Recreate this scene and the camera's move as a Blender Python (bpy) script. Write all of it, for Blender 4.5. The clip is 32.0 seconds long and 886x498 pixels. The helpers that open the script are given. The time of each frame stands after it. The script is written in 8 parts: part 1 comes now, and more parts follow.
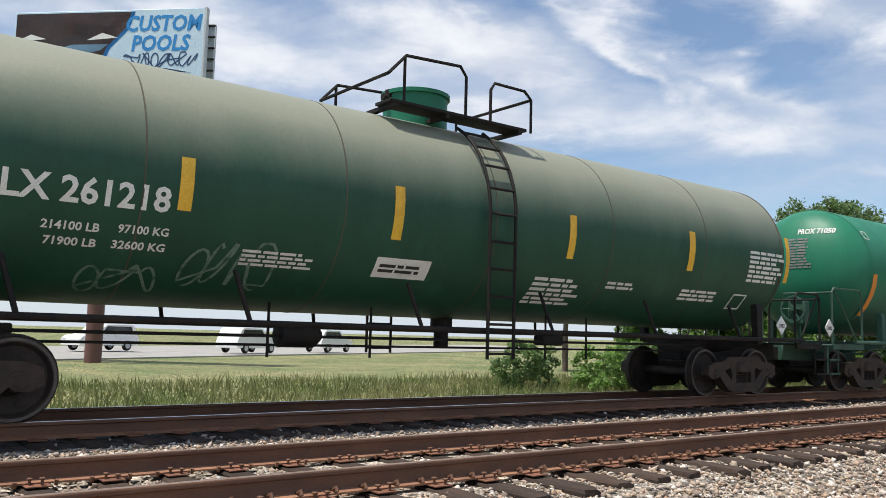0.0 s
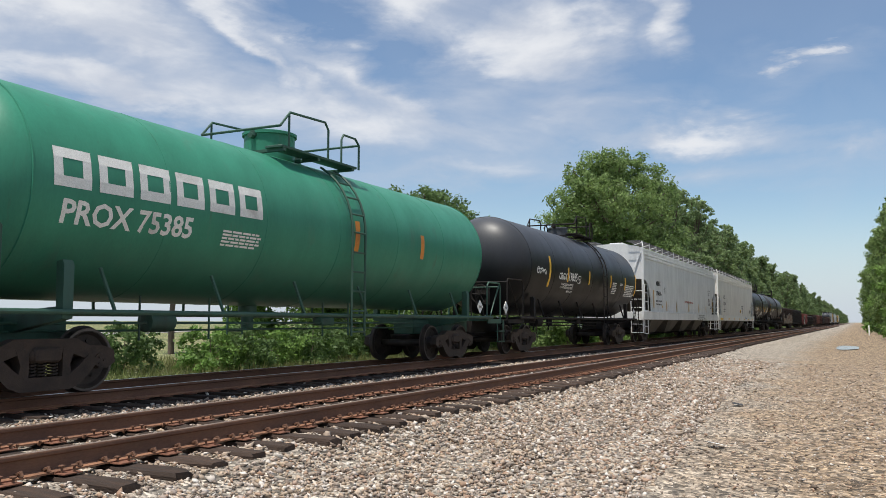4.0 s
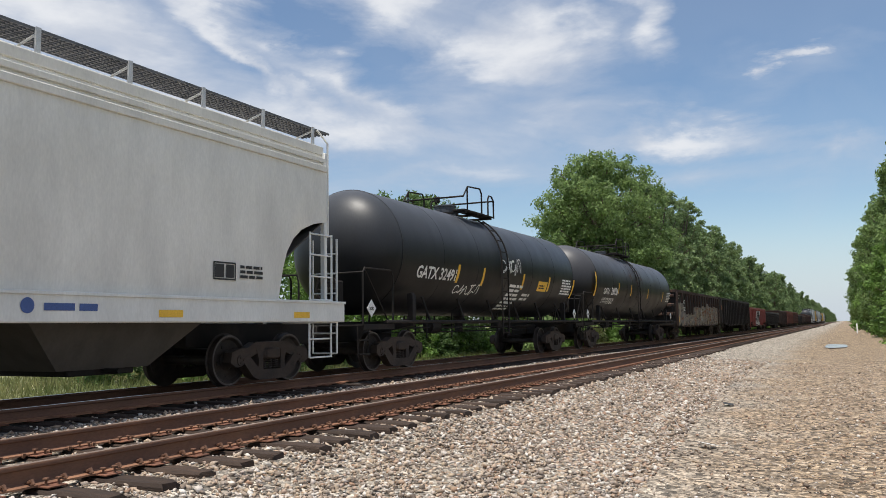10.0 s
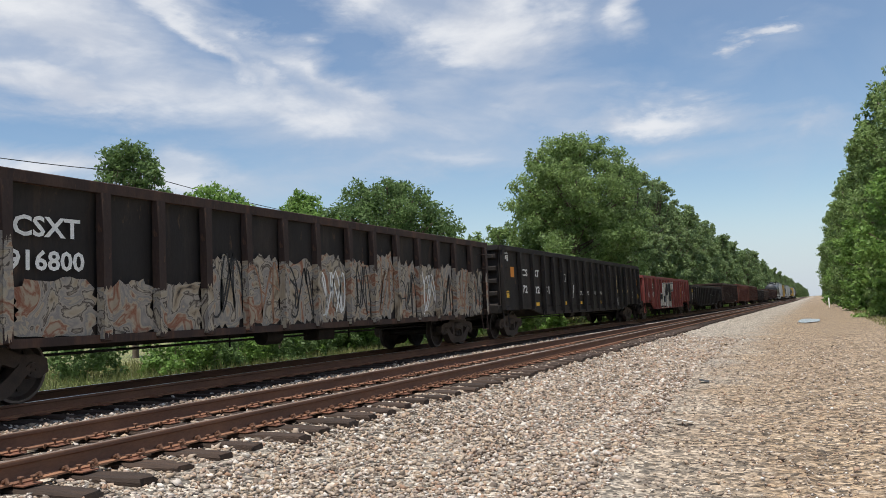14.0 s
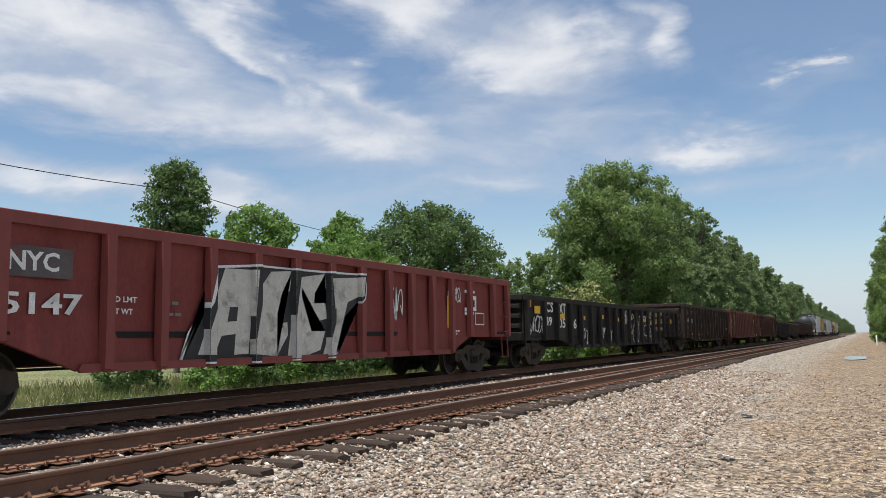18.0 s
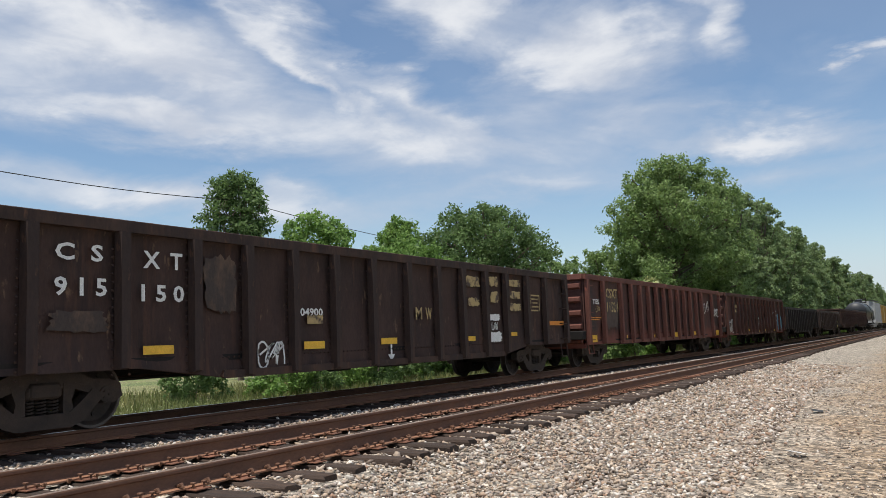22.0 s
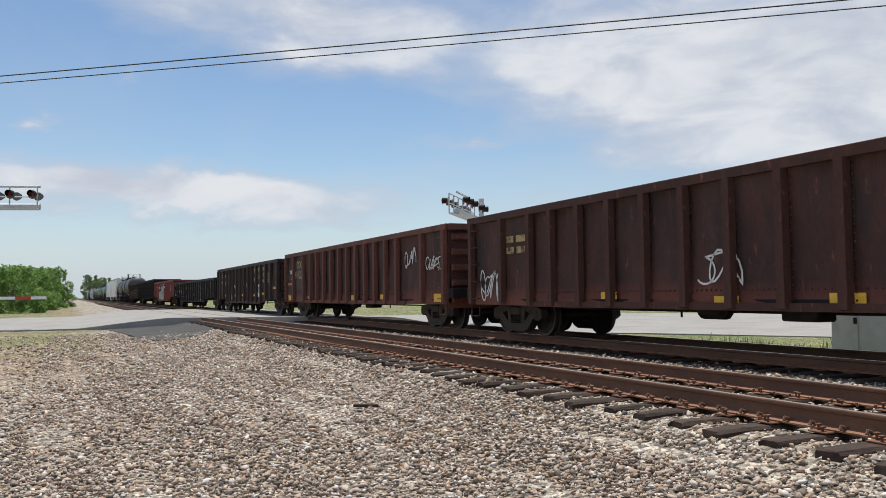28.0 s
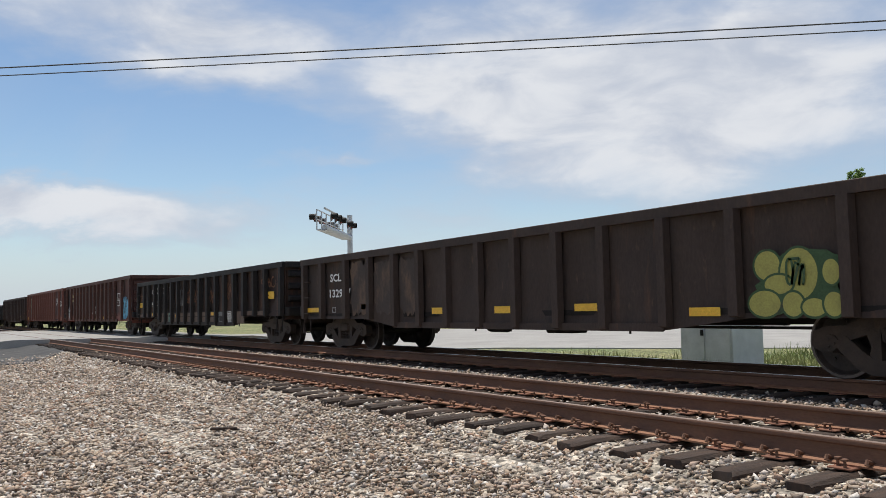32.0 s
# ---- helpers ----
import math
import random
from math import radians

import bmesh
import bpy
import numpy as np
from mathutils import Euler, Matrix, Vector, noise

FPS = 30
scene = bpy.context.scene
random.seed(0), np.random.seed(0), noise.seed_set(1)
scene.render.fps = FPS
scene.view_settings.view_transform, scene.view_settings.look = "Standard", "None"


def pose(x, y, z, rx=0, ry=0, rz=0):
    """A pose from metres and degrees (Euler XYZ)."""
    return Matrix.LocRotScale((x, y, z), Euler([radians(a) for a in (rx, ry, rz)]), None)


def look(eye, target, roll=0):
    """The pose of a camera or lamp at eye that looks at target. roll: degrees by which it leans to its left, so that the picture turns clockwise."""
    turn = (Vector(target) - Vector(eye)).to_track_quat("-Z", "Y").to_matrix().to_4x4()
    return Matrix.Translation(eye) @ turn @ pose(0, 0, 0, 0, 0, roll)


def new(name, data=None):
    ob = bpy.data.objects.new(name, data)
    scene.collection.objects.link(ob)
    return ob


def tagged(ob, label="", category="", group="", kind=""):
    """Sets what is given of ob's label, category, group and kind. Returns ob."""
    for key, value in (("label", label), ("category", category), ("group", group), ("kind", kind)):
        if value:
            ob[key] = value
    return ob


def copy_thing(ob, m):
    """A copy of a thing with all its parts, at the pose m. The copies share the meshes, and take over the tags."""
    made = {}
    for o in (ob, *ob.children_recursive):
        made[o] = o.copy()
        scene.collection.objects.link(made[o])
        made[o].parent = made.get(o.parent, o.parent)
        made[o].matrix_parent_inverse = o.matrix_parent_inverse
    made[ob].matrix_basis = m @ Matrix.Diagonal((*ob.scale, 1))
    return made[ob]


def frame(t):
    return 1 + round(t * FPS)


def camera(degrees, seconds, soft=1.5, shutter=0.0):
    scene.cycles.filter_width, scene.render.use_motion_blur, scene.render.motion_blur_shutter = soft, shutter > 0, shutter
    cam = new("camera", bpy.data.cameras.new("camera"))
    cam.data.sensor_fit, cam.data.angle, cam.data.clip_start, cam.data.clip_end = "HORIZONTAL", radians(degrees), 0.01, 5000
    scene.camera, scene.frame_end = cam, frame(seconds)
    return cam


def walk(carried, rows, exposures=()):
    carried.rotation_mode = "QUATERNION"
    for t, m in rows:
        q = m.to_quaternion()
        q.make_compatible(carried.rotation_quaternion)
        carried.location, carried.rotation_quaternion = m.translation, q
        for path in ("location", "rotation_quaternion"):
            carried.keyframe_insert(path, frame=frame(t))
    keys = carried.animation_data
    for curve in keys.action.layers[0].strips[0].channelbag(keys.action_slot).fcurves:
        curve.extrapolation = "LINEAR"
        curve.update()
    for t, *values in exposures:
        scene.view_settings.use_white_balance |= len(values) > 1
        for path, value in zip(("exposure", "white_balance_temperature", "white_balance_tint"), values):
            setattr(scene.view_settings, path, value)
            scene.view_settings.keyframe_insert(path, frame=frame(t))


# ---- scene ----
cam = camera(55.8, 32.0, soft=0.6)
PATH = [
    (0, (-0.154, 0.057, 1.038), (5.915, 7.937, 2.070), 1.47),
    (0.5, (-0.145, 0.042, 1.025), (7.007, 6.951, 2.081), 1.20),
    (1, (-0.119, 0.035, 1.018), (7.793, 6.067, 2.032), 0.86),
    (1.5, (-0.068, 0.007, 1.025), (8.318, 5.369, 1.986), 0.90),
    (2, (-0.041, -0.000, 1.018), (8.606, 4.933, 1.961), 0.75),
    (2.5, (-0.041, 0.000, 1.017), (8.767, 4.643, 1.942), 0.77),
    (3, (-0.032, -0.002, 1.011), (8.859, 4.483, 1.917), 0.60),
    (3.5, (-0.031, -0.005, 1.011), (8.899, 4.412, 1.886), 0.34),
    (5.5, (-0.020, -0.010, 1.012), (8.852, 4.524, 1.873), -1.05),
    (6, (-0.019, -0.026, 1.006), (8.835, 4.539, 1.888), -1.47),
    (6.5, (0.023, -0.045, 1.008), (8.876, 4.519, 1.904), -1.55),
    (7, (0.068, -0.074, 1.012), (8.942, 4.447, 1.917), -1.39),
    (7.5, (0.094, -0.084, 1.005), (9.005, 4.360, 1.922), -1.02),
    (8, (0.077, -0.066, 1.005), (9.036, 4.278, 1.935), -0.59),
    (8.5, (0.044, -0.042, 1.007), (9.052, 4.196, 1.959), -0.24),
    (9, (0.026, -0.026, 1.007), (9.060, 4.152, 1.974), -0.13),
    (9.5, (0.035, -0.005, 1.009), (9.062, 4.187, 1.974), -0.34),
    (10, (0.030, 0.004, 1.001), (9.017, 4.292, 1.924), -0.85),
    (10.5, (0.045, 0.001, 1.005), (8.983, 4.406, 1.843), -1.46),
    (11, (0.064, 0.006, 0.999), (8.988, 4.456, 1.744), -1.96),
    (11.5, (0.081, 0.011, 0.995), (9.038, 4.407, 1.664), -2.29),
    (12, (0.094, 0.009, 1.001), (9.117, 4.275, 1.617), -2.42),
    (12.5, (0.101, 0.012, 1.001), (9.183, 4.154, 1.615), -2.45),
    (13, (0.090, 0.013, 0.999), (9.202, 4.080, 1.656), -2.37),
    (13.5, (0.070, -0.000, 1.000), (9.189, 4.040, 1.713), -2.46),
    (15.5, (0.047, -0.006, 1.001), (9.130, 4.094, 1.826), -2.07),
    (16, (0.041, -0.004, 0.999), (9.090, 4.170, 1.833), -1.70),
    (16.5, (0.023, 0.005, 0.997), (9.030, 4.265, 1.857), -1.21),
    (17, (0.001, 0.004, 0.997), (8.965, 4.343, 1.909), -0.82),
    (17.5, (-0.018, 0.011, 1.002), (8.912, 4.405, 1.977), -0.58),
    (18, (-0.023, 0.017, 1.002), (8.874, 4.461, 2.047), -0.66),
    (18.5, (-0.031, 0.021, 0.999), (8.817, 4.548, 2.104), -0.98),
    (19, (-0.028, 0.015, 1.004), (8.742, 4.678, 2.158), -1.49),
    (19.5, (-0.022, 0.019, 1.003), (8.656, 4.842, 2.199), -1.86),
    (20, (-0.020, 0.020, 1.001), (8.575, 4.984, 2.220), -2.14),
    (20.5, (-0.013, 0.016, 0.998), (8.534, 5.062, 2.223), -2.34),
    (21, (-0.008, 0.010, 1.005), (8.529, 5.078, 2.204), -2.44),
    (21.5, (-0.004, 0.009, 1.006), (8.551, 5.058, 2.157), -2.44),
    (22, (-0.002, 0.015, 1.006), (8.574, 5.043, 2.087), -2.18),
    (22.5, (-0.005, 0.007, 1.004), (8.583, 5.032, 2.003), -1.97),
    (23, (-0.006, 0.008, 0.999), (8.513, 5.164, 1.915), -1.72),
    (23.5, (-0.017, 0.009, 0.994), (8.374, 5.386, 1.825), -1.46),
    (24, (-0.039, 0.020, 0.981), (7.724, 6.276, 1.763), -1.58),
    (24.2, (-0.033, 0.014, 0.984), (6.725, 7.346, 1.746), -1.08),
    (24.5, (-0.027, 0.011, 0.994), (3.698, 9.253, 1.830), -0.17),
    (25, (-0.020, -0.008, 0.968), (-3.301, 9.404, 1.765), 0.52),
    (25.5, (-0.015, -0.018, 0.985), (-7.555, 6.527, 1.544), -0.60),
    (26, (-0.041, -0.044, 0.974), (-8.904, 4.562, 1.443), -0.43),
    (26.5, (-0.026, -0.031, 0.974), (-9.196, 3.934, 1.413), -0.09),
    (28.5, (-0.006, -0.024, 0.974), (-9.088, 4.122, 1.550), -0.84),
    (29, (-0.006, -0.022, 0.982), (-9.065, 4.168, 1.586), -0.95),
    (29.5, (-0.004, -0.019, 0.985), (-9.040, 4.217, 1.617), -1.07),
    (30, (0.000, -0.010, 0.984), (-9.003, 4.292, 1.643), -1.13),
    (30.5, (0.002, 0.015, 0.986), (-8.959, 4.401, 1.669), -1.27),
    (31, (0.010, 0.043, 0.990), (-8.876, 4.577, 1.695), -1.31),
    (31.5, (0.013, 0.060, 0.995), (-8.706, 4.906, 1.696), -1.24),
    (32, (0.020, 0.065, 0.987), (-8.337, 5.512, 1.692), -1.25),
]
EXPOSURES = [(0, 0.36), (1, 0.26), (2, 0.17), (13, 0.17), (23.6, 0.17), (24.4, 0.42), (25, 0.48), (25.6, 0.26), (26.2, 0.08), (32, 0.08)]
walk(cam, [(t, look(eye, target, roll)) for t, eye, target, roll in PATH], EXPOSURES)

# ---- world, sun, exposure ----
SUN_UP, SUN_TURN = 73.0, 170.0          # degrees above the horizon; bearing from +x towards +y
world = bpy.data.worlds.new("world")
scene.world = world
world.use_nodes = True
wn, wl = world.node_tree.nodes, world.node_tree.links
wn.clear()


def wnode(kind, **sockets):
    n = wn.new(kind)
    for key, value in sockets.items():
        n.inputs[key.replace("_", " ")].default_value = value
    return n


sky = wn.new("ShaderNodeTexSky")
sky.sky_type, sky.sun_disc = "NISHITA", False
sky.sun_elevation, sky.sun_rotation = radians(SUN_UP), radians(90 - SUN_TURN)
sky.air_density, sky.dust_density, sky.ozone_density = 1.0, 0.25, 1.4
coord = wn.new("ShaderNodeTexCoord")
split = wn.new("ShaderNodeSeparateXYZ")
wl.new(coord.outputs["Generated"], split.inputs[0])


def wmath(op, a, b=None, clamp=False):
    n = wn.new("ShaderNodeMath")
    n.operation, n.use_clamp = op, clamp
    for k, v in enumerate((a, b)):
        if v is None:
            continue
        if isinstance(v, (int, float)):
            n.inputs[k].default_value = v
        else:
            wl.new(v, n.inputs[k])
    return n.outputs[0]


# a layer of thin cloud, spread over a flat ceiling high above the ground
up = wmath("MAXIMUM", wmath("ADD", split.outputs[2], 0.30), 0.12)
flat = wn.new("ShaderNodeCombineXYZ")
wl.new(wmath("DIVIDE", split.outputs[0], up), flat.inputs[0])
wl.new(wmath("DIVIDE", split.outputs[1], up), flat.inputs[1])


def cloud_noise(scale, detail, rough, warp, stretch, turn, off):
    m = wn.new("ShaderNodeMapping")
    m.inputs["Scale"].default_value = stretch
    m.inputs["Rotation"].default_value = (0, 0, radians(turn))
    m.inputs["Location"].default_value = off
    wl.new(flat.outputs[0], m.inputs[0])
    n = wnode("ShaderNodeTexNoise", Scale=scale, Detail=detail, Roughness=rough, Distortion=warp)
    wl.new(m.outputs[0], n.inputs["Vector"])
    return n.outputs["Fac"]


def wramp(fac, a, b):
    n = wn.new("ShaderNodeMapRange")
    n.interpolation_type = "SMOOTHSTEP"
    n.inputs["From Min"].default_value, n.inputs["From Max"].default_value = a, b
    wl.new(fac, n.inputs["Value"])
    return n.outputs[0]


# banks of cloud by bearing (from +y, towards -x) and height, in degrees: centre, half width and height, lean, thickness
EAST_BANKS = [(-39.4, 19.7, 9.2, 2.7, 3, 0.95), (-41.6, 15.1, 9.4, 1.5, 8, 0.9), (-51.7, 18.4, 7.2, 1.0, 42, 0.8), (-49.7, 21.1, 4.1, 1.7, 30, 0.75), (-61.1, 22.1, 4.6, 2.1, 8, 1), (-70.0, 19.0, 5.0, 2.8, 10, 1), (-77.9, 19.7, 2.1, 1.9, 20, 0.75), (-57.9, 13.7, 13.1, 2.3, 6, 0.72), (-72.0, 14.4, 10.0, 1.8, 8, 0.55), (-54.2, 19.1, 1.3, 0.7, 8, 0.6), (-57.5, 18.8, 1.7, 0.7, 8, 0.55), (-80.9, 12.3, 7.4, 1.0, 6, 0.75), (-87.6, 17.1, 1.1, 0.5, 10, 1), (-86.1, 16.3, 0.6, 0.5, 0, 0.8), (-86.7, 15.9, 4.6, 2.5, 0, 0.35), (-41.7, 9.8, 15.1, 1.4, 3, 0.75), (-64.1, 9.9, 12.8, 1.3, 0, 0.5), (-89.7, 10.5, 3.8, 0.8, 8, 0.5), (-82.6, 9.5, 8.1, 1.1, 0, 0.4)]
WEST_BANKS = [(73.7, 18.4, 12.5, 2.9, 8, 0.8), (69.9, 15.6, 6.9, 1.5, 15, 0.6), (54.3, 13.0, 7.7, 2.7, 30, 0.95), (45.0, 15.1, 15.5, 5.5, 5, 0.95), (38.4, 9.9, 8.5, 3.9, 0, 0.7), (84.6, 6.8, 11.9, 1.6, 3, 1.15), (77.5, 5.8, 7.5, 1.1, 0, 0.6), (65.3, 9.9, 3.5, 0.7, -5, 0.5), (90.4, 11.1, 1.5, 0.5, 0, 0.6), (86.9, 14.1, 2.8, 0.4, -8, 0.3), (58.4, 5.9, 11.6, 2.3, 0, 0.45)]
NORTH_BANKS = [(-18.6, 18.5, 18.4, 2.9, 5, 0.85), (-41.9, 18.2, 11.6, 2.3, 20, 0.75), (-58.8, 15.8, 8.3, 1.4, 25, 0.7), (-41.8, 20.4, 6.2, 0.9, 25, 0.7), (39.5, 13.9, 17.5, 5.8, 0, 0.9), (18.7, 19.0, 11.6, 1.5, 5, 0.75), (-0.2, 13.2, 11.0, 1.8, -12, 0.95), (20.6, 12.3, 7.7, 1.5, 8, 0.8), (7.0, 17.3, 7.6, 0.8, 3, 0.5)]
way = coord.outputs["Generated"]
sky_map = wn.new("ShaderNodeCombineXYZ")
turn_deg = wmath("MULTIPLY", wmath("ARCTAN2", wmath("MULTIPLY", split.outputs[0], -1.0), split.outputs[1]), 57.2958)
rise_deg = wmath("MULTIPLY", wmath("ARCSINE", split.outputs[2]), 57.2958)


def sky_noise(scale, detail, rough, off):
    m = wn.new("ShaderNodeMapping")
    m.inputs["Scale"].default_value = (1, 1, 2.6)
    m.inputs["Location"].default_value = off
    wl.new(way, m.inputs[0])
    n = wnode("ShaderNodeTexNoise", Scale=scale, Detail=detail, Roughness=rough, Distortion=0.35)
    wl.new(m.outputs[0], n.inputs["Vector"])
    return n.outputs["Fac"]


drift = sky_noise(4.5, 7, 0.58, (1.3, 4.1, 0.7))
lift = sky_noise(5.5, 7, 0.58, (7.7, 2.4, 3.1))
fray = sky_noise(8.0, 7, 0.54, (2.9, 8.8, 5.2))
wl.new(wmath("ADD", turn_deg, wmath("MULTIPLY", wmath("SUBTRACT", drift, 0.5), 16.0)), sky_map.inputs[0])
wl.new(wmath("ADD", rise_deg, wmath("MULTIPLY", wmath("SUBTRACT", lift, 0.5), 6.5)), sky_map.inputs[1])
banks = None
for turn, rise, wide, high, lean, thickness in EAST_BANKS + WEST_BANKS + NORTH_BANKS:
    m = wn.new("ShaderNodeMapping")
    m.vector_type = "TEXTURE"
    m.inputs["Location"].default_value = (turn, rise, 0)
    m.inputs["Rotation"].default_value = (0, 0, radians(lean))
    m.inputs["Scale"].default_value = (wide, high, 1)
    wl.new(sky_map.outputs[0], m.inputs[0])
    q = wn.new("ShaderNodeVectorMath")
    q.operation = "LENGTH"
    wl.new(m.outputs[0], q.inputs[0])
    r = wn.new("ShaderNodeMapRange")
    r.inputs["From Min"].default_value, r.inputs["From Max"].default_value = 1.8, 0.1
    r.inputs["To Max"].default_value = thickness
    wl.new(q.outputs["Value"], r.inputs["Value"])
    banks = r.outputs[0] if banks is None else wmath("MAXIMUM", wmath("MULTIPLY", wmath("ADD", banks, r.outputs[0]), 0.62), wmath("MAXIMUM", banks, r.outputs[0]))
near_banks = wramp(wmath("ADD", banks, wmath("MULTIPLY", wmath("SUBTRACT", fray, 0.5), 0.6)), 0.02, 0.88)
sheets = wramp(cloud_noise(0.85, 7, 0.5, 0.45, (1.0, 1.3, 1), 25, (3.1, 1.7, 0)), 0.40, 0.62)
wisps = wramp(cloud_noise(1.7, 8, 0.56, 0.7, (0.8, 1.4, 1), -35, (7.3, 2.2, 0)), 0.47, 0.66)
elsewhere = wmath("MAXIMUM", wramp(rise_deg, 22.0, 34.0), wramp(split.outputs[1], -0.05, -0.35))
veil = wmath("MULTIPLY", wmath("MAXIMUM", wmath("MULTIPLY", sheets, 0.95), wmath("MULTIPLY", wisps, 0.8)), wmath("ADD", wmath("MULTIPLY", elsewhere, 0.85), 0.12))
cover = wmath("MAXIMUM", wmath("MULTIPLY", near_banks, 0.97), veil, clamp=True)
thick = fray
haze = wramp(split.outputs[2], 0.13, -0.01)
cloud_col = wn.new("ShaderNodeMix")
cloud_col.data_type = "RGBA"
cloud_col.inputs[6].default_value = (5.9, 6.4, 7.4, 1)
cloud_col.inputs[7].default_value = (8.5, 8.7, 9.1, 1)
wl.new(wmath("MULTIPLY", wramp(thick, 0.30, 0.66), wramp(cover, 0.35, 1.0)), cloud_col.inputs[0])
mixed = wn.new("ShaderNodeMix")
mixed.data_type = "RGBA"
wl.new(cover, mixed.inputs[0])
clear = wn.new("ShaderNodeHueSaturation")
clear.inputs["Saturation"].default_value, clear.inputs["Value"].default_value = 1.06, 1.25
wl.new(sky.outputs[0], clear.inputs["Color"])
wl.new(clear.outputs[0], mixed.inputs[6])
wl.new(cloud_col.outputs[2], mixed.inputs[7])
back = wn.new("ShaderNodeBackground")
back.inputs["Strength"].default_value = 0.085
low_sky = wn.new("ShaderNodeMix")
low_sky.data_type = "RGBA"
wl.new(wmath("MULTIPLY", haze, 0.8), low_sky.inputs[0])
wl.new(mixed.outputs[2], low_sky.inputs[6])
low_sky.inputs[7].default_value = (5.4, 6.4, 7.9, 1)
wl.new(low_sky.outputs[2], back.inputs["Color"])
wl.new(back.outputs[0], wn.new("ShaderNodeOutputWorld").inputs[0])

sun = new("sun", bpy.data.lights.new("sun", "SUN"))
sun.data.energy, sun.data.angle, sun.data.color = 4.2, radians(0.8), (1.0, 0.945, 0.85)
far_sun = Vector((math.cos(radians(SUN_TURN)) * math.cos(radians(SUN_UP)), math.sin(radians(SUN_TURN)) * math.cos(radians(SUN_UP)), math.sin(radians(SUN_UP)))) * 100
sun.matrix_world = look(far_sun, (0, 0, 0))


# ---- materials ----
def surface(name, c1, c2, rough=0.7, metal=0.0, scale=3.0, fine=40.0, bump=0.15, dirt=None, dirt_from=0.55, dirt_to=0.75, stretch=(1, 1, 1), vary=0.0, dirt_scale=1.2, island=False, streak=None, streak_from=0.56, dust_shading=None, gloss=None, grit=0.18, specks=None):
    """A painted, rusty or natural surface: two tones at a wide and a fine scale, patches of a third, relief, and a tone that varies from piece to piece."""
    m = bpy.data.materials.new(name)
    m.use_nodes = True
    n, l = m.node_tree.nodes, m.node_tree.links
    b = n["Principled BSDF"]
    b.inputs["Roughness"].default_value, b.inputs["Metallic"].default_value = rough, metal
    tc, mp = n.new("ShaderNodeTexCoord"), n.new("ShaderNodeMapping")
    mp.inputs["Scale"].default_value = stretch
    l.new(tc.outputs["Object"], mp.inputs[0])

    def noise_at(s, d=5):
        t = n.new("ShaderNodeTexNoise")
        t.inputs["Scale"].default_value, t.inputs["Detail"].default_value, t.inputs["Roughness"].default_value = s, d, 0.62
        l.new(mp.outputs[0], t.inputs["Vector"])
        return t.outputs["Fac"]

    def mix(fac, a, c):
        x = n.new("ShaderNodeMix")
        x.data_type = "RGBA"
        for k, v in ((0, fac), (6, a), (7, c)):
            if isinstance(v, (int, float)):
                x.inputs[k].default_value = v
            elif isinstance(v, tuple):
                x.inputs[k].default_value = (*v, 1)
            else:
                l.new(v, x.inputs[k])
        return x.outputs[2]

    def spread(v, a, c):
        r = n.new("ShaderNodeMapRange")
        r.inputs["From Min"].default_value, r.inputs["From Max"].default_value = a, c
        l.new(v, r.inputs["Value"])
        return r.outputs[0]

    wide, thin = noise_at(scale), noise_at(fine, 3)
    col = mix(spread(wide, 0.3, 0.7), c1, c2)
    if dirt:
        col = mix(spread(noise_at(dirt_scale, 8), dirt_from, dirt_to), col, dirt)
    if specks:                                          # small spots where rust breaks through
        col = mix(spread(noise_at(7.0, 8), 0.62, 0.72), col, specks)
    if streak:                                          # thin runs down the sides
        sm, st = n.new("ShaderNodeMapping"), n.new("ShaderNodeTexNoise")
        sm.inputs["Scale"].default_value = (1, 1, 0.09)
        st.inputs["Scale"].default_value, st.inputs["Detail"].default_value, st.inputs["Roughness"].default_value = 3.2, 7, 0.6
        l.new(tc.outputs["Object"], sm.inputs[0])
        l.new(sm.outputs[0], st.inputs["Vector"])
        runs = n.new("ShaderNodeMath")
        runs.operation = "MULTIPLY"
        runs.inputs[1].default_value = 0.7
        l.new(spread(st.outputs["Fac"], streak_from, streak_from + 0.2), runs.inputs[0])
        col = mix(runs.outputs[0], col, streak)
    if dust_shading:                                            # tint between two heights: dust, painted-in sky sheen and underside shade
        tint, z0, z1, most = dust_shading
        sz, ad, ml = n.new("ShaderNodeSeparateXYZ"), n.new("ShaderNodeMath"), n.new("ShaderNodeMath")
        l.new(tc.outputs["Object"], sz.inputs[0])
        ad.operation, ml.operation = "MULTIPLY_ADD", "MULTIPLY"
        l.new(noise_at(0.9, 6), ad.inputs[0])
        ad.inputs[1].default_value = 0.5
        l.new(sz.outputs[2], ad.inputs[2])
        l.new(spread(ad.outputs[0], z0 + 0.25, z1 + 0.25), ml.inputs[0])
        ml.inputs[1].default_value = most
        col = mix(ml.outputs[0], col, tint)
    grain = n.new("ShaderNodeHueSaturation")
    l.new(col, grain.inputs["Color"])
    g = n.new("ShaderNodeMapRange")
    g.inputs["From Min"].default_value, g.inputs["From Max"].default_value = 0.25, 0.75
    g.inputs["To Min"].default_value, g.inputs["To Max"].default_value = 1 - grit, 1 + grit
    l.new(thin, g.inputs["Value"])
    value = g.outputs[0]
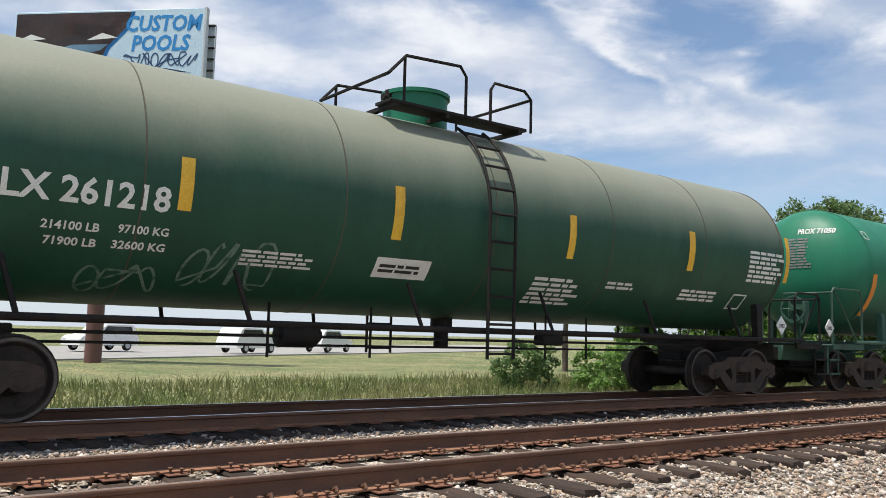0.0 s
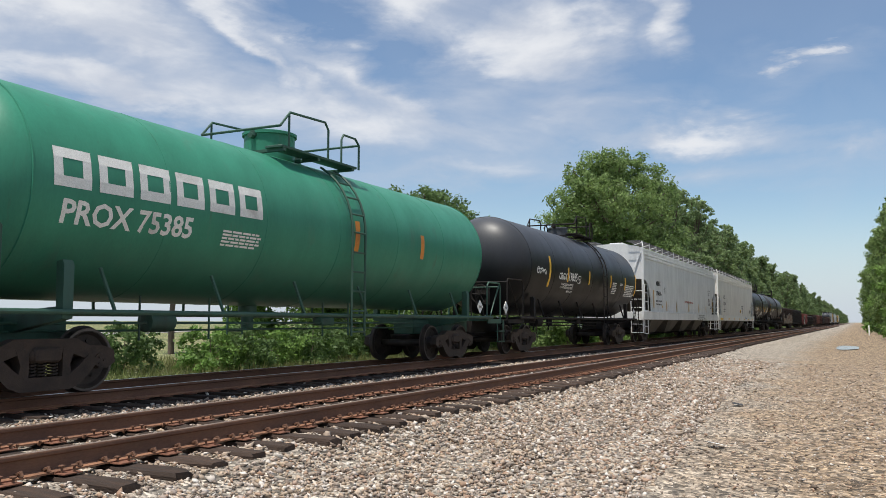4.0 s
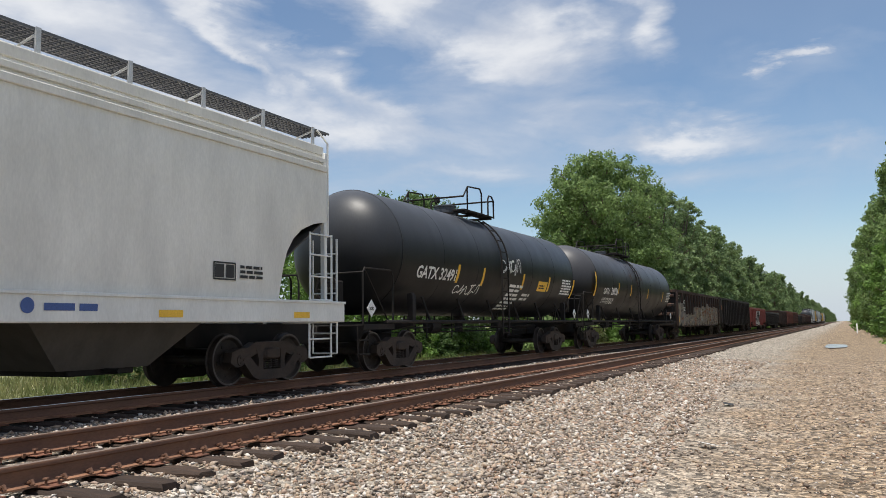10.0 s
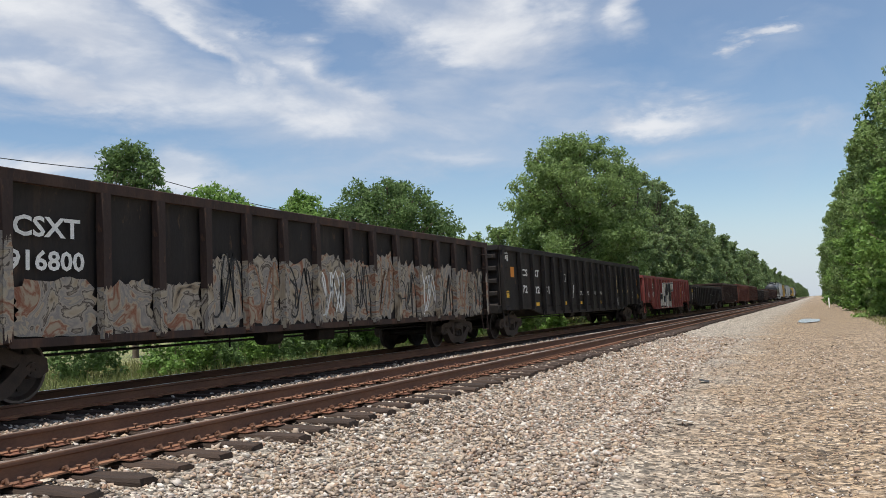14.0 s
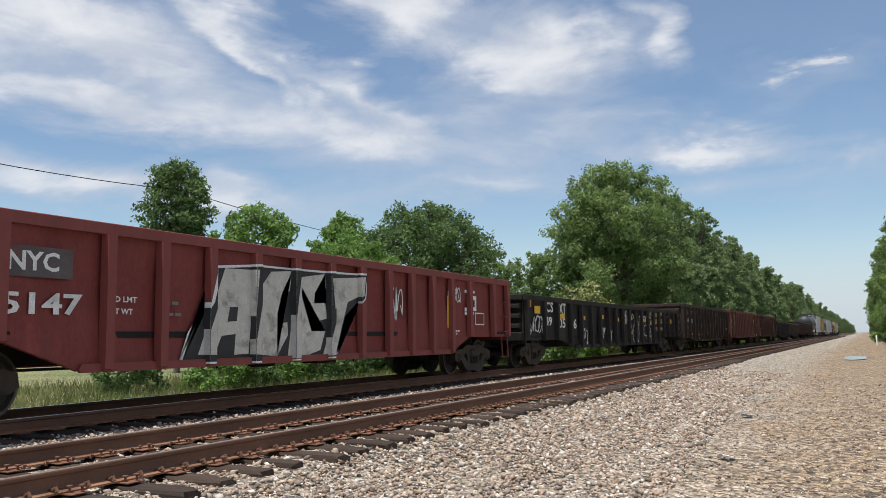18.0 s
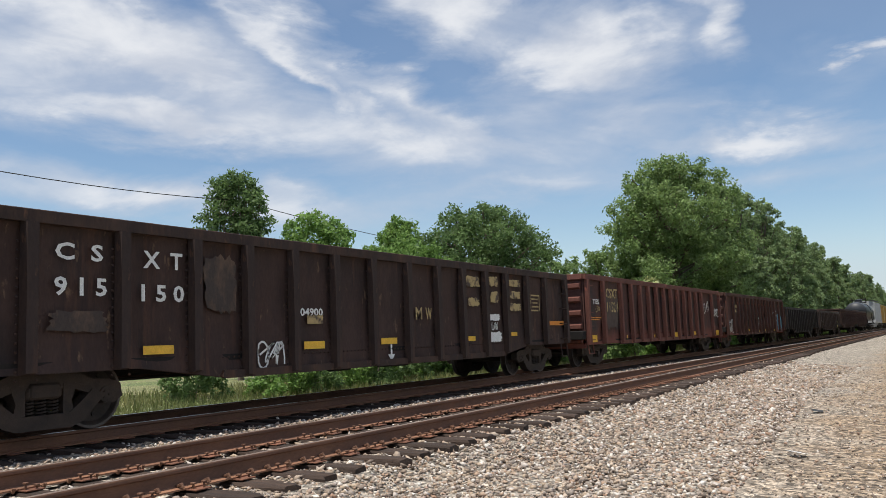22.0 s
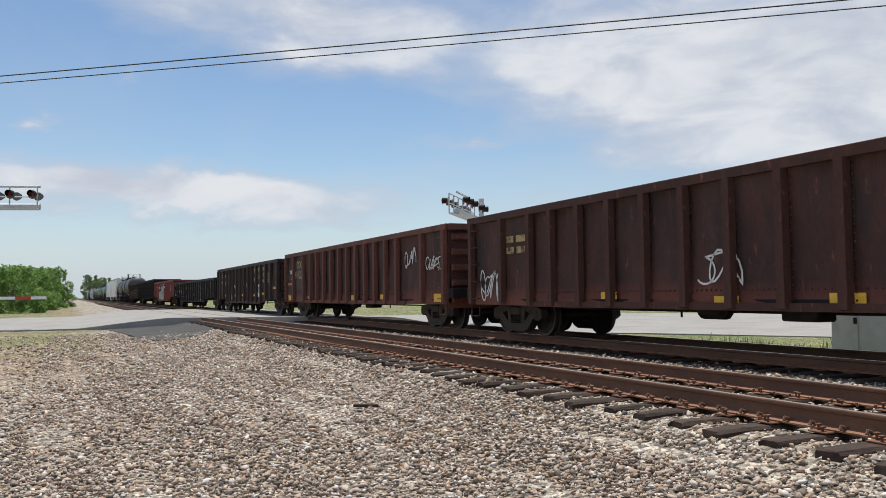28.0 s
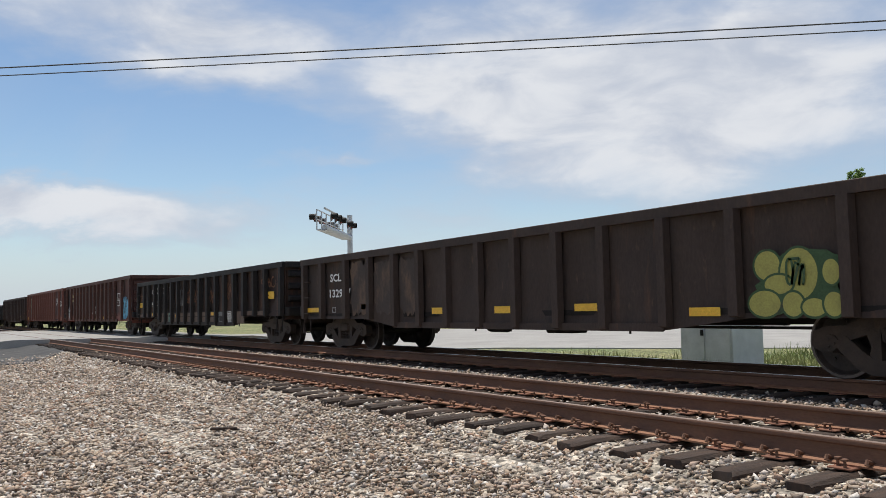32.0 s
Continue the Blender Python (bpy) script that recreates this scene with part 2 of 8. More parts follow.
    if vary:
        src = n.new("ShaderNodeNewGeometry").outputs["Random Per Island"] if island else n.new("ShaderNodeObjectInfo").outputs["Random"]
        rr = n.new("ShaderNodeMapRange")
        rr.inputs["To Min"].default_value, rr.inputs["To Max"].default_value = 1 - vary, 1 + vary
        l.new(src, rr.inputs["Value"])
        mm = n.new("ShaderNodeMath")
        mm.operation = "MULTIPLY"
        l.new(value, mm.inputs[0])
        l.new(rr.outputs[0], mm.inputs[1])
        value = mm.outputs[0]
    l.new(value, grain.inputs["Value"])
    l.new(grain.outputs[0], b.inputs["Base Color"])
    rg = n.new("ShaderNodeMapRange")
    rg.inputs["To Min"].default_value, rg.inputs["To Max"].default_value = max(rough - 0.12, 0.05), min(rough + 0.12, 1)
    l.new(wide, rg.inputs["Value"])
    l.new(rg.outputs[0], b.inputs["Roughness"])
    if gloss is not None:
        b.inputs["Specular IOR Level"].default_value = gloss
    if bump:
        bp = n.new("ShaderNodeBump")
        bp.inputs["Strength"].default_value, bp.inputs["Distance"].default_value = bump, 0.02
        l.new(thin, bp.inputs["Height"])
        l.new(bp.outputs[0], b.inputs["Normal"])
    return m


def leafy(name, c1, c2):
    m = surface(name, c1, c2, rough=0.55, scale=0.25, fine=1.5, bump=0, vary=0.35, island=True)
    b = m.node_tree.nodes["Principled BSDF"]
    n, l = m.node_tree.nodes, m.node_tree.links
    b.inputs["Specular IOR Level"].default_value = 0.3
    thin, both = n.new("ShaderNodeBsdfTranslucent"), n.new("ShaderNodeMixShader")
    l.new(b.inputs["Base Color"].links[0].from_socket, thin.inputs["Color"])
    both.inputs[0].default_value = 0.5
    l.new(b.outputs[0], both.inputs[1])
    l.new(thin.outputs[0], both.inputs[2])
    l.new(both.outputs[0], n["Material Output"].inputs["Surface"])
    return m


# foot lighter, web darker: sun and shade are painted into the rust
RAIL_FOOT = surface("sunlit_foot_rust", (0.21, 0.10, 0.056), (0.31, 0.155, 0.088), 0.85, 0, 2, 60, 0.2, dirt=(0.10, 0.055, 0.038))
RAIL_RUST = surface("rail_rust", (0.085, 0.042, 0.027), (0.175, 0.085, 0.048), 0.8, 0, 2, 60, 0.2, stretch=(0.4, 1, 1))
RAIL_TOP = surface("rail_shine", (0.42, 0.40, 0.39), (0.55, 0.53, 0.52), 0.28, 1.0, 1, 60, 0.03, stretch=(0.1, 1, 1))
RAIL_WORN = surface("rail_worn_top", (0.30, 0.20, 0.15), (0.42, 0.34, 0.29), 0.45, 0.6, 1, 60, 0.05, stretch=(0.1, 1, 1))
TIE = surface("tie_wood", (0.018, 0.013, 0.011), (0.07, 0.042, 0.028), 0.9, 0, 3, 30, 0.6, stretch=(6, 0.7, 3), vary=0.3)
STEEL_RUST = surface("plate_rust", (0.25, 0.105, 0.06), (0.15, 0.068, 0.042), 0.9, 0, 8, 80, 0.3, vary=0.2)


def ground_material():
    """Grey gravel, a brown dirt path along the near side, and grassy soil farther out, with ragged borders."""
    m = surface("ground_soil", (0.285, 0.247, 0.20), (0.355, 0.312, 0.26), 0.95, 0, 0.7, 26, 0.5, dirt=(0.20, 0.16, 0.125), dirt_scale=0.8)
    n, l = m.node_tree.nodes, m.node_tree.links
    b = n["Principled BSDF"]
    grey = b.inputs["Base Color"].links[0].from_socket
    tc, sp = n.new("ShaderNodeTexCoord"), n.new("ShaderNodeSeparateXYZ")
    l.new(tc.outputs["Object"], sp.inputs[0])

    def mth(op, a, c):
        q = n.new("ShaderNodeMath")
        q.operation = op
        for k, v in enumerate((a, c)):
            if isinstance(v, (int, float)):
                q.inputs[k].default_value = v
            else:
                l.new(v, q.inputs[k])
        return q.outputs[0]

    def ns(scale, detail):
        q = n.new("ShaderNodeTexNoise")
        q.inputs["Scale"].default_value, q.inputs["Detail"].default_value = scale, detail
        l.new(tc.outputs["Object"], q.inputs["Vector"])
        return q.outputs["Fac"]

    def step(v, a, c):
        q = n.new("ShaderNodeMapRange")
        q.inputs["From Min"].default_value, q.inputs["From Max"].default_value = a, c
        l.new(v, q.inputs["Value"])
        return q.outputs[0]

    def mix(fac, a, c):
        q = n.new("ShaderNodeMix")
        q.data_type = "RGBA"
        l.new(fac, q.inputs[0])
        for k, v in ((6, a), (7, c)):
            if isinstance(v, tuple):
                q.inputs[k].default_value = (*v, 1)
            else:
                l.new(v, q.inputs[k])
        return q.outputs[2]

    wob = mth("MULTIPLY", mth("SUBTRACT", ns(0.35, 6), 0.5), 5.0)
    x, y = sp.outputs[0], sp.outputs[1]
    edge = n.new("ShaderNodeMapRange")
    edge.inputs["From Min"].default_value, edge.inputs["From Max"].default_value = 0.0, 30.0
    edge.inputs["To Min"].default_value, edge.inputs["To Max"].default_value = 0.9, 2.7
    l.new(x, edge.inputs["Value"])
    path = step(mth("ADD", mth("SUBTRACT", edge.outputs[0], y), wob), -0.6, 0.9)
    path = mth("MULTIPLY", path, step(x, -3.0, 4.0))
    left = mth("MULTIPLY", step(mth("ADD", mth("SUBTRACT", 1.0, y), wob), -0.8, 1.2), step(x, -12.0, -20.0))
    path = mth("MAXIMUM", path, left)
    soil = mix(step(ns(0.9, 7), 0.35, 0.65), (0.285, 0.212, 0.14), (0.215, 0.153, 0.098))
    soil = mix(step(ns(7.0, 4), 0.5, 0.68), soil, (0.35, 0.28, 0.21))
    col = mix(path, grey, soil)
    patch = mth("MULTIPLY", mth("MULTIPLY", step(ns(0.5, 6), 0.42, 0.55), step(x, -23.0, -29.0)), step(y, 2.0, 0.2))
    turf = mix(step(ns(0.25, 6), 0.35, 0.65), (0.115, 0.15, 0.048), (0.235, 0.215, 0.10))
    out = mth("MAXIMUM", step(mth("ADD", y, mth("MULTIPLY", wob, 0.3)), 13.6, 14.6), step(mth("ADD", mth("MULTIPLY", y, -1.0), wob), 2.8, 4.2))
    col = mix(mth("MAXIMUM", out, patch), col, turf)
    # shade under the train, painted near-black into the far track's bed
    bed_shade = mth("MULTIPLY", step(mth("ADD", y, mth("MULTIPLY", wob, 0.08)), 9.15, 9.5), step(y, 12.5, 12.2))
    col = mix(bed_shade, col, (0.045, 0.038, 0.034))

    # crushed stone: cells of their own tone and height, at two sizes
    def cells(scale, low, high):
        q = n.new("ShaderNodeTexVoronoi")
        q.inputs["Scale"].default_value = scale
        l.new(tc.outputs["Object"], q.inputs["Vector"])
        r = n.new("ShaderNodeSeparateColor")
        l.new(q.outputs["Color"], r.inputs[0])
        t = n.new("ShaderNodeMapRange")
        t.inputs["To Min"].default_value, t.inputs["To Max"].default_value = low, high
        l.new(r.outputs[0], t.inputs["Value"])
        return t.outputs[0], q.outputs["Distance"]

    tone_a, deep_a = cells(15.0, 0.25, 1.7)
    tone_b, deep_b = cells(34.0, 0.5, 1.5)
    tint = n.new("ShaderNodeHueSaturation")
    l.new(col, tint.inputs["Color"])
    l.new(mth("MULTIPLY", tone_a, tone_b), tint.inputs["Value"])
    l.new(tint.outputs[0], b.inputs["Base Color"])
    rise = n.new("ShaderNodeBump")
    rise.inputs["Strength"].default_value, rise.inputs["Distance"].default_value = 0.9, 0.03
    rise.invert = True
    l.new(mth("ADD", deep_a, mth("MULTIPLY", deep_b, 0.5)), rise.inputs["Height"])
    l.new(rise.outputs[0], b.inputs["Normal"])
    return m


def stone_material():
    """Crushed stone from grey and tan to nearly white, each piece of one tone."""
    m = surface("ballast_stone", (0.5, 0.5, 0.5), (0.55, 0.55, 0.55), 0.9, 0, 2.5, 60, 0.3)
    n, l = m.node_tree.nodes, m.node_tree.links
    b = n["Principled BSDF"]
    r = n.new("ShaderNodeValToRGB")
    l.new(n.new("ShaderNodeNewGeometry").outputs["Random Per Island"], r.inputs[0])
    tones = ((0.0, (0.119, 0.090, 0.069)), (0.16, (0.250, 0.196, 0.157)), (0.34, (0.511, 0.392, 0.280)), (0.48, (0.320, 0.269, 0.235)), (0.62, (0.594, 0.470, 0.358)), (0.76, (0.380, 0.235, 0.157)), (0.84, (0.547, 0.470, 0.414)), (1.0, (0.800, 0.750, 0.680)))
    for at, c in tones[1:-1]:
        r.color_ramp.elements.new(at)
    for e, (at, c) in zip(r.color_ramp.elements, tones):
        e.position, e.color = at, (*c, 1)
    x = n.new("ShaderNodeMix")
    x.data_type, x.blend_type = "RGBA", "MULTIPLY"
    x.inputs[0].default_value = 0.25
    l.new(r.outputs[0], x.inputs[6])
    l.new(b.inputs["Base Color"].links[0].from_socket, x.inputs[7])
    l.new(x.outputs[2], b.inputs["Base Color"])
    return m


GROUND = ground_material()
STONE = stone_material()
ASPHALT = surface("pale_asphalt", (0.27, 0.26, 0.25), (0.35, 0.34, 0.32), 0.9, 0, 0.5, 30, 0.3, gloss=0.15)
ASPHALT_DARK = surface("dark_asphalt_apron", (0.06, 0.06, 0.062), (0.11, 0.108, 0.105), 0.95, 0, 1, 30, 0.5, gloss=0.08)
GRASS = leafy("grass_blades", (0.12, 0.165, 0.05), (0.27, 0.255, 0.115))
LEAF_A = leafy("leaf_green", (0.165, 0.25, 0.088), (0.245, 0.335, 0.125))
# distance haze over the woods is painted in as a paler, greyer green
LEAF_W = leafy("hazy_woods_leaf", (0.175, 0.25, 0.112), (0.25, 0.33, 0.15))
LEAF_B = leafy("leaf_light_green", (0.15, 0.26, 0.065), (0.21, 0.33, 0.09))
LEAF_C = leafy("leaf_dark_green", (0.105, 0.175, 0.062), (0.155, 0.235, 0.085))
BARK = surface("bark", (0.11, 0.08, 0.06), (0.19, 0.15, 0.12), 0.95, 0, 4, 30, 0.8, stretch=(2, 2, 0.4))
BLACK_STEEL = surface("black_underframe", (0.010, 0.0095, 0.0095), (0.024, 0.020, 0.018), 0.75, 0, 3, 40, 0.2, dirt=(0.045, 0.033, 0.026), gloss=0.25)
CAST = surface("cast_truck_steel", (0.03, 0.024, 0.021), (0.068, 0.049, 0.039), 0.75, 0, 4, 50, 0.3, dirt=(0.12, 0.07, 0.046), gloss=0.3)
WHEEL = surface("wheel_steel", (0.02, 0.017, 0.016), (0.055, 0.042, 0.035), 0.6, 0, 4, 40, 0.2, gloss=0.25)
TREAD = surface("wheel_rim_steel", (0.07, 0.06, 0.055), (0.15, 0.13, 0.12), 0.45, 0.6, 4, 40, 0.1)
YELLOW = surface("yellow_reflector", (0.75, 0.42, 0.03), (0.85, 0.52, 0.05), 0.5, 0, 8, 60, 0.05, dirt=(0.58, 0.31, 0.035))
ORANGE = surface("orange_reflector", (0.65, 0.22, 0.03), (0.72, 0.28, 0.04), 0.5, 0, 8, 60, 0.05, dirt=(0.30, 0.12, 0.05))
WHITE_MARK = surface("white_lettering", (0.72, 0.72, 0.69), (0.80, 0.80, 0.78), 0.7, 0, 6, 60, 0.05, dirt=(0.45, 0.43, 0.40))
BLACK_MARK = surface("black_lettering", (0.02, 0.02, 0.02), (0.035, 0.035, 0.035), 0.7, 0, 6, 60, 0.05)
WOOD_POLE = surface("pole_wood", (0.20, 0.15, 0.11), (0.30, 0.24, 0.18), 0.9, 0, 3, 40, 0.5, stretch=(3, 3, 0.3))
GALV = surface("galvanised_steel", (0.46, 0.47, 0.48), (0.58, 0.59, 0.60), 0.5, 0.15, 3, 60, 0.1)
CABLE = surface("cable_black", (0.02, 0.02, 0.02), (0.03, 0.03, 0.03), 0.7)


def paint(name, c, rough=0.45, dirt=None, amount=0.6, grime=(1, 1, 0.35), streak=None, streak_from=0.56, dust_shading=None, gloss=None, grit=0.07, bump=0.05, specks=None):
    """Weathered car paint with grime that has run down the sides."""
    c2 = tuple(v * 0.78 for v in c)
    return surface(name, c, c2, rough, 0, 1.4, 30, bump, dirt=dirt or tuple(v * 0.5 for v in c), dirt_from=amount, dirt_to=amount + 0.25, stretch=grime, dirt_scale=1.6, streak=streak, streak_from=streak_from, dust_shading=dust_shading, gloss=gloss, grit=grit, specks=specks)


# ---- mesh helpers ----
class Geo:
    """Collects vertices and faces of one part."""

    def __init__(self):
        self.v, self.f = [], []

    def add(self, verts, faces):
        o = len(self.v)
        self.v += [tuple(p) for p in verts]
        self.f += [tuple(i + o for i in f) for f in faces]
        return self

    def box(self, x0, x1, y0, y1, z0, z1, c=0.0):
        if c <= 0:
            v = [(x, y, z) for x in (x0, x1) for y in (y0, y1) for z in (z0, z1)]
            return self.add(v, [(0, 1, 3, 2), (4, 6, 7, 5), (0, 4, 5, 1), (2, 3, 7, 6), (0, 2, 6, 4), (1, 5, 7, 3)])
        lo, hi = (x0, y0, z0), (x1, y1, z1)
        v, ix = [], {}
        for s in ((a, b, d) for a in (0, 1) for b in (0, 1) for d in (0, 1)):
            for ax in range(3):
                p = [(hi[k] if s[k] else lo[k]) + (0 if k == ax else (-c if s[k] else c)) for k in range(3)]
                ix[s, ax] = len(v)
                v.append(p)
        f = []
        for ax in range(3):
            a, b = (ax + 1) % 3, (ax + 2) % 3
            for side in (0, 1):
                q = []
                for i, j in ((0, 0), (1, 0), (1, 1), (0, 1)):
                    s = [0, 0, 0]
                    s[ax], s[a], s[b] = side, i, j
                    q.append(ix[tuple(s), ax])
                f.append(tuple(q if side else q[::-1]))
            for i in (0, 1):
                for j in (0, 1):
                    s0, s1 = [0, 0, 0], [0, 0, 0]
                    s0[a] = s1[a] = i
                    s0[b] = s1[b] = j
                    s1[ax] = 1
                    f.append((ix[tuple(s0), a], ix[tuple(s1), a], ix[tuple(s1), b], ix[tuple(s0), b]))
        for s in ((a, b, d) for a in (0, 1) for b in (0, 1) for d in (0, 1)):
            f.append((ix[s, 0], ix[s, 1], ix[s, 2]))
        return self.add(v, f)

    def prism(self, poly, axis, a0, a1):
        """A polygon in the two other axes (in the order x, y, z), drawn out along an axis."""
        n = len(poly)
        put = {"x": lambda a, p: (a, p[0], p[1]), "y": lambda a, p: (p[0], a, p[1]), "z": lambda a, p: (p[0], p[1], a)}[axis]
        v = [put(a0, p) for p in poly] + [put(a1, p) for p in poly]
        return self.add(v, [tuple(range(n))[::-1], tuple(range(n, 2 * n))] + [(k, (k + 1) % n, n + (k + 1) % n, n + k) for k in range(n)])

    def rod(self, p, q, r, n=6):
        p, q = Vector(p), Vector(q)
        w = (q - p).normalized()
        a = w.orthogonal().normalized()
        b = w.cross(a)
        ring = [a * math.cos(6.28319 * k / n) * r + b * math.sin(6.28319 * k / n) * r for k in range(n)]
        v = [p + o for o in ring] + [q + o for o in ring]
        return self.add(v, [tuple(range(n))[::-1], tuple(range(n, 2 * n))] + [(k, (k + 1) % n, n + (k + 1) % n, n + k) for k in range(n)])

    def tube(self, pts, r, n=6):
        """A bent round bar through points, in one piece."""
        pts = [Vector(p) for p in pts]
        v, side = [], None
        for i, p in enumerate(pts):
            w = (pts[min(i + 1, len(pts) - 1)] - pts[max(i - 1, 0)]).normalized()
            side = w.orthogonal() if side is None else side - w * side.dot(w)
            if side.length < 1e-4:
                side = w.orthogonal()
            side = side.normalized()
            up = w.cross(side)
            v += [p + (side * math.cos(6.28319 * k / n) + up * math.sin(6.28319 * k / n)) * r for k in range(n)]
        m = len(pts)
        f = [(i * n + k, i * n + (k + 1) % n, (i + 1) * n + (k + 1) % n, (i + 1) * n + k) for i in range(m - 1) for k in range(n)]
        return self.add(v, f + [tuple(range(n))[::-1], tuple(range((m - 1) * n, m * n))])

    def lathe(self, prof, axis, centre, n=24, closed=False):
        """A profile of (along, radius) turned round an axis through centre."""
        cx, cy, cz = centre
        put = {"x": lambda a, c, s: (cx + a, cy + c, cz + s), "y": lambda a, c, s: (cx + c, cy + a, cz + s), "z": lambda a, c, s: (cx + c, cy + s, cz + a)}[axis]
        v = [put(a, r * math.cos(6.283185 * k / n), r * math.sin(6.283185 * k / n)) for a, r in prof for k in range(n)]
        f = [(i * n + k, i * n + (k + 1) % n, (i + 1) * n + (k + 1) % n, (i + 1) * n + k) for i in range(len(prof) - 1) for k in range(n)]
        if not closed:
            f += [tuple(range(n))[::-1], tuple(range((len(prof) - 1) * n, len(prof) * n))]
        return self.add(v, f)

    def mesh(self, name, mat, smooth=True):
        me = bpy.data.meshes.new(name)
        me.from_pydata(self.v, [], self.f)
        bm = bmesh.new()
        bm.from_mesh(me)
        bmesh.ops.recalc_face_normals(bm, faces=bm.faces)
        bm.to_mesh(me)
        bm.free()
        if smooth:
            me.shade_smooth()
            me.set_sharp_from_angle(angle=radians(38))
        me.materials.append(mat)
        return me


def part(name, geo, mat, parent, label="", m=None):
    me = geo.mesh(name, mat) if isinstance(geo, Geo) else geo
    ob = new(name, me)
    ob.parent = parent
    if m is not None:
        ob.matrix_local = m
    return tagged(ob, label)


def thing(name, label, category, group="", kind="", geo=None, mat=None, m=None):
    ob = new(name, geo.mesh(name, mat) if geo else None)
    if m is not None:
        ob.matrix_world = m
    return tagged(ob, label, category, group, kind)


def cloud_mesh(name, verts, faces, mat, smooth=False):
    """A large mesh from arrays of vertices and equal-sided faces."""
    me = bpy.data.meshes.new(name)
    n, k = len(faces), faces.shape[1]
    me.vertices.add(len(verts))
    me.vertices.foreach_set("co", np.asarray(verts, np.float32).ravel())
    me.loops.add(n * k)
    me.loops.foreach_set("vertex_index", faces.astype(np.int32).ravel())
    me.polygons.add(n)
    me.polygons.foreach_set("loop_start", np.arange(0, n * k, k, dtype=np.int32))
    if smooth:
        me.polygons.foreach_set("use_smooth", np.ones(n, bool))
    me.update(calc_edges=True)
    me.materials.append(mat)
    return me


# ---- ground and tracks ----
NEAR_Y, FAR_Y = 6.50, 10.77             # centres of the two tracks
GAUGE = 1.505                           # between rail centres


def ground_height(x, y):
    """Height of the ground: two track beds on a low bank, flat land on both sides."""
    near = np.interp(y, [-400, -20, -4, 0.5, 2.6, 4.5, 4.95, 5.35, 12.4, 12.9, 14.6, 18, 30, 400], [-0.9, -0.7, -0.52, -0.55, -0.52, -0.39, -0.285, -0.24, -0.24, -0.30, -0.75, -0.72, -0.6, -0.4])
    return near


def ground_sheet():
    xs = np.r_[-4000, -2000, -900, -500, -300, -200, -140, np.arange(-100, 101, 2.0), 140, 200, 300, 500, 900, 2000, 4000]
    ys = np.r_[-4000, -1500, -600, -300, -150, -80, -40, -20, -10, -6, -4, -2, np.arange(-1, 16, 0.25), 18, 22, 28, 36, 50, 80, 150, 300, 600, 1500, 4000]
    X, Y = np.meshgrid(xs, ys, indexing="ij")
    rng = np.random.default_rng(3)
    Z = ground_height(X, np.clip(Y, -400, 400)) + np.where((abs(X) < 60) & (Y > -2) & (Y < 16), rng.normal(0, 0.012, X.shape), 0)
    nx, ny = X.shape
    v = np.stack([X, Y, Z], -1).reshape(-1, 3)
    i = (np.arange(nx - 1)[:, None] * ny + np.arange(ny - 1)).ravel()
    f = np.stack([i, i + ny, i + ny + 1, i + 1], 1)
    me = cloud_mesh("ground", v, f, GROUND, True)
    ob = new("ground", me)
    return tagged(ob, "pale gravel and brown dirt beside the tracks with grass beyond", "ground", kind="structure")


ground_sheet()


def rail_mesh(name, mat, top):
    """A flat-bottomed rail, 400 m to both sides."""
    prof = [(-0.075, -0.18), (0.075, -0.18), (0.075, -0.168), (0.02, -0.15), (0.011, -0.13), (0.011, -0.05), (0.034, -0.036), (0.036, -0.012), (0.030, -0.002), (-0.030, -0.002), (-0.036, -0.012), (-0.034, -0.036), (-0.011, -0.05), (-0.011, -0.13), (-0.02, -0.15), (-0.075, -0.168)]
    foot = [(-0.0755, -0.181), (0.0755, -0.181), (0.0755, -0.167), (0.022, -0.1485), (-0.022, -0.1485), (-0.0755, -0.167)]
    return Geo().prism(prof, "x", -900, 900).mesh(name, mat), Geo().prism(foot, "x", -900, 900).mesh("rail_foot", RAIL_FOOT), Geo().prism([(-0.026, -0.004), (0.026, -0.004), (0.024, 0.0), (-0.024, 0.0)], "x", -900, 900).mesh(name + "_top", top)


def track(y, name, label, top):
    base = thing(name, label, "railway track", kind="structure")
    base.location = (0, y, 0)
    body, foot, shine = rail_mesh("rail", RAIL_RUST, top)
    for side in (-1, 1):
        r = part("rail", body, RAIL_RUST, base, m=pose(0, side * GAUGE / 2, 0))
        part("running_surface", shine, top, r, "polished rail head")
        part("rail_foot", foot, RAIL_FOOT, r, "rusty rail foot in a painted sunlit tone")
    return base


near_track = track(NEAR_Y, "near_track", "rusty rails spiked to dark weathered wooden ties", RAIL_WORN)
far_track = track(FAR_Y, "far_track", "rails with polished heads under the passing train", RAIL_TOP)


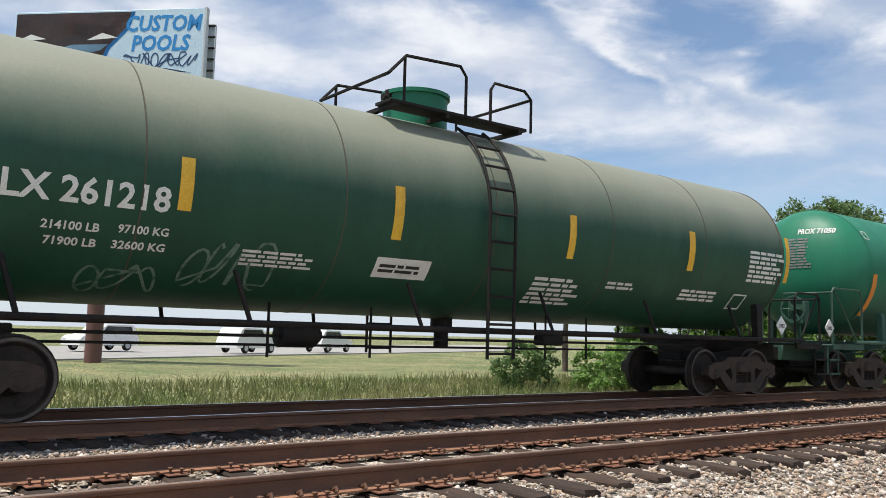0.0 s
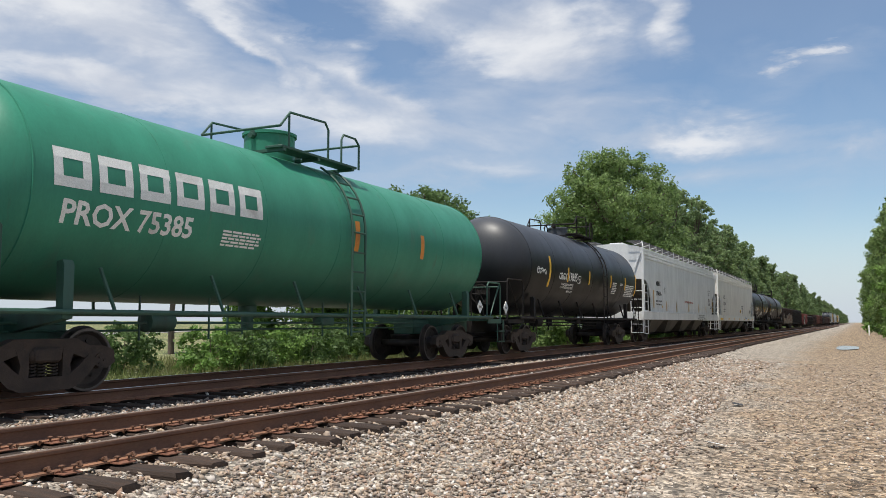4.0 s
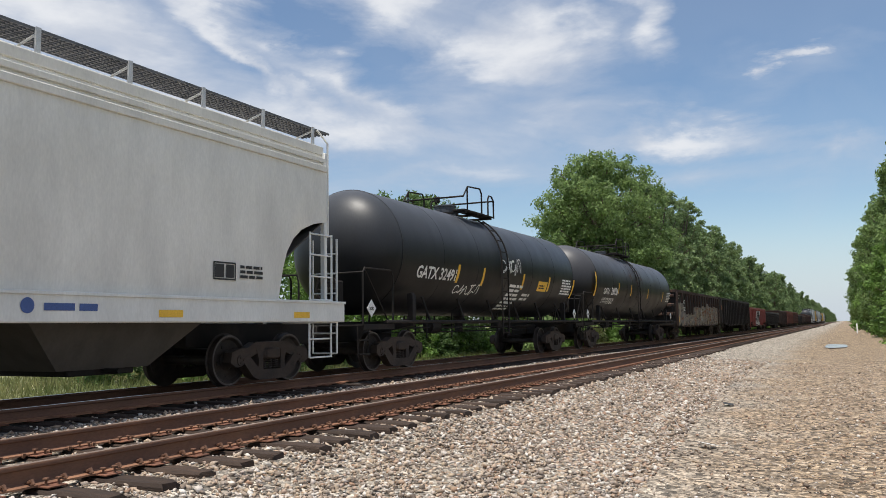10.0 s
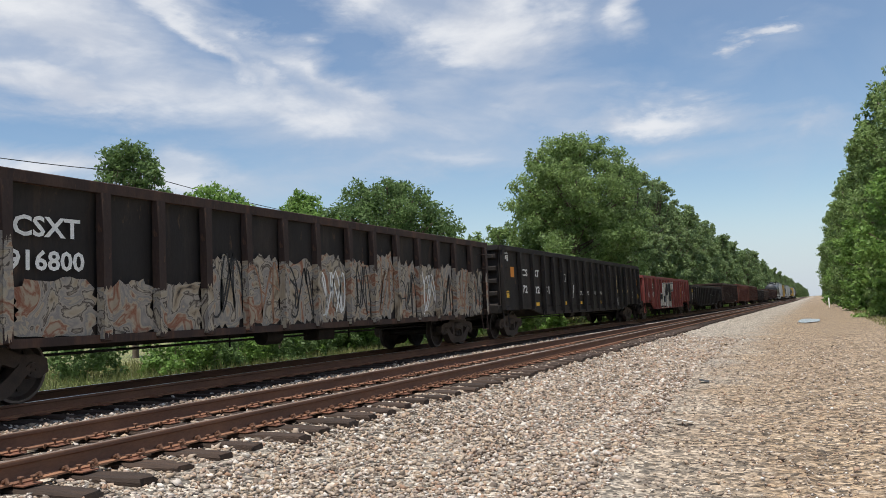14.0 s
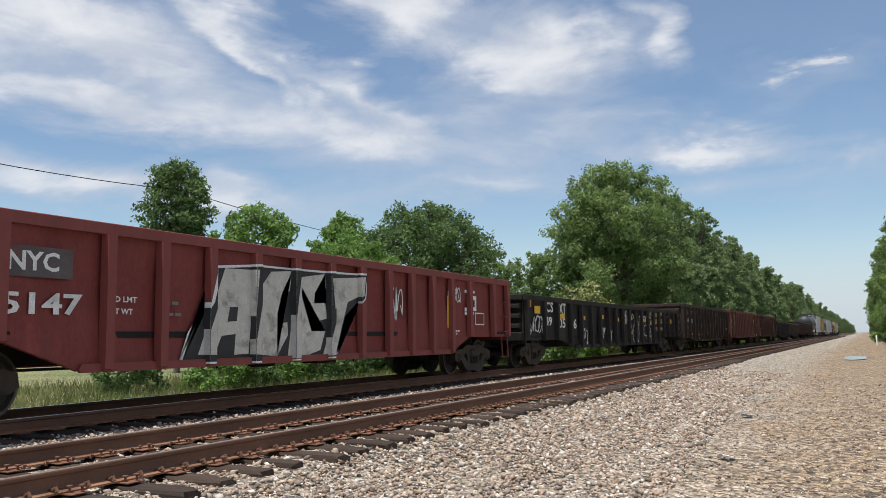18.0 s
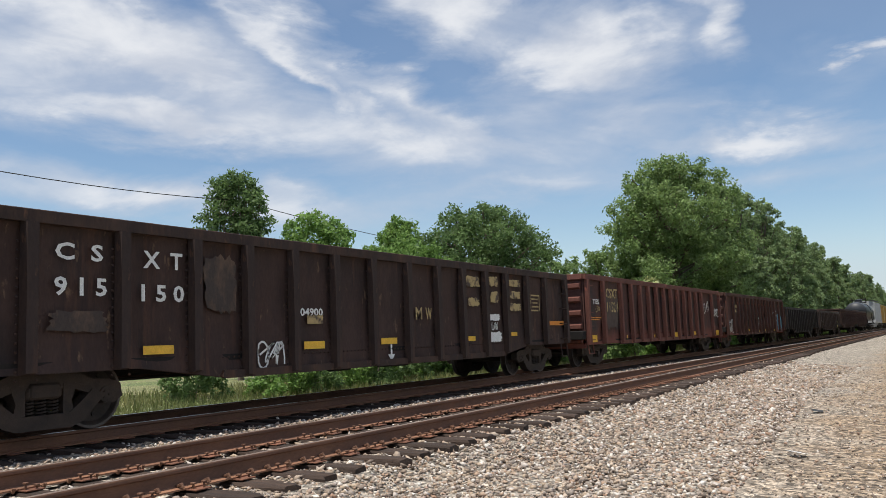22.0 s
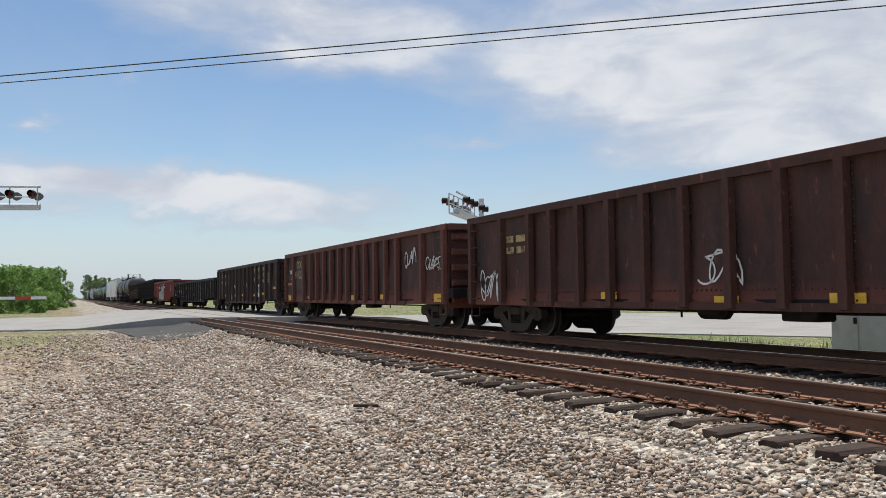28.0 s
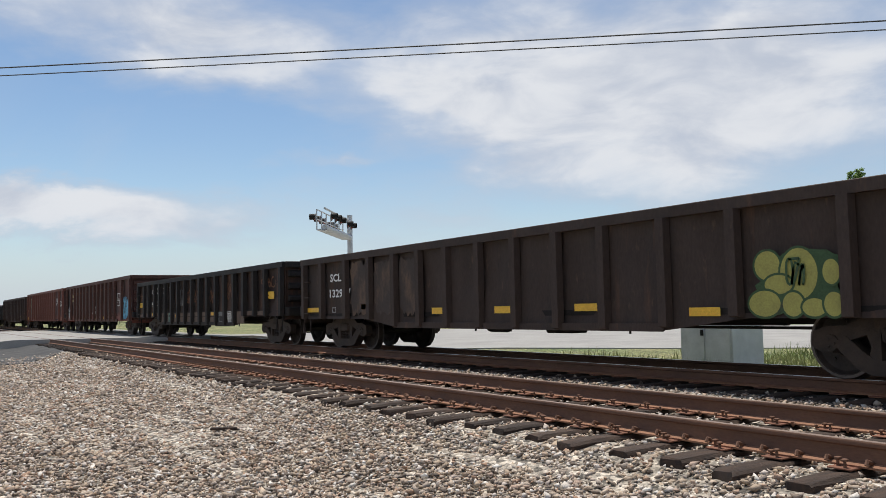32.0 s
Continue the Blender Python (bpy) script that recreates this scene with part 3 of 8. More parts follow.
# ---- running gear shared by all cars ----
def truck_meshes():
    k = {}
    g = Geo()                                           # cast side frame, seen from the side
    top = [(-1.13, 0.60), (-1.16, 0.42), (-1.02, 0.34), (-0.86, 0.35), (-0.74, 0.46), (-0.40, 0.575), (0.40, 0.575), (0.74, 0.46), (0.86, 0.35), (1.02, 0.34), (1.16, 0.42), (1.13, 0.60), (0.95, 0.66), (0.70, 0.67), (0.48, 0.77), (-0.48, 0.77), (-0.70, 0.67), (-0.95, 0.66)]
    g.prism(top, "y", -0.085, 0.085)
    g.prism([(-0.88, 0.47), (-0.68, 0.54), (-0.50, 0.38), (-0.34, 0.265), (0.34, 0.265), (0.50, 0.38), (0.68, 0.54), (0.88, 0.47), (0.56, 0.15), (0.38, 0.085), (-0.38, 0.085), (-0.56, 0.15)], "y", -0.1, 0.1)
    for side in (-1, 1):
        g.prism([(side * 0.26, 0.22), (side * 0.42, 0.26), (side * 0.38, 0.42), (side * 0.46, 0.64), (side * 0.26, 0.64)], "y", -0.092, 0.092)
    g.box(-0.25, 0.25, -0.11, 0.11, 0.47, 0.63, 0.03)
    k["side_frame"] = g.mesh("side_frame", CAST)
    g = Geo()
    g.tube([(0.062 * math.cos(0.698 * j), 0.062 * math.sin(0.698 * j), 0.225 + 0.0046 * j) for j in range(55)], 0.014, 5)
    k["coil_spring"] = g.mesh("coil_spring", CAST)
    g = Geo().box(-0.22, 0.22, -1.12, 1.12, 0.46, 0.66, 0.03)
    g.lathe([(0.64, 0.3), (0.78, 0.3), (0.8, 0.2)], "z", (0, 0, 0), 16)
    k["truck"] = g.mesh("truck", CAST)
    g = Geo().lathe([(-0.09, 0.06), (-0.09, 0.10), (-0.02, 0.125), (0.05, 0.125), (0.08, 0.09), (0.09, 0.05)], "y", (0, 0, 0.457), 12)
    for a in (0, 2.094, 4.189):
        g.rod((0.05 * math.cos(a), -0.105, 0.457 + 0.05 * math.sin(a)), (0.05 * math.cos(a), -0.06, 0.457 + 0.05 * math.sin(a)), 0.016, 6)
    k["bearing_cap"] = g.mesh("bearing_cap", CAST)
    g = Geo().lathe([(-0.95, 0.06), (-0.8, 0.085), (0.8, 0.085), (0.95, 0.06)], "y", (0, 0, 0), 12)
    for s in (-1, 1):
        g.lathe([(s * 0.66, 0.10), (s * 0.68, 0.18), (s * 0.72, 0.34), (s * 0.685, 0.40), (s * 0.685, 0.485), (s * 0.70, 0.49), (s * 0.715, 0.462), (s * 0.81, 0.452), (s * 0.815, 0.40), (s * 0.77, 0.36), (s * 0.75, 0.18), (s * 0.83, 0.11)], "y", (0, 0, 0), 32)
        for a in range(5):                              # cast marks on the plate, so that the turning shows
            g.rod((0.27 * math.cos(a * 1.2566), s * 0.745, 0.27 * math.sin(a * 1.2566)), (0.27 * math.cos(a * 1.2566), s * 0.775, 0.27 * math.sin(a * 1.2566)), 0.03, 6)
    k["wheelset"] = g.mesh("wheelset", WHEEL)
    g = Geo()
    g.lathe([(0.8155, 0.415), (0.819, 0.415), (0.819, 0.448), (0.8155, 0.448), (0.8155, 0.415)], "y", (0, 0, 0), 32, True)
    k["rim"] = g.mesh("rim", TREAD)
    g = Geo()                                           # knuckle coupler and its shank
    g.box(-0.75, 0.12, -0.11, 0.11, 0.74, 0.96, 0.03)
    g.prism([(0.10, -0.16), (0.32, -0.20), (0.40, -0.06), (0.30, 0.02), (0.42, 0.10), (0.34, 0.22), (0.10, 0.18)], "z", 0.70, 0.98)
    k["coupler"] = g.mesh("coupler", CAST)
    g = Geo().tube([(0, -0.15, 0.72), (0.18, -0.17, 0.5), (0.36, -0.15, 0.42), (0.52, -0.1, 0.5)], 0.025, 6)
    k["air_hose"] = g.mesh("air_hose", BLACK_STEEL)
    return k


GEAR = truck_meshes()
WHEELSETS = []                                          # (wheelset, true where it is keyed)


def add_gear(car, reach, truck_in, detail=True):
    """Trucks, couplers and hoses under a car whose strikers stand at both ends of its reach."""
    for s in (-1, 1):
        half = abs(reach[0 if s < 0 else 1])
        t = part("truck", GEAR["truck"], CAST, car, "cast steel truck", pose(s * (half - truck_in), 0, 0))
        for w in (-0.89, 0.89):
            ws = part("wheelset", GEAR["wheelset"], WHEEL, t, "steel wheels on an axle", pose(w, 0, 0.457))
            if detail:
                WHEELSETS.append(ws)
            for y in (0, 180):
                part("rim", GEAR["rim"], TREAD, t, "bright worn wheel rim", pose(w, 0, 0.457, 0, 0, y))
            for y in (-1, 1):
                part("bearing_cap", GEAR["bearing_cap"], CAST, t, m=pose(w, y * 1.0, 0) @ pose(0, 0, 0, 0, 0, 0 if y < 0 else 180))
        for y in (-1, 1):
            part("side_frame", GEAR["side_frame"], CAST, t, m=pose(0, y * 0.99, 0))
            if detail:
                for x in (-0.17, 0.0, 0.17):
                    part("coil_spring", GEAR["coil_spring"], CAST, t, m=pose(x, y * 0.99, 0))
        turn = pose(0, 0, 0, 0, 0, 0 if s > 0 else 180)
        part("coupler", GEAR["coupler"], CAST, car, m=pose(s * (half + 0.05), 0, 0) @ turn)
        if detail:
            part("air_hose", GEAR["air_hose"], BLACK_STEEL, car, m=pose(s * (half + 0.05), 0, 0) @ turn)


def text_geo(text, height, bold=0.02, stretch=1.0, shear=0.0):
    """Flat letters with Blender's own font: x to the right and z up, from the lower left corner; capitals are of that height."""
    cu = bpy.data.curves.new("letters", "FONT")
    cu.body, cu.offset, cu.resolution_u, cu.shear = text, bold, 2, shear
    tmp = bpy.data.objects.new("letters", cu)
    me = bpy.data.meshes.new_from_object(tmp)
    bpy.data.objects.remove(tmp)
    k = height / 0.69
    g = Geo().add([(p.co.x * k * stretch, 0.0, p.co.y * k) for p in me.vertices], [tuple(p.vertices) for p in me.polygons])
    bpy.data.meshes.remove(me)
    return g


def bars_geo(w, h, rows, seed):
    """Lines of small lettering that cannot be read, as plain bars."""
    rng = random.Random(seed)
    g = Geo()
    pitch = h / rows
    for r in range(rows):
        x, z, end = 0.0, h - (r + 1) * pitch, w * rng.uniform(0.7, 1.0)
        while x < end - pitch * 0.4:
            b = min(rng.uniform(1.2, 4.0) * pitch, end - x)
            g.add([(x, 0, z), (x + b, 0, z), (x + b, 0, z + pitch * 0.6), (x, 0, z + pitch * 0.6)], [(0, 1, 2, 3)])
            x += b + pitch * 0.45
    return g


def patch_geo(w, h, n=1):
    g = Geo()
    for k in range(n):
        g.add([(0, 0, h * k / n), (w, 0, h * k / n), (w, 0, h * (k + 1) / n), (0, 0, h * (k + 1) / n)], [(0, 1, 2, 3)])
    return g


def on_plane(g, x, y, z):
    g.v = [(p[0] + x, y, p[2] + z) for p in g.v]
    return g


def on_tank(g, x, s, r, zc):
    """Lays flat lettering onto the near side of a lying cylinder; s is the height along the curve, from the middle, at which it starts."""
    g.v = [(p[0] + x, -(r + 0.007) * math.cos((s + p[2]) / r), zc + (r + 0.007) * math.sin((s + p[2]) / r)) for p in g.v]
    return g


SIDES = {}                                              # how each car's near side lies: (radius, height of the axis) or (offset,)


# ---- tank cars ----
def tank_car(name, length, paint_mat, label, marks=(), stripes=5, r=1.52, zc=2.83, detail=True, ladder_x=0.3, plat=None, manway=1.0, dome_mat=None, trim=None, ends=(0.95, 0.85), seam_mat=None, reach=None):
    ladder_at = ladder_x - 0.6
    rail_a, rail_b, dome_x = plat or (-1.28, 1.55, -0.35)
    car = thing(name, label, "tank car", group="freight cars of the train")
    half = length / 2
    reach = reach or (-half, half)
    ta, tb = reach[0] + ends[0], reach[1] - ends[1]            # where the shell begins and ends
    trim = trim or BLACK_STEEL
    head = [((1 - math.cos(a)) * 0.95, math.sin(a) * r) for a in np.linspace(0.06, math.pi / 2, 10)]
    prof = [(ta + a, q) for a, q in head] + [(tb - a, q) for a, q in head[::-1]]
    part("tank", Geo().lathe(prof, "x", (0, 0, zc), 64).mesh("tank", paint_mat), paint_mat, car)
    if detail:
        for x in np.linspace(ta + 0.85, tb - 0.85, 7):
            part("weld_seam", Geo().lathe([(-0.014, r - 0.01), (-0.008, r + 0.005), (0.008, r + 0.005), (0.014, r - 0.01)], "x", (x, 0, zc), 64, True), seam_mat or paint_mat, car)
    # stub sills, bolsters, end platforms
    for s in (-1, 1):
        half = abs(reach[0 if s < 0 else 1])
        g = Geo()
        x0, x1 = sorted((s * (half - 3.4), s * (half - 0.02)))
        g.box(x0, x1, -0.3, 0.3, 0.68, 1.06, 0.02)
        part("stub_sill", g, trim, car)
        x = s * (half - 2.45)
        g = Geo().prism([(-1.45, 1.04), (-1.45, 1.75), (-1.41, 1.82), (-1.30, 1.80), (-1.32, 1.2), (-0.6, 1.15), (0.6, 1.15), (1.32, 1.2), (1.30, 1.80), (1.41, 1.82), (1.45, 1.75), (1.45, 1.04), (0.4, 0.85), (-0.4, 0.85)], "x", x - 0.08, x + 0.08)
        part("bolster", g, trim, car)
        e, i = s * (half - 0.12), s * (half - (1.45 if s < 0 else 1.1))
        part("end_platform", Geo().box(min(e, i), max(e, i), -1.45, 1.45, 1.03, 1.07, 0.01).box(min(e, i), max(e, i), -1.46, -1.42, 0.96, 1.08).box(min(e, i), max(e, i), 1.42, 1.46, 0.96, 1.08), trim, car)
        if detail:
            top = 2.3 if s < 0 else 2.12
            for y in (-1.42, 1.42):
                part("end_railing", Geo().tube([(i, y, 1.05), (i, y, top - 0.12), (i + s * 0.1, y, top), (e - s * 0.08, y, top), (e, y, top - 0.1), (e, y, 1.05)], 0.024), trim, car)
                part("railing_brace", Geo().rod((e - s * 0.1, y, top - 0.05), (i + s * 0.15, y, 1.06), 0.02), trim, car)
            part("end_railing", Geo().tube([(e, -1.42, top - 0.1), (e, -0.3, top - 0.1), (e, -0.25, top - 0.3), (e, -0.25, 1.05)], 0.022).tube([(e, 1.42, top - 0.1), (e, 0.3, top - 0.1), (e, 0.25, top - 0.3), (e, 0.25, 1.05)], 0.022), trim, car)
            for y in (-1.42, 1.42):
                g = Geo()
                for z in (0.42, 0.72):
                    g.box(e - 0.22, e + 0.22, y - 0.05, y + 0.05, z, z + 0.03)
                g.rod((e - 0.22, y, 0.42), (e - 0.22, y, 1.05), 0.016)
                g.rod((e + 0.22, y, 0.42), (e + 0.22, y, 1.05), 0.016)
                part("sill_step", g, trim, car)
        if detail and s < 0:
            g = Geo().box(e + 0.05, e + 0.3, -0.75, -0.35, 1.5, 2.05, 0.03)
            housing = part("hand_brake", g.rod((e + 0.2, -0.55, 1.05), (e + 0.2, -0.55, 1.6), 0.04), trim, car)
            g = Geo().lathe([(-0.02, 0.30), (0.02, 0.30), (0.02, 0.26), (-0.02, 0.26), (-0.02, 0.30)], "x", (e - 0.06, -0.55, 1.85), 20, True)
            for k in range(6):
                g.rod((e - 0.06, -0.55, 1.85), (e - 0.06, -0.55 + 0.28 * math.cos(k * 1.047), 1.85 + 0.28 * math.sin(k * 1.047)), 0.014, 5)
            part("brake_wheel", g.rod((e - 0.08, -0.55, 1.85), (e + 0.1, -0.55, 1.85), 0.05, 8), trim, housing, "spoked hand brake wheel")
    for y in (-1.5, 1.5):                               # side rail with its stays
        g = Geo().rod((reach[0] + 1.0, y, 1.13), (reach[1] - 0.9, y, 1.13), 0.038, 8)
        part("side_rail", g, trim, car, "long steel side rail")
        if detail:
            for x in np.linspace(reach[0] + 3.2, reach[1] - 3.2, 6):
                part("rail_stay", Geo().rod((x, y, 1.13), (x - 0.16, y * 0.9, 1.75), 0.03, 6), trim, car)
    # manway, platform, railings, ladder
    g = Geo().lathe([(a * manway, q * manway) for a, q in ((0, 0.52), (0.52, 0.52), (0.52, 0.56), (0.58, 0.56), (0.60, 0.50), (0.63, 0.2), (0.635, 0.02))], "z", (ladder_at + dome_x, 0, zc + r - 0.08), 24)
    dome = part("manway", g, dome_mat or paint_mat, car)
    if detail:
        part("valve_housing", Geo().lathe([(0, 0.2), (0.22, 0.2), (0.3, 0.12), (0.32, 0.03)], "z", (ladder_at + 0.55, 0.1, zc + r - 0.04), 14), trim, car)
        g = Geo().rod((ladder_at + dome_x - 0.63, 0, zc + r + 0.38), (ladder_at + dome_x - 0.45, 0, zc + r + 0.38), 0.06, 8).rod((ladder_at + dome_x - 0.5, 0, zc + r + 0.38), (ladder_at + dome_x - 0.5, 0, zc + r + 0.5), 0.08, 8)
        part("relief_valve", g, trim, dome)
    pl = zc + r + 0.05
    g = Geo().box(ladder_at + rail_a + 0.03, ladder_at + rail_b - 0.1, -1.0, -0.6, pl - 0.05, pl, 0.008).box(ladder_at + rail_a + 0.03, ladder_at + rail_b - 0.1, 0.6, 1.0, pl - 0.05, pl, 0.008)
    for x in (rail_a + 0.13, 0.0, rail_b - 0.25):
        g.box(ladder_at + x - 0.04, ladder_at + x + 0.04, -1.0, 1.0, pl - 0.11, pl - 0.05)
    part("platform", g, trim, car)
    g = Geo()
    xa, xb = ladder_at + rail_a, ladder_at + rail_b
    for y in (-0.98, 0.98):
        g = Geo()
        gap0, gap1 = ladder_at + 0.35, ladder_at + 0.85
        g.tube([(xa, y, pl + 0.36), (xa + 0.3, y, pl + 0.68), (gap0 - 0.12, y, pl + 0.74), (gap0, y, pl + 0.6), (gap0, y, pl - 0.05)], 0.026)
        g.tube([(xb, y, pl - 0.05), (xb, y, pl + 0.5), (xb - 0.15, y, pl + 0.62), (gap1 + 0.08, y, pl + 0.62), (gap1, y, pl + 0.5), (gap1, y, pl - 0.05)], 0.026)
        g.rod((xa + 0.28, y, pl - 0.05), (xa + 0.28, y, pl + 0.66), 0.024)
        part("platform_railing", g, trim, car)
    for x, h in ((xa, 0.36), (xb, 0.5)):
        part("cross_railing", Geo().rod((x, -0.98, pl + h), (x, 0.98, pl + h), 0.026), trim, car)
    for s in (-1, 1):                                   # ladder that follows the shell down to a step
        g = Geo()
        pts = [(ladder_at + 0.6, s * (r + 0.09) * math.cos(a), zc + (r + 0.09) * math.sin(a)) for a in np.linspace(1.05, -0.05, 8)] + [(ladder_at + 0.6, s * (r + 0.08), 1.5), (ladder_at + 0.6, s * (r + 0.08), 0.72)]
        for dx in (-0.25, 0.25):
            g.tube([(p[0] + dx, p[1], p[2]) for p in pts], 0.026)
        for a in np.linspace(0.95, 0.0, 5):
            y, z = s * (r + 0.09) * math.cos(a), zc + (r + 0.09) * math.sin(a)
            g.rod((ladder_at + 0.35, y, z), (ladder_at + 0.85, y, z), 0.02)
        for z in (2.42, 2.02, 1.62, 1.22, 0.8):
            g.rod((ladder_at + 0.35, s * (r + 0.085), z), (ladder_at + 0.85, s * (r + 0.085), z), 0.02)
        part("ladder", g, trim, car, "steel ladder with thin rungs")
    if detail:                                          # brake gear and outlet under the shell
        part("bottom_outlet", Geo().lathe([(0, 0.12), (0.25, 0.12), (0.32, 0.18), (0.6, 0.18)], "z", (0.2, 0, 0.85), 14), trim, car)
        g = Geo().rod((-half + 3.2, -0.55, 0.98), (half - 3.2, -0.55, 0.98), 0.022).rod((-half + 3.2, -0.4, 0.86), (half - 3.2, -0.4, 0.86), 0.018)
        for x in (-3.1, -1.5, 2.0, 3.0):
            g.rod((x, -0.55, 0.7), (x, -0.55, 1.5), 0.02)
        part("brake_rod", g, trim, car)
        part("brake_cylinder", Geo().lathe([(-0.35, 0.1), (-0.33, 0.17), (0.2, 0.17), (0.3, 0.08)], "x", (-2.6, -0.5, 1.0), 12), trim, car)
        part("air_reservoir", Geo().box(1.9, 2.4, -0.6, -0.35, 0.92, 1.1, 0.03), trim, car)
    SIDES[car.name] = (r, zc)
    add_gear(car, reach, 2.45, detail)
    return car


GRATING = surface("dark_grating_steel", (0.10, 0.10, 0.105), (0.16, 0.16, 0.165), 0.6, 0.4, 3, 60, 0.1)


# ---- covered hoppers ----
def hopper_car(name, length, paint_mat, label, marks=(), bays=4, detail=True, trim=None, lower=None, reflectors=True, reach=None):
    car = thing(name, label, "hopper car", group="freight cars of the train")
    half, w = length / 2, 1.56
    trim = trim or paint_mat
    reach = reach or (-half, half)
    bl = half - 0.8                                     # upper body's half length
    sec = [(-1.52, 1.52), (-1.55, 1.7), (-1.56, 2.0), (-1.565, 2.7), (-1.56, 3.4), (-1.55, 4.1), (-1.50, 4.3), (-1.45, 4.55), (-1.35, 4.68), (-0.7, 4.82), (0, 4.86)]
    sec = sec + [(-y, z) for y, z in sec[-2::-1]]
    g = Geo()
    cut = [(0.0, 3.1), (0.45, 3.02), (0.85, 2.87), (1.1, 2.68), (1.3, 2.42), (1.42, 2.1), (1.48, 1.8), (1.5, 1.5)]
    stations = [(-bl + a, low) for a, low in cut] + [(bl - a, low) for a, low in cut[::-1]]
    rings = [[(x, y, max(z, low)) for y, z in sec] for x, low in stations]
    n = len(sec)
    v = [p for ring in rings for p in ring]
    f = [(i * n + k, i * n + k + 1, (i + 1) * n + k + 1, (i + 1) * n + k) for i in range(len(rings) - 1) for k in range(n - 1)]
    f += [tuple(range(n)), tuple(range((len(rings) - 1) * n, len(rings) * n))[::-1]]
    g.add(v, f)
    part("body_shell", g, paint_mat, car)
    for s in (-1, 1):
        part("roof_rail", Geo().box(-bl, bl, s * 1.56 - 0.03, s * 1.56 + 0.03, 4.10, 4.22, 0.012).box(-bl, bl, s * 1.53 - 0.025, s * 1.53 + 0.025, 4.29, 4.38, 0.01).box(-bl, bl, s * 1.47 - 0.03, s * 1.47 + 0.03, 4.45, 4.62, 0.012), paint_mat, car)
        part("side_sill", Geo().box(-half + 0.25, half - 0.25, s * 1.58 - 0.06, s * 1.58 + 0.06, 1.12, 1.5, 0.02).box(-half + 0.25, half - 0.25, s * 1.58 - 0.09, s * 1.58 + 0.09, 1.48, 1.53, 0.008), trim, car, "deep painted side sill")
    # running boards on the roof
    for y0, y1 in ((-1.43, -0.8), (0.8, 1.43)):
        g = Geo()
        if detail:                                      # bars of an open grating
            for k in range(9):
                y = y0 + (y1 - y0) * k / 8
                g.box(-bl - 0.3, bl + 0.3, y - 0.008, y + 0.008, 4.93, 4.97)
            for k in range(int((2 * bl + 0.6) / 0.12)):
                x = -bl - 0.3 + 0.12 * k
                g.box(x, x + 0.02, y0, y1, 4.935, 4.965)
        else:
            g.box(-bl - 0.3, bl + 0.3, y0, y1, 4.93, 4.97)
        part("running_board", g, GRATING, car, "dark open grating roof walk")
    if detail:
        for x in np.linspace(-bl + 0.3, bl - 0.3, 15):
            for s in (-1, 1):
                part("board_bracket", Geo().box(x - 0.04, x + 0.04, s * 1.44 - 0.015, s * 1.44 + 0.015, 4.55, 4.98).rod((x, s * 0.8, 4.72), (x, s * 1.42, 4.9), 0.02), GALV, car)
        part("roof_hatch", Geo().box(-bl + 0.8, bl - 0.8, -0.34, 0.34, 4.83, 4.98, 0.03), paint_mat, car)
    # ends: slope sheet, frame posts, ladders
    for s in (-1, 1):
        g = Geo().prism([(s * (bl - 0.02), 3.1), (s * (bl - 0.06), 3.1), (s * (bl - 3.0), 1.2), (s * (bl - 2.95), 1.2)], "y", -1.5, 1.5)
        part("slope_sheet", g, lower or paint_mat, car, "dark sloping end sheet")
        e = s * (half - 0.5)
        for y in (-1.5, 1.5):
            part("end_post", Geo().box(s * bl - 0.05, s * bl + 0.05, y - 0.05, y + 0.05, 1.5, 4.5, 0.01), trim, car)
            part("end_brace", Geo().rod((s * (bl + 0.02), y * 0.98, 4.5), (s * (bl + 0.1), y * 0.6, 3.1), 0.03, 6), trim, car)
        part("end_post", Geo().box(s * (bl - 0.5) - 0.06, s * (bl - 0.5) + 0.06, -0.45, -0.33, 1.1, 3.0, 0.01), trim, car)
        part("end_post", Geo().box(s * (bl - 0.5) - 0.06, s * (bl - 0.5) + 0.06, 0.33, 0.45, 1.1, 3.0, 0.01), trim, car)
        far = abs(reach[0 if s < 0 else 1]) - 0.02
        part("stub_sill", Geo().box(min(s * (half - 3.4), s * far), max(s * (half - 3.4), s * far), -0.35, 0.35, 0.68, 1.12, 0.02), BLACK_STEEL, car)
        part("end_sill", Geo().box(e - 0.09, e + 0.09, -1.6, 1.6, 1.1, 1.5, 0.02), trim, car)
        for y in (-1.6, 1.6):
            g = Geo()                                   # side ladder
            xa, xb = s * (bl + 0.12), s * (bl - 0.62)
            for x in (xa, xb):
                g.rod((x, y, 1.45), (x, y, 2.85), 0.022)
                g.rod((x, y * 0.99, 1.1), (x, y * 0.99, 0.45), 0.022)
            for z in (0.45, 0.8, 1.55, 2.0, 2.42, 2.82):
                g.rod((xa, y, z), (xb, y, z), 0.017)
            part("side_ladder", g, trim, car, "steel side ladder")
            g = Geo()                                   # ladder on the end, up to the roof walk
            xe = s * (half - 0.44)
            ya, yb = y * 0.98, y * 0.62
            for yy in (ya, yb):
                g.rod((xe, yy, 0.5), (xe, yy, 2.8), 0.022)
            for z in np.arange(0.5, 2.85, 0.4):
                g.rod((xe, ya, z), (xe, yb, z), 0.016)
            part("end_ladder", g, trim, car, "steel end ladder")
            part("roof_handrail", Geo().tube([(s * (bl + 0.06), y * 0.97, 2.8), (s * (bl + 0.06), y * 0.97, 4.7), (s * (bl - 0.15), y * 0.9, 4.95)], 0.022), trim, car)
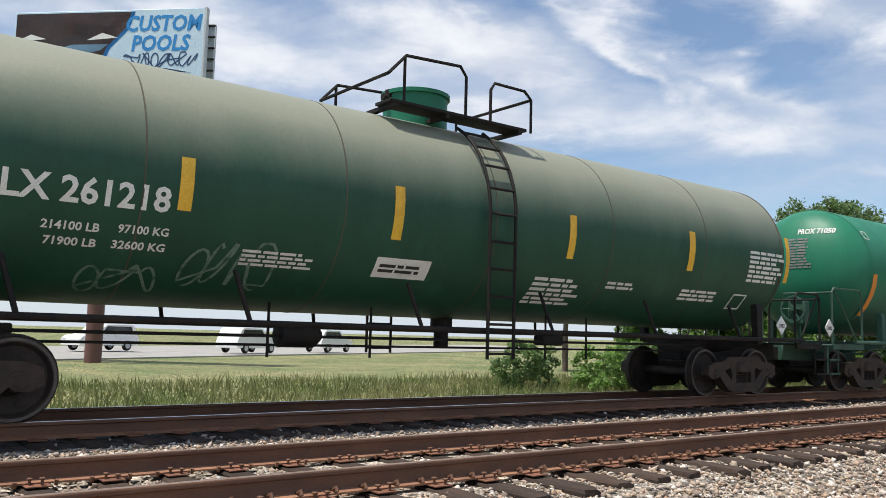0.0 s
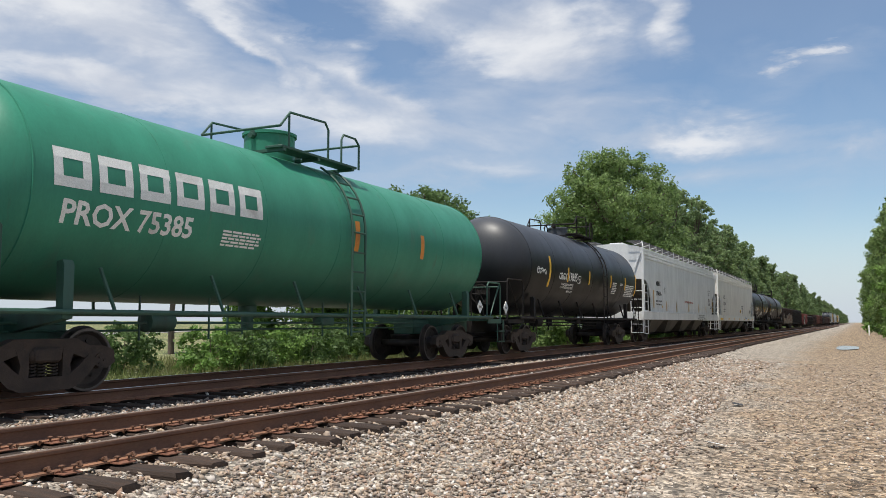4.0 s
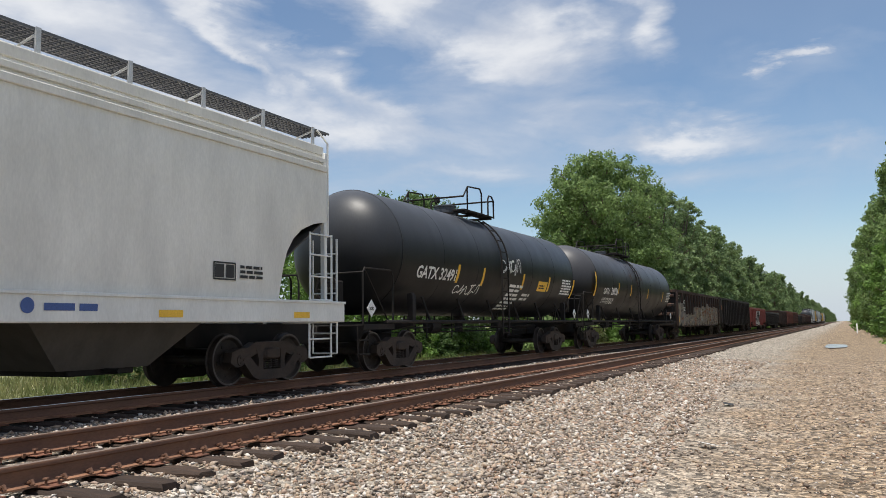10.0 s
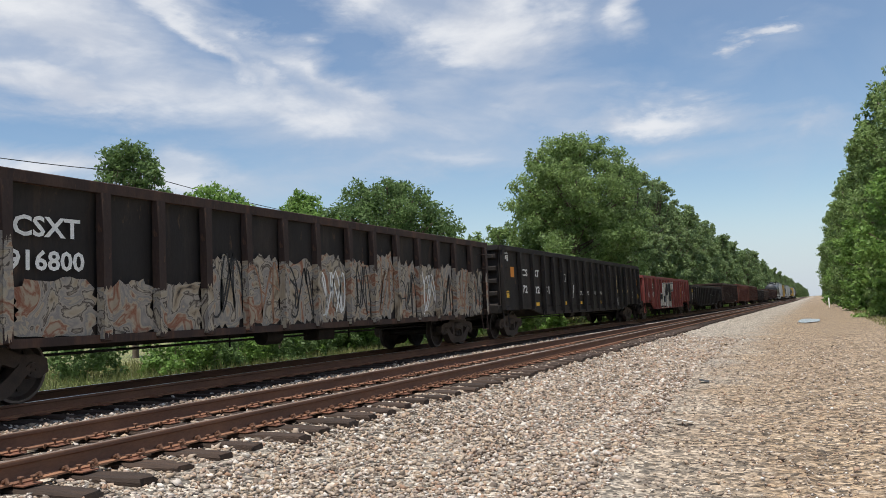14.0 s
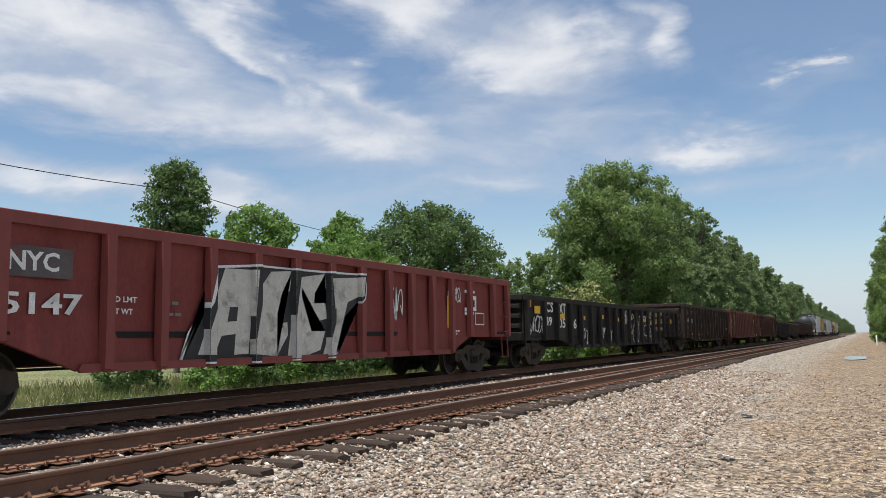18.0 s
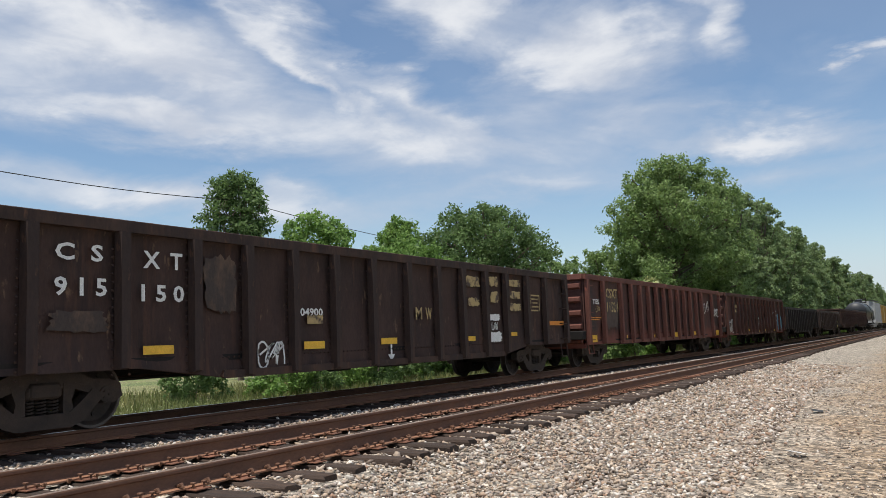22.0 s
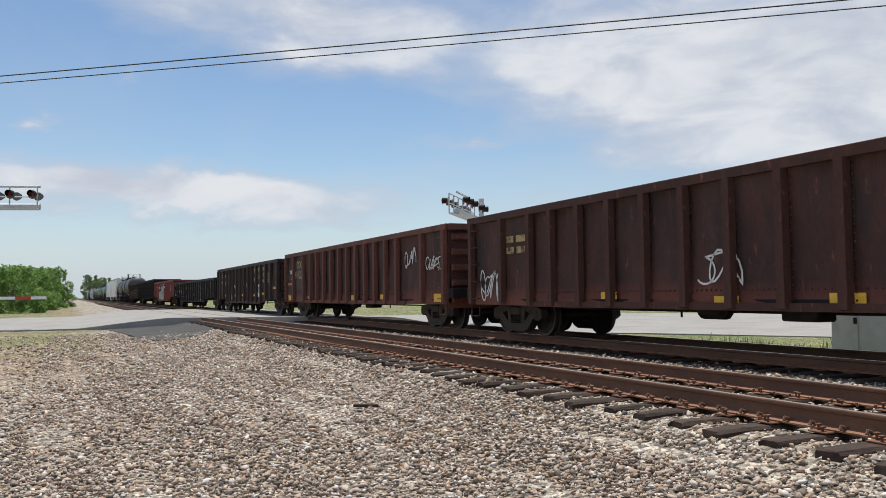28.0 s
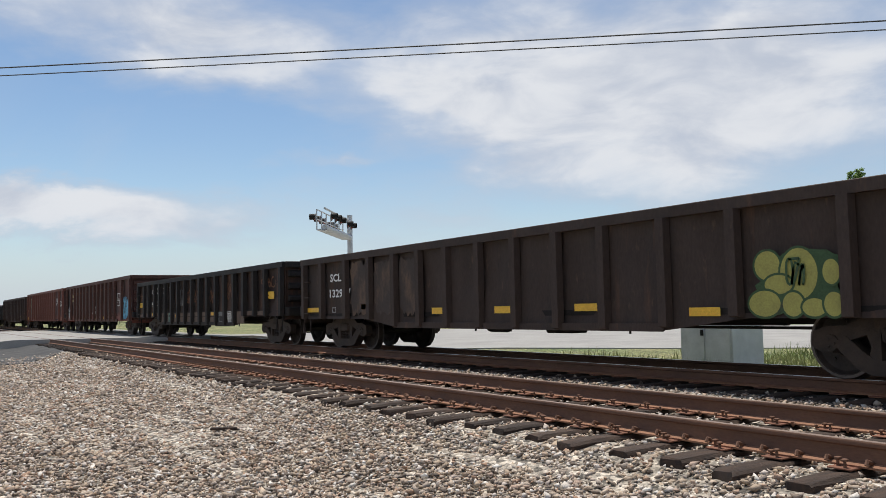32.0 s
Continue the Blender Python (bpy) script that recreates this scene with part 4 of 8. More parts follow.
        if detail:
            part("brake_wheel", Geo().lathe([(-0.03, 0.3), (0.03, 0.3), (0.03, 0.24), (-0.03, 0.24), (-0.03, 0.3)], "x", (e + s * 0.12, 0.5, 2.0), 16, True), BLACK_STEEL, car)
    # discharge bays
    bw = 2 * (half - 3.4) / bays
    for k in range(bays):
        c = -(half - 3.4) + bw * (k + 0.5)
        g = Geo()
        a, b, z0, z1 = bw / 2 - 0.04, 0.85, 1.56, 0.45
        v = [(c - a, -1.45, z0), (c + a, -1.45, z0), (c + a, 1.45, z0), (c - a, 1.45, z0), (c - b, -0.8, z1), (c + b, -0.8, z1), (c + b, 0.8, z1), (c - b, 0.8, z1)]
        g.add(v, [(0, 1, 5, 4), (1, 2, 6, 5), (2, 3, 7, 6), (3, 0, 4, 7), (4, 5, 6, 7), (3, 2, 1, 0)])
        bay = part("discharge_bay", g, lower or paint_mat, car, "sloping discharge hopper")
        part("outlet_gate", Geo().box(c - 0.62, c + 0.62, -0.75, 0.75, 0.36, 0.47, 0.02).rod((c, -1.1, 0.42), (c, 1.1, 0.42), 0.04, 8), BLACK_STEEL, bay)
    for k, x in enumerate(np.linspace(-half + 2.0, half - 2.0, 7) if reflectors else ()):
        part("reflector", on_plane(patch_geo(0.5, 0.11), x, -1.648, 1.2), YELLOW, car, "yellow reflective strip")
    SIDES[car.name] = (1.572,)
    add_gear(car, reach, 2.3, detail)
    return car


# ---- gondolas ----
def side_sheet(poly, bh, top, s, w, dented, seed):
    """A gondola's side sheet; the outer face is a little dented."""
    if not dented:
        return Geo().prism(poly, "y", s * w - 0.012, s * w + 0.012)
    g = Geo().prism(poly, "y", s * (w - 0.075), s * (w - 0.055))
    rng = random.Random(seed)
    hits = [(rng.uniform(-bh, bh), rng.uniform(0.9, top), rng.uniform(0.25, 0.75), rng.uniform(0.02, 0.07)) for k in range(60)]
    low = poly[:6]
    nx, nz = 120, 12
    v = []
    for i in range(nx + 1):
        x = -bh + 2 * bh * i / nx
        z0 = float(np.interp(x, [p[0] for p in low], [p[1] for p in low]))
        for k in range(nz + 1):
            z = z0 + (top - z0) * k / nz
            d = sum(h * math.exp(-((x - a) ** 2 + (z - c) ** 2) / (r * r)) for a, c, r, h in hits) if 0 < k < nz else 0
            v.append((x, s * (w + 0.012 - min(d, 0.06)), z))
    return g.add(v, [(i * (nz + 1) + k, i * (nz + 1) + k + 1, (i + 1) * (nz + 1) + k + 1, (i + 1) * (nz + 1) + k) for i in range(nx) for k in range(nz)])


def gondola(name, length, top, low, low_end, ribs, paint_mat, rib_mat, label, marks=(), patches=(), belly=(6.0, 7.2), inset=0.6, rib_xs=None, detail=True, end_ribs=5, rivets=False, reach=None):
    """An open gondola: sides with upright ribs, a top chord, corrugated ends; the sides reach down to low between the trucks and to low_end over them."""
    car = thing(name, label, "gondola car", group="freight cars of the train")
    half, w = length / 2, 1.44
    bh = half - inset
    reach = reach or (-half, half)
    for s in (-1, 1):
        x1, x2 = belly
        poly = [(-bh, low_end), (-x2, low_end), (-x1, low), (x1, low), (x2, low_end), (bh, low_end), (bh, top - 0.06), (-bh, top - 0.06)]
        part("side_panel", side_sheet(poly, bh, top - 0.06, s, w, detail and s < 0, len(name) + int(length * 10)), paint_mat, car)
        part("top_chord", Geo().prism([(s * w - 0.09, top - 0.16), (s * w + 0.12, top - 0.16), (s * w + 0.135, top - 0.14), (s * w + 0.135, top - 0.02), (s * w + 0.115, top), (s * w - 0.08, top), (s * w - 0.09, top - 0.01)], "x", -bh - 0.04, bh + 0.04), rib_mat, car, "heavy steel top chord")
        part("side_sill", Geo().prism([(-x1 - 0.05, low + 0.02), (-x1, low - 0.02), (x1, low - 0.02), (x1 + 0.05, low + 0.02), (x1, low + 0.1), (-x1, low + 0.1)], "y", s * (w + 0.012), s * (w + 0.06)), rib_mat, car)
        xs = rib_xs if rib_xs is not None else np.linspace(-bh + 0.12, bh - 0.12, ribs)
        wid = 0.10
        cache = {}
        for x in xs:
            z0 = low if abs(x) < x1 else (low_end if abs(x) > x2 else low + (low_end - low) * (abs(x) - x1) / (x2 - x1) + 0.03)
            key = round(z0, 2)
            if key not in cache:
                o = [(-wid, 0.0), (-wid * 0.75, 0.115), (wid * 0.75, 0.115), (wid, 0.0)]
                v = [(px, s * py, z) for z in (z0, z0 + 0.02, top - 0.16) for px, py in ((o[0][0], 0), (o[1][0], 0.05 if z == z0 else 0.115), (o[2][0], 0.05 if z == z0 else 0.115), (o[3][0], 0))]
                f = [(k + j * 4, k + 1 + j * 4, k + 5 + j * 4, k + 4 + j * 4) for j in range(2) for k in range(3)] + [(3, 2, 1, 0), (8, 9, 10, 11)]
                cache[key] = Geo().add(v, f).mesh("rib", rib_mat)
            part("rib", cache[key], rib_mat, car, m=pose(x, s * (w + 0.012), 0))
        if rivets and s < 0:
            g = Geo()
            for x in xs[1:-1]:
                for z in np.arange(low + 0.12, top - 0.3, 0.11):
                    g.box(x + 0.12, x + 0.152, -w - 0.032, -w - 0.008, z, z + 0.032, 0.008)
                    g.box(x - 0.152, x - 0.12, -w - 0.032, -w - 0.008, z, z + 0.032, 0.008)
            for x in np.arange(-x1, x1, 0.11):
                g.box(x, x + 0.03, -w - 0.032, -w - 0.008, low + 0.28, low + 0.31, 0.008)
            tagged(part("rivets", g, rib_mat, car, "rows of round rivet heads"), kind="stuff")
    part("floor", Geo().box(-bh, bh, -w + 0.02, w - 0.02, low_end + 0.05, low_end + 0.14), BLACK_STEEL, car)
    part("center_sill", Geo().box(reach[0] + 0.05, reach[1] - 0.05, -0.3, 0.3, 0.66, low_end + 0.05, 0.02), BLACK_STEEL, car)
    for s in (-1, 1):
        x = s * bh
        part("end_panel", Geo().box(min(x, x - s * 0.03), max(x, x - s * 0.03), -w + 0.014, w - 0.014, low_end - 0.1, top - 0.06), paint_mat, car)
        for z in np.linspace(low_end + 0.15, top - 0.35, end_ribs):
            g = Geo().prism([(x, z - 0.1), (x + s * 0.14, z - 0.06), (x + s * 0.14, z + 0.04), (x, z + 0.1)], "y", -w + 0.1, w - 0.1)
            part("end_rib", g, rib_mat, car)
        part("end_chord", Geo().box(min(x - s * 0.02, x + s * 0.13), max(x - s * 0.02, x + s * 0.13), -w, w, top - 0.17, top + 0.004, 0.015), rib_mat, car)
        part("end_sill", Geo().box(min(x, x + s * 0.3), max(x, x + s * 0.3), -w, w, 0.86, 1.12, 0.02), BLACK_STEEL, car)
        if detail:
            for y in (-1, 1):
                xl = x - s * 0.5
                for z in np.arange(low_end + 0.15, top - 0.25, 0.42):
                    g = Geo().tube([(x - s * 0.08, y * (w + 0.02), z), (x - s * 0.08, y * (w + 0.1), z), (xl, y * (w + 0.1), z), (xl, y * (w + 0.02), z)], 0.013, 5)
                    part("grab_iron", g, rib_mat, car)
                g = Geo().tube([(x - s * 0.08, y * (w + 0.02), low_end), (x - s * 0.08, y * (w + 0.05), 0.42), (xl, y * (w + 0.05), 0.42), (xl, y * (w + 0.02), low_end)], 0.02, 5)
                part("sill_step", g, rib_mat, car)
    if detail:
        g = Geo().rod((-half + 3, -0.6, 0.62), (half - 3, -0.6, 0.62), 0.022)
        for x in (-2.0, -0.8, 1.2, 2.4):
            g.rod((x, -0.6, 0.5), (x, -0.6, low_end), 0.02)
        g.lathe([(-0.35, 0.1), (-0.33, 0.17), (0.2, 0.17), (0.3, 0.08)], "x", (-0.9, -0.75, 0.66), 12).box(0.6, 1.3, -0.9, -0.5, 0.5, 0.74, 0.03)
        part("brake_gear", g, BLACK_STEEL, car)
    SIDES[car.name] = (w + 0.017,)
    add_gear(car, reach, 2.2, detail)
    return car


def box_car(name, length, paint_mat, label):
    car = thing(name, label, "boxcar", group="freight cars of the train")
    half = length / 2
    part("body", Geo().box(-half + 0.3, half - 0.3, -1.5, 1.5, 1.05, 4.5, 0.04), paint_mat, car)
    for s in (-1, 1):
        for x in np.linspace(-half + 0.5, half - 0.5, 14):
            part("rib", Geo().box(x - 0.04, x + 0.04, s * 1.5, s * 1.56, 1.1, 4.4), paint_mat, car)
        part("door", Geo().box(-1.5, 1.5, s * 1.5, s * 1.58, 1.1, 4.2, 0.02), paint_mat, car)
    part("roof", Geo().prism([(-1.55, 4.5), (1.55, 4.5), (0.8, 4.65), (-0.8, 4.65)], "x", -half + 0.25, half - 0.25), GALV, car)
    part("center_sill", Geo().box(-half + 0.05, half - 0.05, -0.3, 0.3, 0.66, 1.05), BLACK_STEEL, car)
    add_gear(car, (-half, half), 2.0, False)
    return car


# ---- lettering, reflectors and scrawl on the cars ----
def stroke_geo(w, h, seed, loops=5, pen=0.035):
    """A tangle of one pen's strokes, as sprayed by hand."""
    rng = random.Random(seed)
    line = []
    for k in range(loops):
        cx, cy = w * (k + 0.5) / loops, h * rng.uniform(0.4, 0.6)
        a0, a1 = rng.uniform(0, 6.28), rng.uniform(3.5, 7.5)
        rx, ry, tilt = w / loops * rng.uniform(0.35, 0.75), h * rng.uniform(0.3, 0.5), rng.uniform(-0.5, 0.5)
        for j in range(15):
            a = a0 + a1 * j / 14
            x, y = rx * math.cos(a), ry * math.sin(a * (1 + 0.3 * (k % 3)))
            line.append((min(w, max(0, cx + x + y * tilt * 0.4)), min(h, max(0, cy + y))))
    v = []
    for i, (x, y) in enumerate(line):
        (x0, y0), (x1, y1) = line[max(i - 1, 0)], line[min(i + 1, len(line) - 1)]
        d = math.hypot(x1 - x0, y1 - y0) + 1e-6
        nx, ny = -(y1 - y0) / d * pen / 2, (x1 - x0) / d * pen / 2
        v += [(x - nx, 0, y - ny), (x + nx, 0, y + ny)]
    return Geo().add(v, [(2 * i, 2 * i + 2, 2 * i + 3, 2 * i + 1) for i in range(len(line) - 1)])


def blot_geo(w, h, seed, ragged=0.12):
    """A patch of paint with a ragged outline."""
    rng = random.Random(seed)
    n = 40
    v = [(w / 2, 0, h / 2)]
    for k in range(n):
        a = 6.28319 * k / n
        c, s = math.cos(a), math.sin(a)
        m = 0.5 / max(abs(c), abs(s)) * rng.uniform(1 - ragged * 2, 1.0) * (0.9 if max(abs(c), abs(s)) < 0.8 else 1)
        v.append((w * (0.5 + c * m), 0, h * (0.5 + s * m)))
    return Geo().add(v, [(0, 1 + k, 1 + (k + 1) % n) for k in range(n)])


def frame_geo(w, h, t):
    g = Geo()
    for x0, x1, z0, z1 in ((0, w, 0, t), (0, w, h - t, h), (0, t, t, h - t), (w - t, w, t, h - t)):
        g.add([(x0, 0, z0), (x1, 0, z0), (x1, 0, z1), (x0, 0, z1)], [(0, 1, 2, 3)])
    return g


def mark(car, what, x, z, w, h, mat, lift=0.0, n=1):
    """Puts a mark on a car's near side: T and words, P patch, S strip, O outlined box, B bars, L plain block shapes, Q scrawl, R blot, A arrow."""
    side = SIDES[car.name]
    seed = int(abs(x) * 97 + abs(z) * 31)
    k, rest = what[0], what[1:]
    if k == "T":
        g = text_geo(rest, 1.0, 0.025)
        xs, zs = [p[0] for p in g.v], [p[2] for p in g.v]
        kx = w / (max(xs) - min(xs))
        kz = h / (max(zs) - min(zs)) if h > 0 else kx
        g.v = [((p[0] - min(xs)) * kx, 0, (p[2] - min(zs)) * kz) for p in g.v]
        name, label = "lettering", ""
    elif k == "B":
        g, name, label = bars_geo(w, h, int(rest), seed), "small_print", ""
    elif k == "O":
        g, name, label = frame_geo(w, h, min(w, h) * 0.09), "stencil_box", ""
    elif k == "L":
        m = int(rest)
        cw = w / m
        for j in range(m - 1):
            mark(car, "L1", x + j * cw, z, cw, h, mat, lift)
        g = frame_geo(cw * 0.82, h, min(cw * 0.82, h) * 0.27)
        x = x + (m - 1) * cw
        name, label = "painted_emblem", "plain block shape of a painted emblem"
    elif k == "Q":
        g, name, label = stroke_geo(w, h, seed, max(3, int(w * 4)) if w < 2 else 7, 0.03 + 0.01 * h), "scrawl", "sprayed scrawl"
    elif k == "R":
        g, name, label = blot_geo(w, h, seed), "paint_blot", "ragged patch of worn paint"
    elif k == "E":
        g = Geo().add([(w / 2, 0, h / 2)] + [(w / 2 * (1 + math.cos(a)), 0, h / 2 * (1 + math.sin(a))) for a in np.linspace(0, 6.0214, 24)], [(0, 1 + j, 1 + (j + 1) % 24) for j in range(24)])
        name, label = "sprayed_blob", "round sprayed blob"
    elif k == "A":
        g = Geo().add([(w * 0.38, 0, h * 0.4), (w * 0.62, 0, h * 0.4), (w * 0.62, 0, h), (w * 0.38, 0, h), (0, 0, h * 0.42), (w * 0.5, 0, 0), (w, 0, h * 0.42)], [(0, 1, 2, 3), (4, 5, 6)])
        name, label = "stencil_arrow", ""
    else:
        g = patch_geo(w, h, 4 if k == "S" else 2)
        name, label = ("reflector", "reflective strip") if k == "S" or mat in (YELLOW, ORANGE) else ("painted_patch", "")
    g = on_tank(g, x, z, side[0] + lift, side[1]) if len(side) > 1 else on_plane(g, x, -side[0] - 0.002 - lift, z)
    return part(name, g, mat, car, label)


def rib_flank(car, x, s, z0, z1, mat, lift=0.0):
    """Paint on the sloping flank of a rib."""
    y, k = -SIDES[car.name][0], 0.003 + lift
    v = [(x + s * (0.1 + k), y - 0.001, z0), (x + s * (0.075 + k), y - 0.113, z0), (x + s * (0.075 + k), y - 0.113, z1), (x + s * (0.1 + k), y - 0.001, z1)]
    part("sprayed_flank", Geo().add(v, [(0, 1, 2, 3)]), mat, car)


def sprayed(car, outline, mat, lift, ribs, rib_wide=0.075, rib_deep=0.113):
    """A sprayed shape that lies on the side sheet and also on the faces of the ribs that it crosses."""
    def lay(poly, y):
        bm = bmesh.new()
        vs = [bm.verts.new((p[0], y, p[1])) for p in poly]
        bm.faces.new(vs)
        bmesh.ops.triangulate(bm, faces=bm.faces[:])
        me = bpy.data.meshes.new("sprayed_shape")
        bm.to_mesh(me)
        bm.free()
        me.materials.append(mat)
        part("sprayed_shape", me, mat, car, "hand-sprayed lettering")

    def cut(poly, x, keep_right):
        out = []
        for p, q in zip(poly, poly[1:] + poly[:1]):
            a, c = (p[0] >= x) == keep_right, (q[0] >= x) == keep_right
            if a:
                out.append(p)
            if a != c:
                k = (x - p[0]) / (q[0] - p[0])
                out.append((x, p[1] + (q[1] - p[1]) * k))
        return out

    side = SIDES[car.name][0]
    lay(outline, -side - 0.002 - lift)
    for x in ribs:
        piece = cut(cut(outline, x - rib_wide, True), x + rib_wide, False)
        if len(piece) > 2:
            lay(piece, -side - rib_deep - lift)
            for s in (-1, 1):
                edge = cut(cut(outline, x + s * rib_wide - 0.013, True), x + s * rib_wide + 0.013, False)
                if len(edge) > 2:
                    rib_flank(car, x, s, min(p[1] for p in edge), max(p[1] for p in edge), mat, lift)


def on_head(car, g, y, z, mat, name, apex, r=1.52, zc=2.83, deep=0.95):
    """Lays flat lettering onto a tank's rounded end, as it reads from ahead of it."""
    out = []
    for p in g.v:
        yy, zz = y - p[0], z + p[2]
        q = min(0.995, math.hypot(yy, zz - zc) / r)
        out.append((apex + deep * (1 - math.sqrt(1 - q * q)) - 0.012, yy, zz))
    g.v = out
    return part(name, g, mat, car)


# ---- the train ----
GREEN_DULL = paint("dusty_green_paint", (0.017, 0.082, 0.05), 0.5, (0.026, 0.10, 0.065), 0.55, dust_shading=((0.25, 0.255, 0.195), 2.85, 3.75, 0.92), gloss=0.35)
# underside grime and shade are both painted in, darker downward
GREEN = paint("green_paint", (0.02, 0.185, 0.105), 0.45, (0.015, 0.11, 0.065), 0.62, streak=(0.025, 0.11, 0.07), streak_from=0.6, dust_shading=((0.016, 0.055, 0.04), 2.5, 1.6, 0.85), gloss=0.3)
# both dark tanks: dust and the sky's reflection painted into the paler top
BROWN_TANK = paint("brown_black_paint", (0.011, 0.0088, 0.009), 0.42, (0.02, 0.014, 0.012), 0.6, dust_shading=((0.075, 0.06, 0.06), 2.7, 4.3, 0.9), gloss=0.28)
BLACK_TANK = paint("black_tank_paint", (0.007, 0.008, 0.0098), 0.42, (0.012, 0.0115, 0.012), 0.6, dust_shading=((0.078, 0.083, 0.095), 2.6, 4.4, 0.9), gloss=0.28)
GREY_HOP = paint("light_grey_paint", (0.77, 0.785, 0.785), 0.5, (0.68, 0.67, 0.64), 0.64, streak=(0.62, 0.60, 0.56), streak_from=0.62)
CREAM_HOP = paint("cream_grey_paint", (0.80, 0.775, 0.72), 0.5, (0.70, 0.67, 0.60), 0.64, streak=(0.64, 0.60, 0.53), streak_from=0.62)
# discharge bays and end slopes get a much darker tone than the body
HOP_LOWER = paint("dark_hopper_lower_paint", (0.085, 0.076, 0.066), 0.8, (0.045, 0.04, 0.035), 0.5)
GON_BLACK = paint("black_gondola_paint", (0.023, 0.0195, 0.0185), 0.7, (0.045, 0.034, 0.028), 0.52, streak=(0.075, 0.046, 0.031), streak_from=0.6, gloss=0.3, grit=0.16, bump=0.15, specks=(0.085, 0.05, 0.032))
GON_BLACK2 = paint("faded_black_gondola_paint", (0.046, 0.03, 0.026), 0.75, (0.085, 0.048, 0.034), 0.46, streak=(0.13, 0.062, 0.038), streak_from=0.54, gloss=0.3, grit=0.16, bump=0.15, specks=(0.13, 0.065, 0.04))
GON_BROWN = paint("brown_gondola_paint", (0.068, 0.04, 0.033), 0.8, (0.028, 0.02, 0.019), 0.45, streak=(0.14, 0.065, 0.04), streak_from=0.58, gloss=0.3, grit=0.16, bump=0.15, specks=(0.19, 0.12, 0.075))
GON_MAROON = paint("maroon_gondola_paint", (0.098, 0.045, 0.038), 0.75, (0.042, 0.031, 0.029), 0.42, streak=(0.15, 0.055, 0.038), streak_from=0.57, dust_shading=((0.20, 0.065, 0.045), 1.15, 0.85, 0.75), gloss=0.3, grit=0.16, bump=0.15, specks=(0.24, 0.085, 0.052))
RIB_MAROON = paint("maroon_rib_paint", (0.165, 0.066, 0.05), 0.75, (0.085, 0.044, 0.036), 0.48, streak=(0.22, 0.075, 0.05), streak_from=0.56, gloss=0.3, grit=0.16, bump=0.15, specks=(0.34, 0.10, 0.06))
GON_RED = paint("red_oxide_paint", (0.22, 0.045, 0.038), 0.65, (0.13, 0.04, 0.034), 0.55, streak=(0.30, 0.065, 0.05), streak_from=0.6, gloss=0.35, grit=0.16, bump=0.15, specks=(0.13, 0.045, 0.038))
# darker belly here too: grime plus shade put into the paint
GREEN_LIGHT = paint("pale_green_paint", (0.045, 0.25, 0.16), 0.45, (0.09, 0.17, 0.12), 0.6, streak=(0.07, 0.085, 0.06), streak_from=0.62, dust_shading=((0.03, 0.09, 0.065), 2.3, 1.5, 0.8), gloss=0.3)
CREAM_TRIM = paint("white_sill_paint", (0.80, 0.80, 0.77), 0.5, (0.5, 0.48, 0.43), 0.65)
# greyish top again paints the sky's sheen along with dust
BLACK_TANK2 = paint("worn_black_tank_paint", (0.008, 0.0085, 0.010), 0.42, (0.017, 0.0135, 0.013), 0.57, dust_shading=((0.10, 0.10, 0.11), 2.5, 4.3, 0.92), gloss=0.28)
RIB_RED = paint("red_oxide_rib_paint", (0.23, 0.05, 0.042), 0.65, (0.13, 0.04, 0.033), 0.55)
RIB_BROWN = paint("brown_rib_paint", (0.088, 0.04, 0.031), 0.75, (0.065, 0.038, 0.031), 0.5, streak=(0.22, 0.08, 0.05), streak_from=0.57, gloss=0.3, grit=0.16, bump=0.15, specks=(0.26, 0.09, 0.055))
GON_DARKBROWN = paint("dark_brown_gondola_paint", (0.062, 0.043, 0.036), 0.75, (0.038, 0.030, 0.027), 0.5, streak=(0.16, 0.075, 0.043), streak_from=0.6, gloss=0.3, grit=0.16, bump=0.15, specks=(0.10, 0.062, 0.044))
FAR_GREY = paint("far_grey_paint", (0.45, 0.46, 0.47), 0.6)
FAR_YELLOW = paint("far_yellow_paint", (0.55, 0.36, 0.10), 0.6)

SEAM_RUST = paint("rusty_weld_paint", (0.09, 0.075, 0.05), 0.6)


def start_speed(t):
    """How far the train has rolled by a time: it slows from 13 m/s by a tenth of a metre per second each second."""
    return 13.0 * t - 0.05 * t * t


TRAIN = []                                              # (car, place of its middle along the track at the start)


def couple(car, a, b):
    TRAIN.append((car, (a + b) / 2))
    return car


WORN_WHITE = surface("worn_white_lettering", (0.55, 0.54, 0.50), (0.40, 0.39, 0.36), 0.7, 0, 6, 60, 0.05, dirt=(0.06, 0.05, 0.045), dirt_scale=6, dirt_from=0.52, dirt_to=0.62)
FAINT = surface("faint_white_scrawl", (0.16, 0.24, 0.20), (0.10, 0.18, 0.14), 0.7, 0, 6, 60, 0.05, dirt=(0.04, 0.10, 0.07), dirt_scale=6, dirt_from=0.5, dirt_to=0.62)
W, K, Y, OR = WHITE_MARK, BLACK_MARK, YELLOW, ORANGE
TAN = surface("worn_tan_paint", (0.50, 0.37, 0.16), (0.38, 0.28, 0.14), 0.8, 0, 5, 40, 0.1, dirt=(0.09, 0.065, 0.05), dirt_scale=5, dirt_from=0.5, dirt_to=0.6)
